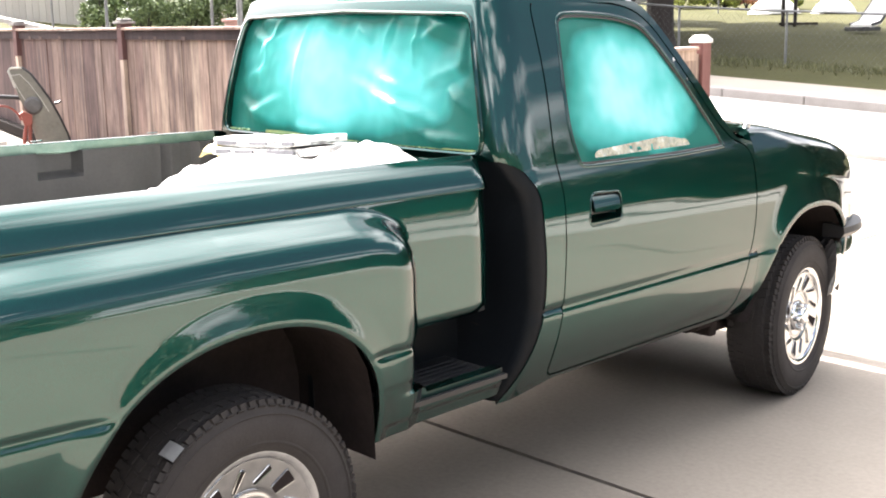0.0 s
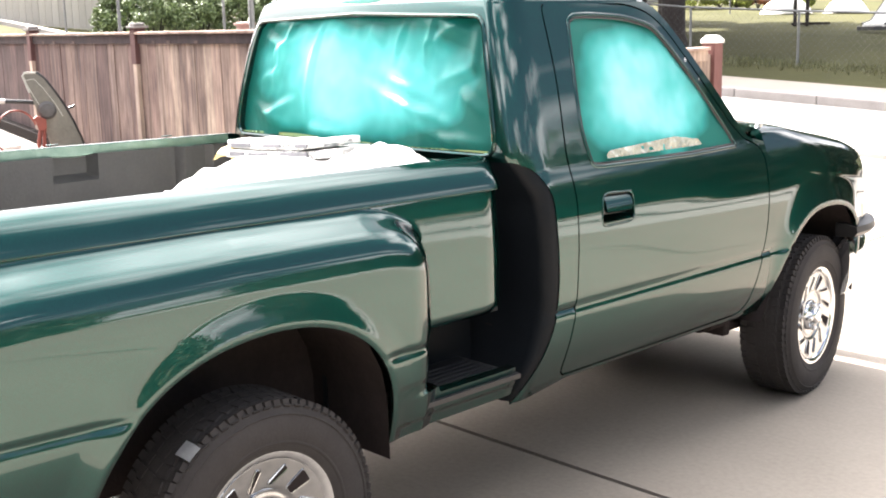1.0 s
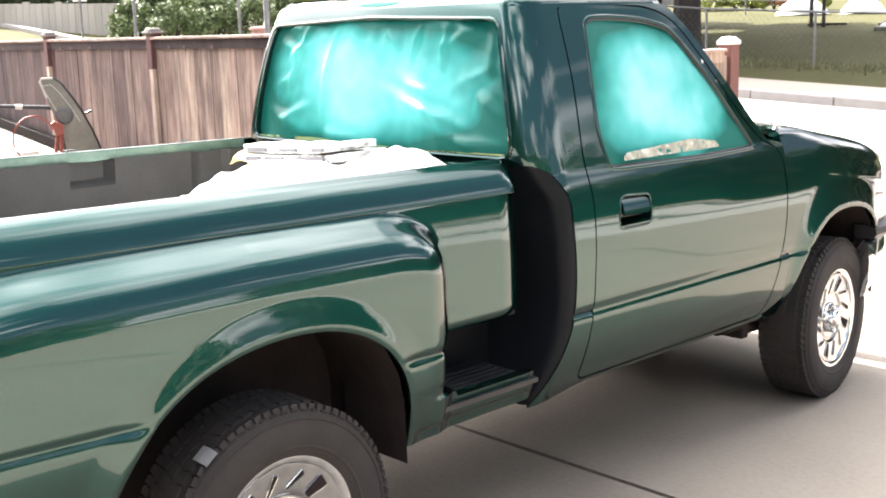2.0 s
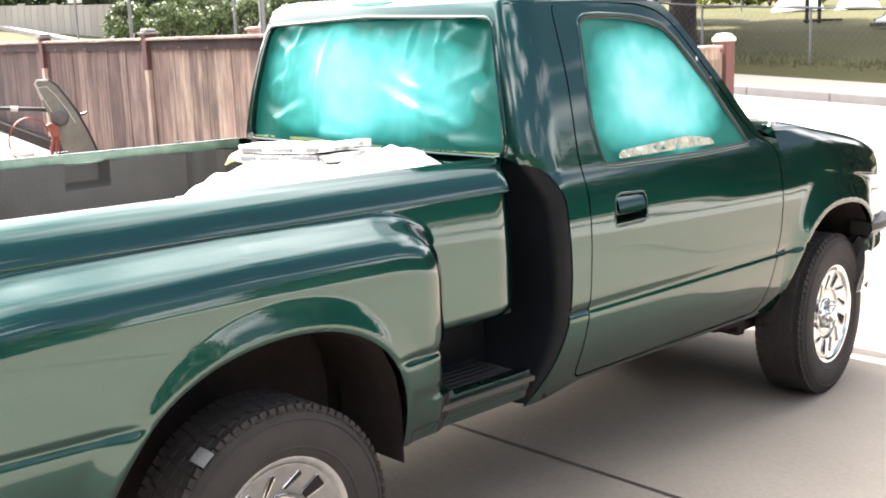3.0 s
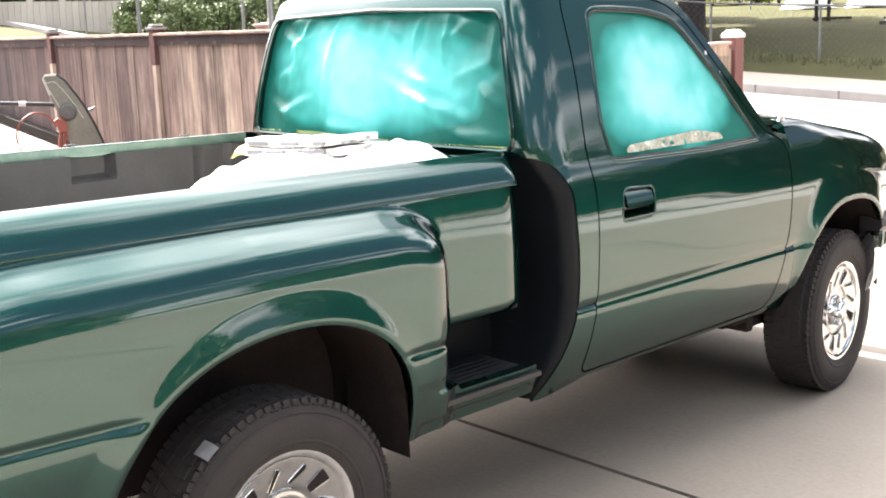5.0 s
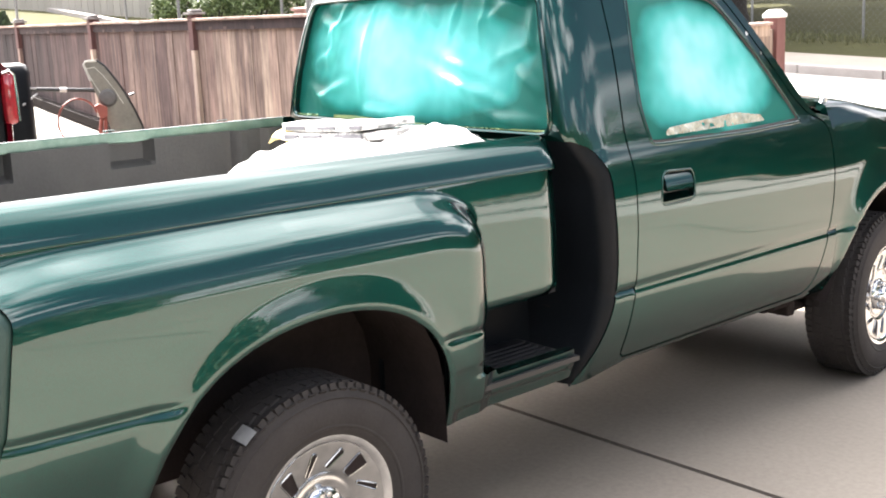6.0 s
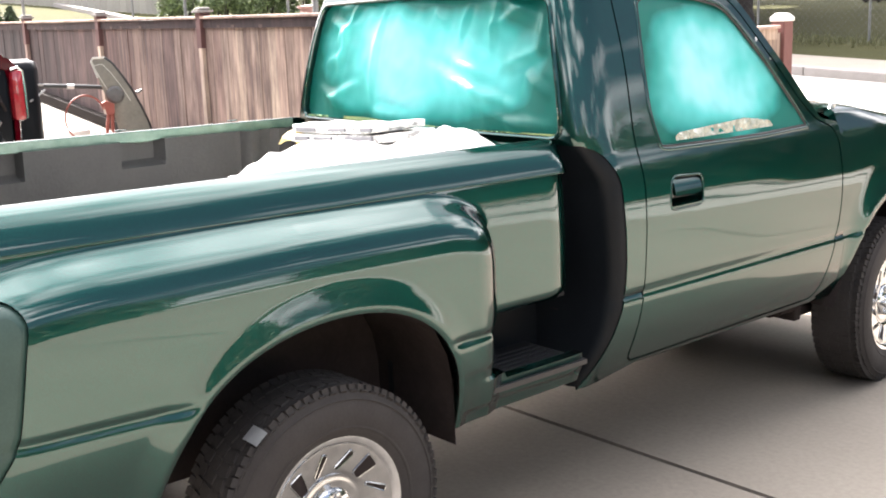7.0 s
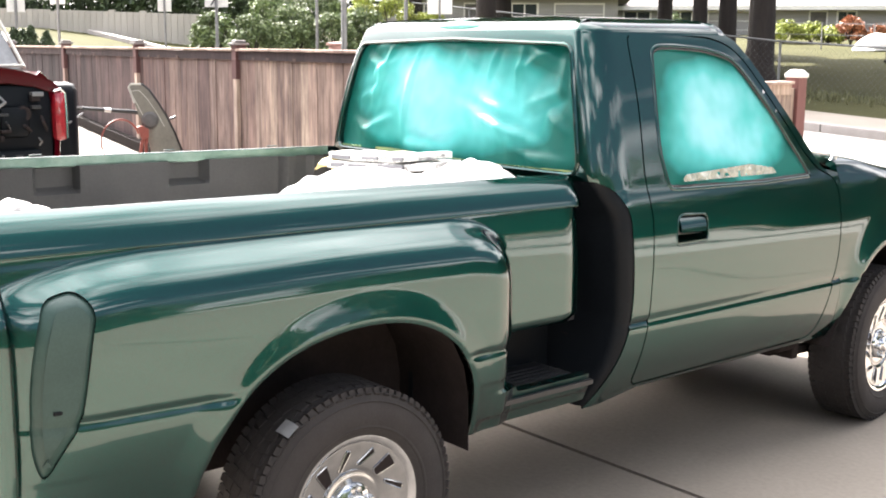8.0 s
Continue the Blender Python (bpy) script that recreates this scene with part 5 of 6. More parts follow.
DARK_TIMBER = noisy("dark_brown_timber", (0.010, 0.0078, 0.007), (0.026, 0.020, 0.018), 5, 50, 0.9, 0, 0.3, stretch=(0.3, 3, 3), spec=0.1)
# a timber along the fence, and a flat slab standing in for dark debris
for k, (x0, y0, x1, y1, lab) in enumerate(((-10.5, 3.64, -5.2, 3.26, "weathered timber baulk lying along the fence"), (-7.6, 3.02, -5.4, 2.90, "thin dark slab standing in for brown debris on the gravel"))):
    L = math.hypot(x1 - x0, y1 - y0)
    bm = bmesh.new()
    add_box(bm, (0, -0.045 - 0.06 * k, 0), (L, 0.045 + 0.06 * k, 0.10 - 0.05 * k), bevel=0.008)
    ob = tagged(part("timber", bm, DARK_TIMBER), lab, "timber")
    z0, z1 = float(slope(x0, y0)), float(slope(x1, y1))
    ob.matrix_basis = pose(x0, y0, z0, 0, math.degrees(math.atan2(z0 - z1, L)), math.degrees(math.atan2(y1 - y0, x1 - x0)))
bm = bmesh.new()
add_box(bm, (0, 0, 0), (0.34, 0.22, 0.13), bevel=0.02)
tagged(part("carton", bm, WHITE), "small crumpled white carton beside the timbers", "box").matrix_basis = pose(-7.6, 2.62, float(slope(-7.6, 2.62)), 0, 2, 20)

# papers and film heaped in the bed
def printed(name, low, high):
    """Pale sheet with grey patches of small print."""
    m, nt, b = nodes_of(name)
    sheet_col = ramp(nt, mapped_noise(nt, 7, 5), [(0.3, low), (0.7, high)])
    ink = ramp(nt, mapped_noise(nt, 90, 2, 0.7, (1, 0.25, 1)), [(0.42, (0.30, 0.30, 0.31)), (0.60, (1, 1, 1))])
    where_ink = ramp(nt, mapped_noise(nt, 6.5, 1, 0.4), [(0.56, (0, 0, 0)), (0.60, (1, 1, 1))])
    link(nt, mix(nt, where_ink, sheet_col, mix(nt, 1.0, sheet_col, ink, "MULTIPLY")), b.inputs["Base Color"])
    b.inputs["Roughness"].default_value = 0.8
    return m


PAPER = printed("newsprint", (0.50, 0.49, 0.47), (0.66, 0.65, 0.62))
GLOSSY_FILM = printed("white_film", (0.42, 0.42, 0.42), (0.60, 0.60, 0.59))


def creases(x, y, seed):
    """Sharp folds running several ways, as in crumpled sheet."""
    h = 0.0
    for k in range(7):
        a = seed + 2.4 * k
        f = 5.0 + 2.9 * k
        warp = 0.5 * noise.noise(Vector((x * 3, y * 3, seed + k)))
        s = (x * math.cos(a) + y * math.sin(a)) * f + a + warp * 2
        keep = max(0.0, noise.noise(Vector((x * 4 + k, y * 4, seed + 7))) + 0.25)
        h += 0.21 / f * keep * (abs(s % 2.0 - 1.0) * 2 - 1)
    return h


def heap(name, x0, x1, y0, y1, height, base, seed, mat, label, cat, n=110, sharp=7.0):
    X, Y = np.meshgrid(np.linspace(x0, x1, n), np.linspace(y0, y1, n), indexing="ij")
    Z = np.zeros_like(X)
    for i in range(n):
        for j in range(n):
            x, y = X[i, j], Y[i, j]
            Z[i, j] = base + height(x, y) + creases(x, y, seed)
    return tagged(grid_mesh(name, X, Y, Z, mat, None, "", True, 11), label, cat)


def mound_front(x, y):
    e = max(0.0, 1 - (abs(x - 0.14) / 0.56) ** 6) ** 0.5 * min(1.0, max(0.0, (y + 0.30) / 0.74)) ** 0.55
    t = min(1.0, max(0.0, (x + 0.35) / 0.55))
    peak = max(0.0, 1 - math.hypot((x - 0.42) / 0.24, (y - 0.76) / 0.14))
    dip = 0.085 * min(1.0, max(0.0, (y - 0.50) / 0.07)) * min(1.0, max(0.0, (0.34 - x) / 0.10))
    return (0.33 + 0.135 * t * t * (3 - 2 * t) - dip) * e + 0.022 * peak


def mound_rear(x, y):
    e = max(0.0, 1 - ((x - 0.30) / 0.34) ** 2) ** 0.5 * max(0.0, 1 - ((y + 0.80) / 0.26) ** 2) ** 0.5
    return 0.45 * e


heap("dust_sheet", -0.55, 0.67, -0.28, 0.86, mound_front, 0.76, 2.0, GLOSSY_FILM, "crumpled white masking film heaped in the truck bed", "plastic sheet")
heap("dust_sheet", 0.0, 0.62, -0.92, -0.52, mound_rear, 0.76, 8.0, PAPER, "crumpled white masking paper near the tailgate", "paper")


INK = plain("grey_ink", (0.16, 0.16, 0.17), 0.9)


def newspaper(z, rz, dx, dy, w, d, h, seed, prints, label):
    """One folded paper: a thin soft-edged slab with curled corners and grey print on its edge and top."""
    ob = thing("newspaper", label, "newspaper", (dx, dy, z), rz)
    ob.matrix_basis = pose(dx, dy, z, 0, -3.0, rz)
    bm = bmesh.new()
    add_box(bm, (-w / 2, -d / 2, 0), (w / 2, d / 2, h), bevel=h * 0.15)
    bmesh.ops.subdivide_edges(bm, edges=bm.edges[:], cuts=5, use_grid_fill=True)
    for q in bm.verts:
        q.co.z += 0.011 * noise.noise(Vector((q.co.x * 8, q.co.y * 9, seed))) + 0.12 * (q.co.x / w) ** 4 * (1 if seed == 11 else 0.3)
        q.co.y += 0.006 * noise.noise(Vector((q.co.x * 14, q.co.z * 30, seed + 4)))
    part("sheet", bm, PAPER, ob, "", True, 30)
    for cx, pw, lo, hi in prints:
        bm = bmesh.new()
        add_box(bm, (cx - pw, -d / 2 - 0.007, h * lo), (cx + pw, -d / 2 + 0.01, h * hi))
        part("print_block", bm, INK, ob)
    return ob


newspaper(1.196, 2, 0.01, 0.70, 0.55, 0.20, 0.026, 3, [(-0.20, 0.04, 0.2, 0.8), (-0.08, 0.05, 0.3, 0.7), (0.12, 0.07, 0.2, 0.75)], "folded newspaper lying on the sheet heap")
newspaper(1.224, -1, -0.01, 0.70, 0.52, 0.19, 0.024, 11, [(-0.17, 0.06, 0.25, 0.85), (0.02, 0.05, 0.3, 0.7), (0.19, 0.03, 0.3, 0.8)], "folded newspaper with curled corners on top of another")
bag = heap("paper_bag", -0.36, -0.22, 0.60, 0.80, lambda x, y: 0.055 * max(0.0, 1 - ((x + 0.29) / 0.08) ** 4 - ((y - 0.70) / 0.11) ** 4), 1.165, 5.0, noisy("yellowed_bag", (0.50, 0.36, 0.10), (0.66, 0.55, 0.28), 9, 50, 0.6), "crumpled yellowed bag beside the newspapers", "bag", 24)

# ---- red car parked by the fence ----
METAL_GREY = noisy("galvanised_steel", (0.15, 0.15, 0.15), (0.25, 0.25, 0.25), 8, 60, 0.5, 0.5, 0.1)
redcar = thing("parked_car", "red estate car with stripped black rear and raised hatch glass", "car", (-5.50, 0.81, float(slope(-5.6, 0.9))))
GLASS = plain("dark_glass", (0.03, 0.035, 0.04), 0.05)
car_half = smooth_curve([0.22, 0.45, 0.75, 0.95, 1.08, 1.13], [0.76, 0.82, 0.83, 0.80, 0.74, 0.68])


def redcar_side(u, v):
    """u runs back along -x; the rear corner is rounded."""
    t = np.clip((0.18 - u) / 0.18, 0, 1)
    return -u + 0 * v, car_half(v) - 0.05 * t ** 2, v + 0 * u


for s in (1, -1):
    v, f = panel_data(redcar_side, [(0.0, 0.40), (0.0, 1.12), (4.2, 1.05), (4.2, 0.30), (0.5, 0.30)], [rounded([(0.52, 0.2), (0.55, 0.50), (0.70, 0.66), (0.95, 0.70), (1.2, 0.66), (1.33, 0.5), (1.36, 0.2)], 0.08)], 0.05, 0.04)
    if s < 0:
        v, f = [(x, -y, z) for x, y, z in v], [tuple(reversed(q)) for q in f]
    link_mesh("side_panel", v, f, RED_PAINT, redcar, "", True, 40)
bm = bmesh.new()
deck = [(0.82, 0.96), (0.74, 1.05), (0.55, 1.115), (0.4, 1.15), (0.0, 1.165), (-0.4, 1.15), (-0.55, 1.115), (-0.74, 1.05), (-0.82, 0.96), (-0.80, 0.93), (-0.6, 1.0), (-0.4, 1.03), (0.4, 1.03), (0.6, 1.0), (0.80, 0.93)]
slab_poly(bm, list(reversed(deck)), 0.0, 0.55)
bmesh.ops.transform(bm, matrix=Matrix.Rotation(math.pi / 2, 4, "Z"), verts=bm.verts)
bmesh.ops.recalc_face_normals(bm, faces=bm.faces)
bmesh.ops.bevel(bm, geom=bm.edges[:], offset=0.008, segments=2, affect="EDGES")
part("hatch_sill", bm, RED_PAINT, redcar, "glossy red panel below the rear window", True, 40)
bm = bmesh.new()
add_box(bm, (-0.10, -0.735, 0.34), (-0.02, 0.735, 1.02), bevel=0.03)
for y in (-0.45, 0.05, 0.42):
    add_box(bm, (-0.03, y - 0.10, 0.62), (0.015, y + 0.12, 0.86), bevel=0.03)
add_box(bm, (-0.04, -0.62, 0.40), (0.05, 0.62, 0.52), bevel=0.02)
part("rear_panel", bm, NEAR_BLACK, redcar, "stripped black rear panel with brackets", True, 40)
rnd = random.Random(12)
for k in range(34):
    y, z = rnd.uniform(0.0, 0.66), rnd.uniform(0.40, 0.97)
    bm = bmesh.new()
    if k % 3 == 0:  # hoses and cut wiring
        drop = rnd.uniform(0.05, 0.22)
        add_tube(bm, [(-0.02, y, z), (0.05, y + rnd.uniform(-0.04, 0.04), z - 0.4 * drop), (0.01, y + rnd.uniform(-0.08, 0.08), z - drop)], rnd.uniform(0.006, 0.014), 6)
        part("hose", bm, (SOOT, BLACK, METAL_GREY)[k // 3 % 3], redcar, "", True)
    else:
        w, h = rnd.uniform(0.012, 0.055), rnd.uniform(0.010, 0.06)
        add_box(bm, (-0.03, y - w, z - h / 2), (rnd.uniform(0.01, 0.06), y + w, z + h / 2), bevel=0.005)
        part("bracket", bm, (SOOT, METAL_GREY, BLACK, SOOT)[k % 4], redcar)


def lamp_trim(s):
    bm = bmesh.new()
    add_tube(bm, [(0.02, s * 0.735, 0.97), (0.02, s * 0.79, 0.985), (-0.01, s * 0.836, 0.95), (-0.005, s * 0.84, 0.78), (0.0, s * 0.836, 0.60)], 0.010, 6)
    return bm


for s in (1, -1):
    bm = bmesh.new()
    a, b = sorted((s * 0.735, s * 0.83))
    add_box(bm, (-0.12, a, 0.58), (0.03, b, 0.965), bevel=0.035)
    part("lamp_trim", lamp_trim(s), CHROME, redcar, "bright trim round the tail lamp", True)
    part("tail_lamp", bm, plain("red_lens", (0.30, 0.012, 0.02), 0.15, 0, 1.0), redcar, "red tail lamp lens", True, 40)
    bm = bmesh.new()
    add_lathe(bm, [(0.0005, 0.0), (0.05, 0.0), (0.06, 0.02), (0.045, 0.03), (0.0005, 0.022)], pose(-0.015, s * 0.50, 0.80, 0, 90, 0), 20)
    part("lamp_socket", bm, SOOT, redcar)
    bm = bmesh.new()
    a, b = sorted((s * 0.50, s * 0.72))
    add_box(bm, (-0.55, a, 0.02), (-0.05, b, 0.42), bevel=0.04)
    part("mud_flap", bm, SOOT, redcar)
    for x in (-0.94, -3.5):
        bm = bmesh.new()
        add_lathe(bm, [(0.19, -0.08), (0.29, -0.09), (0.315, -0.06), (0.315, 0.06), (0.29, 0.09), (0.19, 0.08)], pose(x, s * 0.70, 0.315, 90, 0, 0), 32)
        w = part("wheel", bm, RUBBER, redcar, "", True)
        bm = bmesh.new()
        add_lathe(bm, [(0.19, s * -0.075), (0.16, s * -0.05), (0.05, s * -0.06), (0.0005, s * -0.06)], pose(x, s * 0.70, 0.315, 90, 0, 0), 32)
        part("hub", bm, CHROME, w, "", True)
# glasshouse
bm = bmesh.new()
lo = [bm.verts.new(p) for p in ((-0.50, -0.68, 1.13), (-0.50, 0.68, 1.13), (-3.0, 0.72, 1.07), (-3.0, -0.72, 1.07))]
hi = [bm.verts.new(p) for p in ((-0.85, -0.59, 1.57), (-0.85, 0.59, 1.57), (-2.3, 0.56, 1.57), (-2.3, -0.56, 1.57))]
for k in range(4):
    bm.faces.new((lo[k], lo[(k + 1) % 4], hi[(k + 1) % 4], hi[k]))
part("car_window", bm, plain("pale_glass", (0.20, 0.205, 0.21), 0.08), redcar, "pale reflecting rear glass")
bm = bmesh.new()
add_box(bm, (-2.4, -0.62, 1.565), (-0.82, 0.62, 1.625), bevel=0.03)
part("car_roof", bm, RED_PAINT, redcar, "", True, 40)
for a, b in (((-0.48, 0.70, 1.14), (-0.84, 0.61, 1.58)), ((-0.48, -0.70, 1.14), (-0.84, -0.61, 1.58)), ((-1.6, 0.72, 1.10), (-1.6, 0.60, 1.58)), ((-3.0, 0.74, 1.07), (-2.3, 0.58, 1.58)), ((-3.0, -0.74, 1.07), (-2.3, -0.58, 1.58)), ((-0.48, -0.70, 1.155), (-0.48, 0.70, 1.155))):
    bm = bmesh.new()
    add_tube(bm, [a, b], 0.013, 8)
    part("window_pillar", bm, PALE_EDGE if a[0] == -0.48 else BLACK, redcar, "", True)
bm = bmesh.new()
add_box(bm, (-4.25, -0.80, 0.35), (-3.0, 0.80, 1.04), bevel=0.08)
part("car_bonnet", bm, RED_PAINT, redcar, "", True, 40)
bm = bmesh.new()
add_box(bm, (-4.1, -0.74, 0.22), (-0.1, 0.74, 0.40))
part("car_floor", bm, SOOT, redcar)

# ---- street side and distance ----
def leaf_material(name, dark, light):
    m, nt, b = nodes_of(name)
    g = nt.nodes.new("ShaderNodeNewGeometry")
    col = ramp(nt, g.outputs["Random Per Island"], [(0.0, dark), (0.7, light), (1.0, tuple(min(1, 1.5 * c) for c in light))])
    n = mapped_noise(nt, 1.5, 3)
    col = mix(nt, 0.6, col, ramp(nt, n, [(0.3, (0.6, 0.6, 0.6)), (0.7, (1.2, 1.2, 1.1))]), "MULTIPLY")
    link(nt, col, b.inputs["Base Color"])
    b.inputs["Roughness"].default_value = 0.55
    return m


LEAF_DARK = leaf_material("evergreen_leaf", (0.018, 0.035, 0.012), (0.055, 0.085, 0.03))
LEAF_DEEP = leaf_material("deep_evergreen_leaf", (0.018, 0.032, 0.018), (0.048, 0.072, 0.036))
LEAF_MID = leaf_material("shrub_leaf", (0.045, 0.075, 0.022), (0.17, 0.22, 0.09))
LEAF_LIME = leaf_material("lime_leaf", (0.14, 0.18, 0.03), (0.36, 0.40, 0.09))
LEAF_RUST = leaf_material("rust_leaf", (0.20, 0.07, 0.03), (0.42, 0.18, 0.09))
# bark taken darker, with the crowns' shade on the trunks in its colour
BARK = noisy("conifer_bark", (0.020, 0.016, 0.015), (0.050, 0.040, 0.034), 4, 30, 0.95, 0, 0.6, stretch=(2, 2, 0.4))


def leaves(blobs, count, size, seed):
    """Verts and faces of small folded leaves scattered through ellipsoid clumps (centre, radii)."""
    rng = np.random.default_rng(seed)
    vol = np.array([b[1][0] * b[1][1] * b[1][2] for b in blobs]) ** (2 / 3)
    pick = rng.choice(len(blobs), count, p=vol / vol.sum())
    C = np.array([b[0] for b in blobs], float)[pick]
    R = np.array([b[1] for b in blobs], float)[pick]
    d = rng.normal(size=(count, 3))
    d /= np.linalg.norm(d, axis=1)[:, None]
    rad = rng.uniform(0.55, 1.08, count)[:, None]
    P = C + d * R * rad
    t = rng.normal(size=(count, 3)) + d * 0.6
    t /= np.linalg.norm(t, axis=1)[:, None]
    s = np.cross(t, d + 0.3 * rng.normal(size=(count, 3)))
    s /= np.linalg.norm(s, axis=1)[:, None] + 1e-9
    nrm = np.cross(s, t)
    z = (size * rng.uniform(0.6, 1.4, count))[:, None]
    a = P - t * z
    b = P + s * z * 0.45 + nrm * z * 0.15
    c = P + t * z
    e = P - s * z * 0.45 + nrm * z * 0.15
    V = np.stack([a, b, c, e], 1).reshape(-1, 3)
    F = np.arange(count * 4).reshape(-1, 4)
    return V.tolist(), F.tolist()


def shrub(at, radius, height, mat, label, seed, count=900, size=0.07):
    z = float(slope(at[0], at[1])) - 0.05
    ob = thing("shrub", label, "shrub", (at[0], at[1], z), group="shrubs by the street")
    rnd = random.Random(seed)
    bm = bmesh.new()
    for k in range(4):
        a = k * 1.6 + rnd.random()
        add_tube(bm, [(0, 0, 0), (0.3 * radius * math.cos(a), 0.3 * radius * math.sin(a), 0.35 * height), (0.6 * radius * math.cos(a), 0.6 * radius * math.sin(a), 0.75 * height)], [0.03, 0.02, 0.01], 6)
    part("stem", bm, BARK, ob)
    blobs = []
    for k in range(34):  # clumps over a dome that reaches the ground
        a, e = rnd.uniform(0, 6.28), math.asin(rnd.uniform(0.02, 0.98))
        r = radius * rnd.uniform(0.22, 0.34)
        q = (radius - 0.8 * r) * math.cos(e)
        zz = 0.22 * height + (0.72 * height - 0.6 * r) * math.sin(e)
        blobs.append(((q * math.cos(a), q * math.sin(a), zz), (r, r, r * 0.85)))
    v, f = leaves(blobs, count, size, seed)
    link_mesh("crown", v, f, mat, ob, "", False)
    return ob


def conifer(at, trunk_r, height, label, seed, crown_from=5.5, spread=3.4, count=8000):
    z = float(slope(at[0], at[1])) - 0.1
    ob = thing("conifer_tree", label, "tree", (at[0], at[1], z), group="tall conifers on the lawn")
    bm = bmesh.new()
    rnd = random.Random(seed)
    pts = [(0.1 * rnd.uniform(-1, 1) * k / 6, 0.1 * rnd.uniform(-1, 1) * k / 6, height * k / 6) for k in range(7)]
    add_tube(bm, [(0, 0, 0), (0, 0, 0.35)] + pts[1:], [trunk_r * 1.35, trunk_r * 1.05] + [trunk_r * (1 - 0.9 * k / 6) for k in range(1, 7)], 14)
    part("trunk", bm, BARK, ob, "", True)
    blobs = []
    n = 34
    for k in range(n):
        t = k / n
        zz = crown_from + (height - crown_from) * t
        a = k * 2.4
        L = spread * (1 - 0.85 * t) * rnd.uniform(0.7, 1.1)
        bm = bmesh.new() if k % 3 == 0 else None
        if bm:
            add_tube(bm, [(0, 0, zz), (0.6 * L * math.cos(a), 0.6 * L * math.sin(a), zz - 0.1), (L * math.cos(a), L * math.sin(a), zz - 0.35)], [0.07 * (1 - 0.7 * t), 0.045 * (1 - 0.7 * t), 0.015], 6)
            part("limb", bm, BARK, ob)
        for q in (0.45, 0.8):
            blobs.append(((q * L * math.cos(a), q * L * math.sin(a), zz - 0.25 * q), (0.42 * L + 0.25, 0.42 * L + 0.25, 0.45)))
    v, f = leaves(blobs, count, 0.30, seed)
    link_mesh("crown", v, f, LEAF_DARK, ob, "", False)
    return ob


# far left: low board wall, hedge, shrubs, signs
far_wall = tagged(new("board_wall"), "long low pale grey board wall on the grass bank", "wall")
GREYBOARD = noisy("pale_grey_board", (0.31, 0.29, 0.255), (0.42, 0.395, 0.355), 2, 25, 0.9, 0, 0.2, stretch=(4, 4, 0.5), rand=0.14)
A, B = Vector((-29.5, 9.2, 0)), Vector((-22.6, 12.5, 0))
nb = 38
for k in range(nb):
    p = A.lerp(B, (k + 0.5) / nb)
    z = 2.16 + (1.93 - 2.16) * k / nb
    z0 = min(z, float(slope(p.x, p.y))) - 0.05
    bm = bmesh.new()
    w = (B - A).length / nb
    add_box(bm, (-w / 2 + 0.006, -0.03, z0), (w / 2 - 0.006, 0.03, z + 0.42 + 0.05 * math.sin(k * 2.3) * (k % 5 == 0)))
    ob = part("board", bm, GREYBOARD, far_wall)
    ob.matrix_basis = pose(p.x, p.y, 0, 0, 0, math.degrees(math.atan2(B.y - A.y, B.x - A.x)))
blobs = []
rnd = random.Random(5)
for k in range(46):
    t = k / 45
    p = Vector((-34, 9.6, 0)).lerp(Vector((-24.5, 15.2, 0)), t)
    for q in range(3):
        blobs.append(((p.x - 0.6 + rnd.uniform(-0.5, 0.5), p.y + 0.8 + rnd.uniform(-0.5, 0.5), 2.0 + 0.9 * q + rnd.uniform(-0.2, 0.2)), (0.65, 0.65, 0.75)))
v, f = leaves(blobs, 42000, 0.085, 21)
tagged(link_mesh("hedge", v, f, LEAF_DARK, None, "", False), "dense dark green hedge behind the board wall", "hedge", kind="stuff")

SHRUBS = [(-20.3, 11.0, 0.62, 1.15, 0), (-19.0, 11.15, 0.60, 1.20, 0), (-20.2, 12.4, 0.75, 1.65, 0), (-20.3, 13.6, 0.85, 1.95, 0), (-18.8, 12.1, 0.75, 1.45, 0),
          (-18.2, 12.75, 0.62, 1.35, 1), (-18.6, 13.9, 0.66, 1.50, 1), (-20.4, 15.2, 0.62, 1.75, 2), (-20.2, 16.0, 0.66, 1.80, 2), (-19.6, 16.6, 0.55, 1.45, 2)]
for k, (x, y, r, h, c) in enumerate(SHRUBS):
    shrub((x, y), r, h, (LEAF_MID, LEAF_MID, LEAF_LIME)[c], ("rounded dark green shrub with pale leaf tips", "rounded mid green shrub by the pole", "lime-yellow rounded shrub in full sun")[c], 30 + k, 5200, 0.040)


def upright_shrub(at, radius, height, seed):
    """A dense little conifer, pointed like a flame."""
    ob = thing("shrub", "small upright green conifer shrub beyond the fence", "shrub", (at[0], at[1], float(slope(*at)) - 0.05), group="shrubs by the street")
    bm = bmesh.new()
    add_tube(bm, [(0, 0, 0), (0, 0, 0.7 * height)], [0.03, 0.01], 6)
    part("stem", bm, BARK, ob)
    rnd = random.Random(seed)
    blobs = []
    for k in range(40):
        t = k / 40
        r = radius * (1 - t) ** 0.7 * (0.5 + 0.5 * min(1, t * 6))
        a = k * 2.4
        blobs.append(((0.6 * r * math.cos(a), 0.6 * r * math.sin(a), height * (0.08 + 0.88 * t)), (0.5 * r + 0.03, 0.5 * r + 0.03, 0.10 * height * rnd.uniform(0.8, 1.3))))
    v, f = leaves(blobs, 3800, 0.028, seed)
    link_mesh("crown", v, f, LEAF_DARK, ob, "", False)


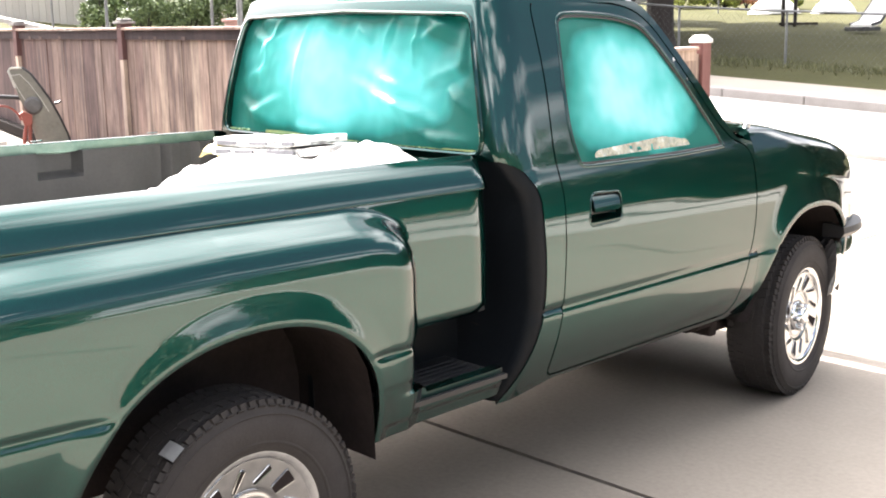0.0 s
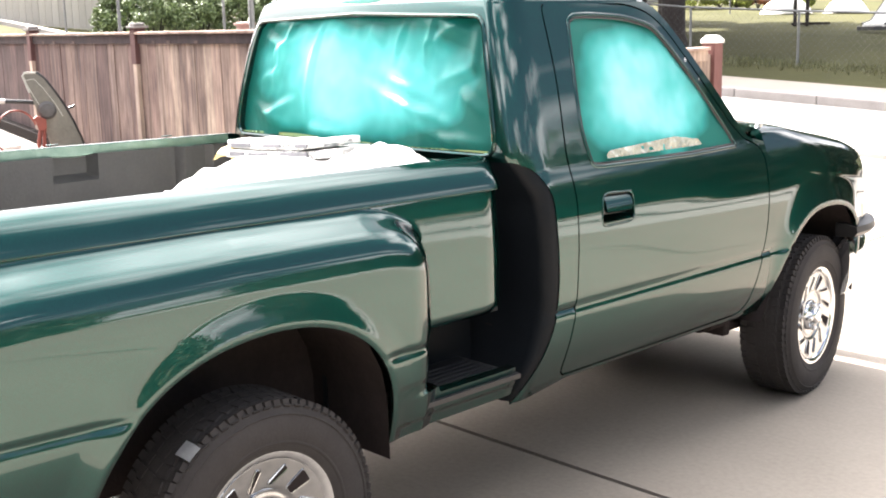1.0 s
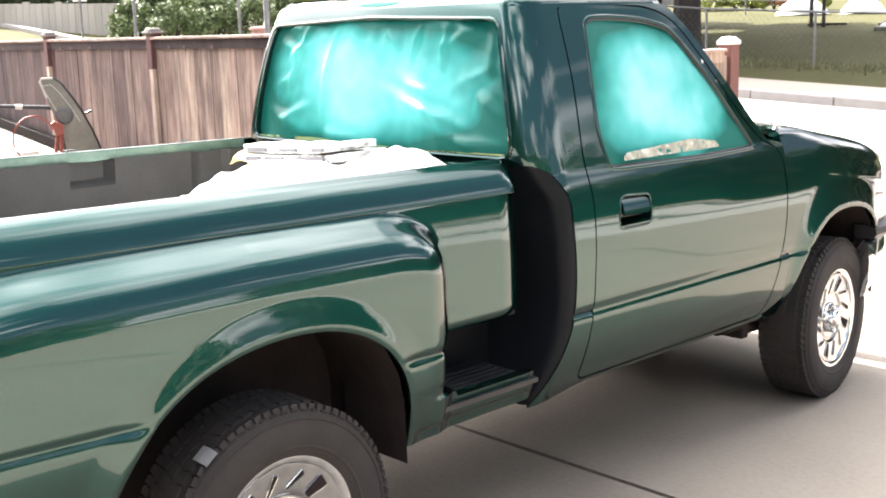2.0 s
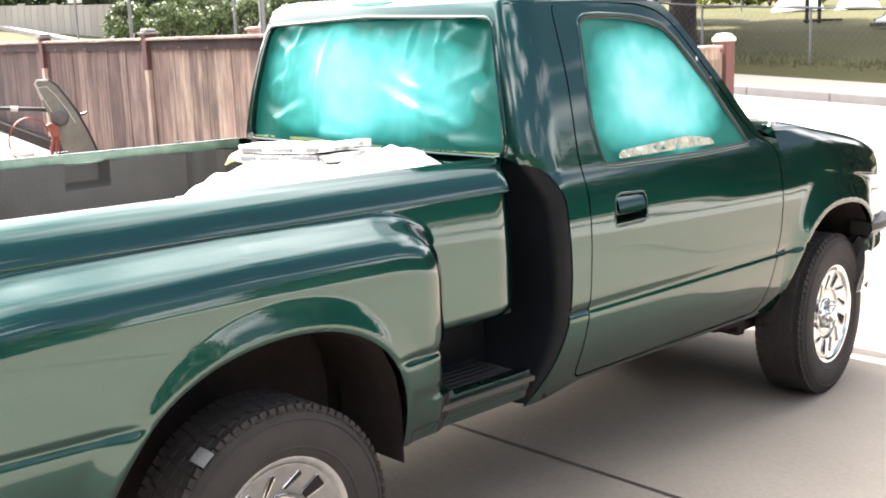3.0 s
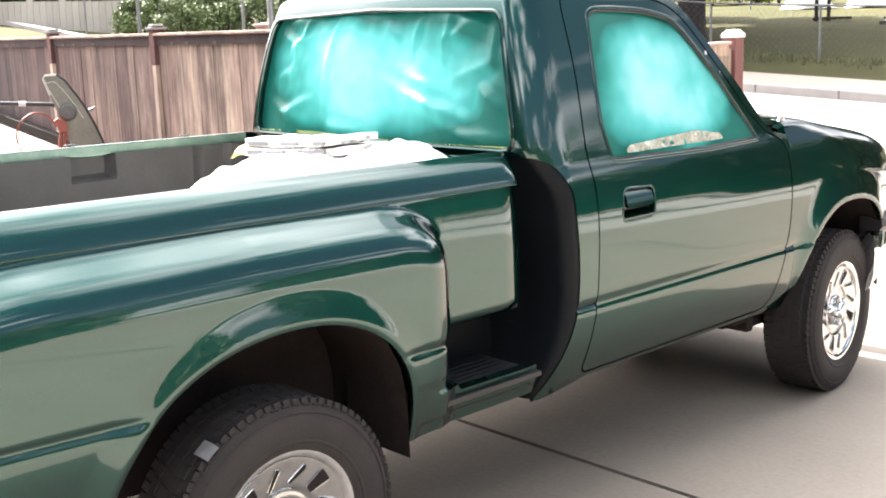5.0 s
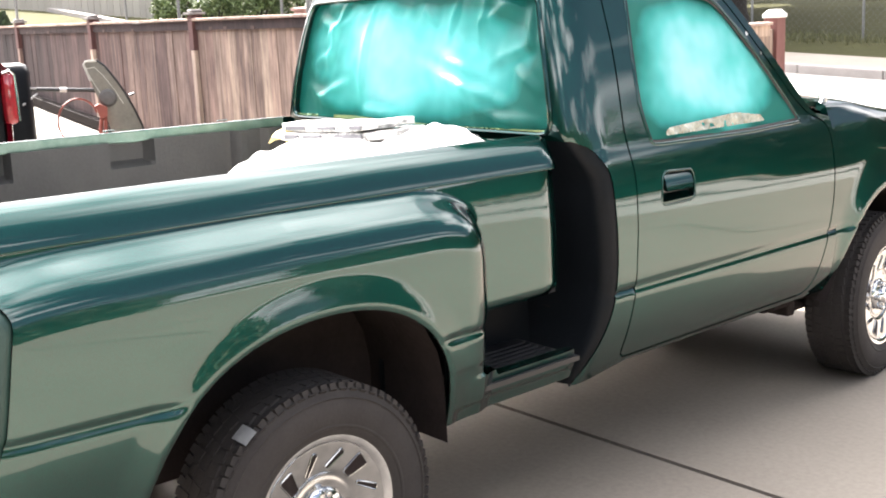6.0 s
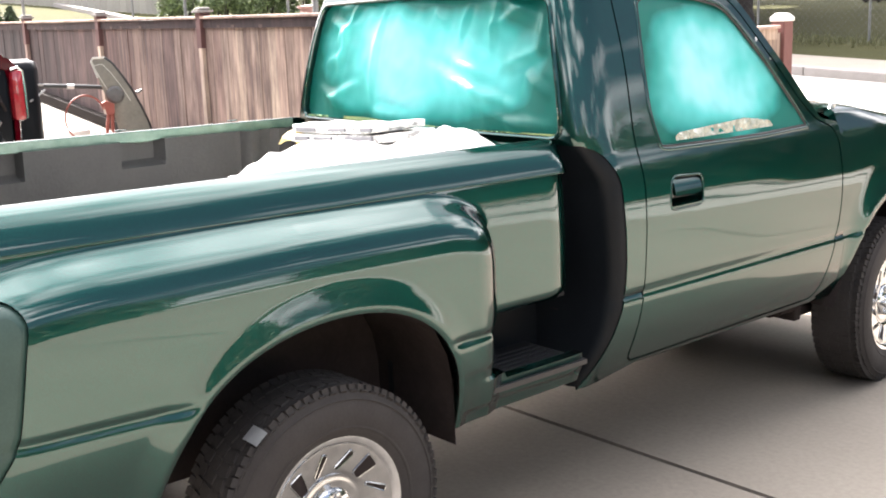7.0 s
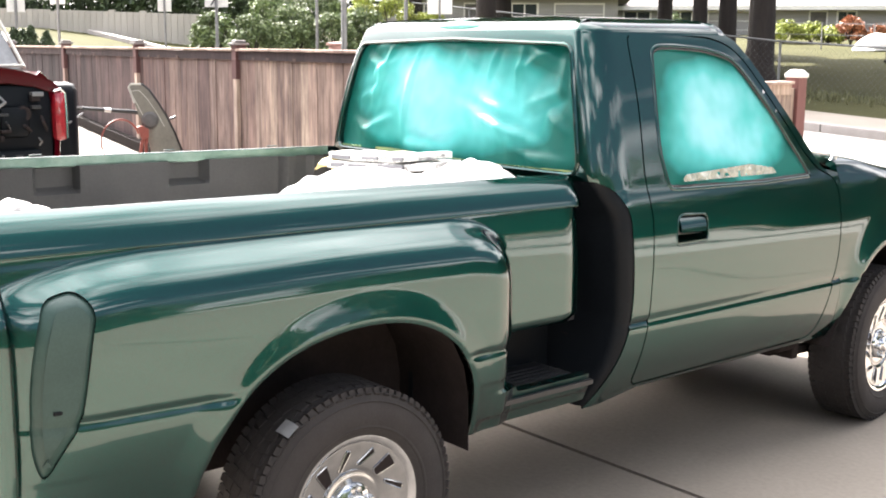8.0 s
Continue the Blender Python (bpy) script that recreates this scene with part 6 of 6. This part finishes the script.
for k, (x, y, h) in enumerate(((-18.3, 5.78, 0.62), (-18.42, 5.98, 0.6), (-18.52, 6.16, 0.68), (-18.78, 6.56, 0.58))):
    upright_shrub((x, y), 0.20, h, 60 + k)



def sign(at, top, plate, label, shape=None, pole_r=0.03):
    z = float(slope(at[0], at[1]))
    ob = thing("street_sign", label, "street sign", (at[0], at[1], z - 0.05), math.degrees(math.atan2(at[1] + 1.8, at[0] - 3.4)) + 90 + 180)
    bm = bmesh.new()
    add_tube(bm, [(0, 0, 0), (0, 0, top - z + 0.05)], pole_r, 8)
    part("pole", bm, METAL_GREY, ob, "", True)
    if plate:
        w, zc, h = plate
        zc = zc - z + 0.05
        bm = bmesh.new()
        add_box(bm, (-w / 2, 0.03, zc - h / 2), (w / 2, 0.045, zc + h / 2), bevel=0.004)
        pl = part("sign_plate", bm, WHITE, ob, "white sign plate")
        bm = bmesh.new()
        if shape == "arrow":
            add_tube(bm, [(-0.10, 0.048, zc - 0.18), (-0.02, 0.048, zc - 0.05), (0.10, 0.048, zc + 0.05), (0.16, 0.048, zc + 0.2)], 0.03, 4)
            part("arrow", bm, BLACK, pl)
        elif shape == "bar":
            add_box(bm, (-0.06, 0.045, zc - h * 0.35), (0.06, 0.049, zc + h * 0.3))
            part("dark_bar", bm, BLACK, pl)
        elif shape == "lines":
            for q in (-0.25, 0.05, 0.3):
                add_box(bm, (-w * 0.36, 0.045, zc + q * h - 0.012), (w * 0.36, 0.049, zc + q * h + 0.012))
            part("grey_bars", bm, plain("grey_bar", (0.25, 0.25, 0.25), 0.7), pl)
        else:
            bm.free()
    return ob


sign((-20.8, 7.6), 2.75, (0.30, 2.62, 0.35), "small pale street sign on a thin pole")
sign((-19.9, 6.4), 2.65, (0.34, 2.42, 0.36), "white square street sign near the plants")
sign((-18.1, 8.7), 2.75, (0.26, 2.45, 0.36), "white street sign with a dark upright bar", "bar", 0.022)
sign((-15.9, 8.65), 2.85, (0.42, 2.52, 0.42), "white street sign with a black curved arrow", "arrow", 0.03)
sign((-16.6, 11.3), 3.6, None, "thin grey street pole", None, 0.03)
sign((-14.7, 10.65), 4.2, None, "thicker grey street pole", None, 0.055)
sign((-15.6, 12.8), 3.4, None, "grey street pole beyond the cab", None, 0.04)
sign((-15.0, 13.2), 2.62, (0.50, 2.42, 0.30), "white street sign with grey lines", "lines", 0.02)
bm = bmesh.new()
add_lathe(bm, [(0.17, 0.0), (0.16, 0.26), (0.21, 0.28), (0.21, 0.32), (0.0005, 0.34)], Matrix.Identity(4), 16)
zz = float(slope(-15.6, 11.1))
ob = tagged(part("tub", bm, noisy("pink_red_plastic", (0.36, 0.19, 0.165), (0.46, 0.28, 0.25), 4, 30, 0.6), None, "", True), "faded red tub on a stand by the pole", "tub")
ob.matrix_basis = pose(-15.6, 11.1, 1.36)
bm = bmesh.new()
add_box(bm, (-0.2, -0.2, zz - 0.05), (0.2, 0.2, 1.36))
tagged(part("plinth", bm, KERB_STONE), "concrete plinth under the red tub", "plinth").matrix_basis = pose(-15.6, 11.1, 0)

# lawn: chain-link fence, slide, play frame, trees
cl = tagged(new("chain_link_fence"), "grey chain-link fence along the lawn", "fence")
cl_y = 21.3
xs = np.arange(-40, 12, 2.75)
for x in xs:
    z = float(slope(x, cl_y))
    bm = bmesh.new()
    add_tube(bm, [(x, cl_y, z - 0.1), (x, cl_y, z + 1.12)], 0.028, 8)
    part("post", bm, METAL_GREY, cl, "", True)
bm = bmesh.new()
add_tube(bm, [(x, cl_y, float(slope(x, cl_y)) + 1.10) for x in xs], 0.024, 8)
part("top_rail", bm, METAL_GREY, cl, "", True)
bm = bmesh.new()
for dirn in (1, -1):
    for x in np.arange(-30, 2, 0.16):
        z0, z1 = float(slope(x, cl_y)), float(slope(x + dirn * 1.05, cl_y))
        add_tube(bm, [(x, cl_y, z0 + 0.03), (x + dirn * 1.05, cl_y, z1 + 1.08)], 0.0014, 3, False)
wire = tagged(part("wire_mesh", bm, METAL_GREY, cl), kind="stuff")

z = float(slope(-12.4, 30.8))
slide = thing("playground_slide", "white playground slide on a dark frame", "slide", (-12.4, 30.8, z), 72)
bm = bmesh.new()
slab_poly(bm, [(-0.45, 0.12), (-0.10, 0.20), (1.25, 1.72), (1.6, 1.78), (1.6, 1.84), (1.2, 1.80), (-0.14, 0.29), (-0.45, 0.20)], -0.40, 0.40)
bmesh.ops.recalc_face_normals(bm, faces=bm.faces)
part("chute", bm, WHITE, slide)
bm = bmesh.new()
add_box(bm, (-0.75, -0.33, 0.02), (0.0, 0.33, 0.14), bevel=0.02)
add_tube(bm, [(-0.45, -0.42, 0.2), (-0.12, -0.42, 0.28), (1.25, -0.42, 1.8)], 0.04, 6)
add_tube(bm, [(-0.45, 0.42, 0.2), (-0.12, 0.42, 0.28), (1.25, 0.42, 1.8)], 0.04, 6)
part("slide_frame", bm, BLACK, slide)
for y in (-0.42, 0.42):
    bm = bmesh.new()
    add_tube(bm, [(1.2, y, 0), (1.2, y, 2.6)], 0.05, 8)
    part("leg", bm, BLACK, slide)
z = float(slope(-16.4, 33.2))
frame_thing = thing("play_frame", "dark timber climbing frame with rungs on the lawn", "climbing frame", (-16.4, 33.2, z), 30)
for x in (-0.19, 0.19):
    bm = bmesh.new()
    add_tube(bm, [(x, 0, -0.1), (x, 0, 3.6)], 0.06, 8)
    part("upright", bm, BARK, frame_thing)
for k in range(6):
    bm = bmesh.new()
    add_tube(bm, [(-0.19, 0, 0.4 + 0.4 * k), (0.19, 0, 0.4 + 0.4 * k)], 0.022, 6)
    part("rung", bm, METAL_GREY, frame_thing)
bm = bmesh.new()
add_box(bm, (-0.3, -0.15, -0.02), (0.9, 0.15, 0.06))
part("foot_board", bm, BARK, frame_thing)

for k, (x, y, r, h, low, reach, lab) in enumerate((
        (-19.75, 25.85, 0.22, 17, 5.5, 3.6, "tall dark conifer with bare lower trunk"),
        (-15.85, 23.75, 0.24, 19, 5.5, 3.6, "tall dark conifer with bare lower trunk"),
        (-16.35, 23.20, 0.20, 18, 5.5, 3.6, "tall dark conifer with bare lower trunk"),
        (-14.30, 23.15, 0.30, 20, 5.5, 3.6, "stout dark conifer beside the chain-link fence"),
        (-10.0, 37.5, 0.32, 18, 5.5, 3.4, "tall dark conifer beyond the slide"),
        # these five are mostly hidden, added to shade lawn and pavement
        (-25.0, 24.0, 0.32, 17, 4.5, 3.6, "tall dark conifer added up the street for its shade"),
        (-19.7, 18.6, 0.27, 21, 4.5, 4.0, "tall dark conifer added up the street for its shade"),
        (-19.8, 30.6, 0.30, 18, 5.5, 3.6, "tall dark conifer added deep in the lawn for its shade"),
        (-25.6, 32.9, 0.26, 19, 5.5, 3.6, "tall dark conifer added deep in the lawn for its shade"),
        (-26.5, 21.5, 0.30, 18, 5.0, 3.8, "tall dark conifer added up the street for its shade"))):
    conifer((x, y), r, h, lab, 3 + k, low, reach, 15000)

# unmown grass along the foot of the chain-link fence
rng = np.random.default_rng(4)
n = 5000
gx_ = rng.uniform(-17, 3, n)
gy_ = 21.2 + 0.35 * rng.normal(size=n)
gz_ = slope(gx_, gy_) - 0.07
tuft = np.array([noise.noise(Vector((a * 0.9, b * 0.9, 3.0))) for a, b in zip(gx_, gy_)])
hh = 0.08 + 0.05 * rng.random(n) + 0.16 * np.clip(tuft, 0, 1)
an = rng.uniform(0, 6.28, n)
ww = 0.012
P0 = np.stack([gx_ - ww * np.cos(an), gy_ - ww * np.sin(an), gz_], 1)
P1 = np.stack([gx_ + ww * np.cos(an), gy_ + ww * np.sin(an), gz_], 1)
P2 = np.stack([gx_ + rng.normal(0, 0.04, n), gy_ + rng.normal(0, 0.04, n), gz_ + hh], 1)
V = np.stack([P0, P1, P2], 1).reshape(-1, 3)
GRASS_BLADE = leaf_material("grass_blade", (0.08, 0.085, 0.034), (0.12, 0.118, 0.05))
tagged(link_mesh("grass", V.tolist(), np.arange(n * 3).reshape(-1, 3).tolist(), GRASS_BLADE, None, "", False), "rough unmown grass along the chain-link fence", "grass", kind="stuff")

# houses
SIDING = noisy("pale_siding", (0.28, 0.27, 0.26), (0.37, 0.36, 0.345), 2, 30, 0.8, 0, 0.15, stretch=(0.4, 0.4, 4))
ROOFING = noisy("grey_shingle", (0.10, 0.092, 0.088), (0.17, 0.158, 0.15), 2, 18, 0.9, 0, 0.4)


def house(at, rz, w, d, h, label, openings):
    z = float(slope(at[0], at[1]))
    ob = thing("house", label, "house", (at[0], at[1], z + at[2] if len(at) > 2 else z), rz)
    bm = bmesh.new()
    add_box(bm, (-w / 2, 0, -1.5), (w / 2, d, h))
    part("wall", bm, SIDING, ob)
    bm = bmesh.new()
    e, rh = 0.7, 1.9
    pts = [(-w / 2 - e, -e, h - 0.12), (w / 2 + e, -e, h - 0.12), (w / 2 + e, d + e, h - 0.12), (-w / 2 - e, d + e, h - 0.12), (-w / 2 + 2.2, d / 2, h + rh), (w / 2 - 2.2, d / 2, h + rh)]
    vs = [bm.verts.new(p) for p in pts]
    low = [bm.verts.new((p[0], p[1], p[2] - 0.2)) for p in pts[:4]]
    for q in ((0, 1, 5, 4), (1, 2, 5), (2, 3, 4, 5), (3, 0, 4)):
        bm.faces.new([vs[i] for i in q])
    for i in range(4):
        j = (i + 1) % 4
        bm.faces.new((low[i], low[j], vs[j], vs[i]))
    bm.faces.new(list(reversed(low)))
    roof_p = part("roof", bm, ROOFING, ob)
    bm = bmesh.new()
    add_box(bm, (-w / 2 - e, -e - 0.03, h - 0.34), (w / 2 + e, -e - 0.004, h - 0.11))
    part("gutter", bm, WHITE, roof_p)
    for kind, x, z0, ww, hh in openings:
        bm = bmesh.new()
        add_box(bm, (x - ww / 2 - 0.08, -0.06, z0 - 0.08), (x + ww / 2 + 0.08, 0.02, z0 + hh + 0.08), bevel=0.01)
        fr = part("window_frame" if kind == "window" else "garage_door" if kind == "garage" else "door", bm, WHITE, ob)
        if kind == "window":
            for q in (-0.25, 0.25):
                bm = bmesh.new()
                add_box(bm, (x + q * ww - ww * 0.22, -0.075, z0), (x + q * ww + ww * 0.22, -0.062, z0 + hh))
                part("pane", bm, GLASS, fr)
        elif kind == "garage":
            for q in range(4):
                bm = bmesh.new()
                add_box(bm, (x - ww / 2, -0.09, z0 + hh * q / 4 + 0.02), (x + ww / 2, -0.062, z0 + hh * (q + 1) / 4 - 0.02), bevel=0.01)
                part("door_panel", bm, SIDING, fr)
        else:
            bm = bmesh.new()
            add_box(bm, (x - ww / 2, -0.09, z0), (x + ww / 2, -0.062, z0 + hh))
            part("door_leaf", bm, ROOFING, fr)
    return ob


house((-39.9, 56.7, -0.8), 36, 19.0, 9, 2.55, "pale low bungalow with hipped grey roof and garage", [("window", -6.0, 1.0, 1.6, 1.1), ("window", -3.4, 1.0, 1.4, 1.1), ("garage", -0.4, 0.0, 2.6, 2.1), ("door", 4.6, 0.0, 0.9, 2.1), ("window", 6.2, 1.0, 1.0, 1.1)])
house((-45.0, 42.0, -0.2), 44, 13.0, 9, 2.7, "pale grey bungalow behind the street signs", [("window", -4.2, 0.9, 1.8, 1.2), ("door", -1.4, 0.0, 1.0, 2.1), ("window", 1.4, 0.9, 1.4, 1.2), ("garage", 4.4, 0.0, 2.6, 2.1)])
for x, y, r, h, m, lab in ((-26.6, 42.0, 0.85, 1.05, LEAF_LIME, "rounded lime-green shrub before the bungalow"), (-26.0, 43.2, 0.80, 0.95, LEAF_LIME, "rounded lime-green shrub before the bungalow"), (-25.1, 43.1, 0.70, 0.80, LEAF_LIME, "low lime-green shrub before the bungalow"),
                        (-24.2, 43.4, 0.66, 1.30, LEAF_RUST, "rounded rust-red shrub on the lawn"), (-23.1, 43.6, 0.42, 0.98, LEAF_RUST, "small rust-red shrub on the lawn"), (-22.5, 44.2, 0.45, 0.90, LEAF_LIME, "small lime shrub on the lawn"), (-40.0, 50.5, 0.9, 1.5, LEAF_MID, "dark shrub by the bungalow wall")):
    shrub((x, y), r, h, m, lab, int(abs(x * 10)), 2400, 0.08)
# low wire fence before the shrubs
wf = thing("wire_fence", "low grey wire fence before the garden shrubs", "fence")
W0, W1 = Vector((-26.3, 37.3)), Vector((-17.8, 42.0))
for k in range(6):
    p = W0.lerp(W1, k / 5)
    z = float(slope(p.x, p.y))
    bm = bmesh.new()
    add_tube(bm, [(p.x, p.y, z - 0.05), (p.x, p.y, z + 1.0)], 0.03, 6)
    part("post", bm, METAL_GREY, wf)
for hgt in (0.95, 0.5):
    bm = bmesh.new()
    add_tube(bm, [(p.x, p.y, float(slope(p.x, p.y)) + hgt) for p in (W0.lerp(W1, k / 5) for k in range(6))], 0.014, 5)
    part("wire", bm, METAL_GREY, wf)
# woods that close the view beyond the houses
blobs = []
rnd = random.Random(14)
for k in range(150):
    t = k / 149
    p = Vector((-95, 62)).lerp(Vector((30, 92)), t)
    for q in range(6):
        blobs.append(((p.x + rnd.uniform(-2, 2), p.y + rnd.uniform(-3, 3), 1.0 + 2.2 * q + rnd.uniform(-0.8, 0.8)), (1.9, 1.9, 1.9)))
v, f = leaves(blobs, 50000, 0.5, 15)
tagged(link_mesh("far_woods", v, f, LEAF_DEEP, None, "", False), "dark evergreen woods beyond the houses", "woods", kind="stuff")


def tarpaulin_over(at, w, d, h, seed, label):
    """A pale tarpaulin drawn over a heap."""
    n = 28
    X, Y = np.meshgrid(np.linspace(-w, w, n), np.linspace(-d, d, n), indexing="ij")
    r = np.clip(1 - (X / w) ** 2 - (Y / d) ** 2, 0, 1)
    Z = h * r ** 0.7 + 0.10 * h * np.array([[noise.noise(Vector((a * 1.6, b * 1.6, seed))) for a, b in zip(p, q)] for p, q in zip(X, Y)]) * r
    ob = tagged(grid_mesh("tarpaulin", X, Y, Z - 0.05, WHITE), label, "tarpaulin")
    ob.matrix_basis = pose(at[0], at[1], float(slope(*at)), 0, 0, 40)
    return ob


tarpaulin_over((-21.0, 40.2), 1.0, 0.8, 0.66, 2.0, "pale tarpaulin over a low heap on the lawn")
tarpaulin_over((-19.3, 41.8), 0.85, 0.8, 0.62, 5.0, "pale tarpaulin over a low heap by the slide")

# behind the viewer and to the west: unseen evergreens, added for dark reflections
blobs = []
rnd = random.Random(9)
SCREEN = [[(2.5, 21.5), (26.0, 21.5), (28.0, 17.0)], [(19.5, 7.6), (19.5, -7.0), (12.0, -11.5), (5.0, -12.5), (-2.0, -12.5), (-9.0, -12.5), (-13.0, -9.0), (-14.0, 0.2)]]
run = []
for line in SCREEN:
    for (xa, ya), (xb, yb) in zip(line, line[1:]):
        n = int(math.hypot(xb - xa, yb - ya) / 0.55)
        run += [(xa + (xb - xa) * k / n, ya + (yb - ya) * k / n) for k in range(n)]
for k, (x, y) in enumerate(run):
    top = 7.8 + 1.2 * math.sin(k * 0.21) + 0.9 * math.sin(k * 0.73)
    top *= 0.66
    for q in range(8):
        blobs.append(((x + rnd.uniform(-0.7, 0.7), y + rnd.uniform(-0.4, 0.4), 0.6 + top * q / 8 + rnd.uniform(-0.3, 0.3)), (1.1, 1.0, 1.0)))
v, f = leaves(blobs, 110000, 0.23, 77)
tagged(link_mesh("reflected_evergreens", v, f, LEAF_DEEP, None, "", False), "unseen tall evergreen screen added for dark reflections in the paint", "hedge", kind="stuff")
# unseen walls, added to keep sky from showing through the evergreens
WALL_DARK = noisy("dark_fence_boards", (0.03, 0.028, 0.022), (0.06, 0.055, 0.045), 2, 20, 0.9)
for name, lo, hi in (("wall_east", (21.0, -14.0, 0), (21.2, 8.0, 4.0)), ("wall_south", (-12.0, -14.6, 0), (20.9, -14.4, 4.6))):
    bm = bmesh.new()
    add_box(bm, lo, hi)
    tagged(part(name, bm, WALL_DARK), "unseen dark board wall added behind the evergreen screen", "wall", kind="structure")
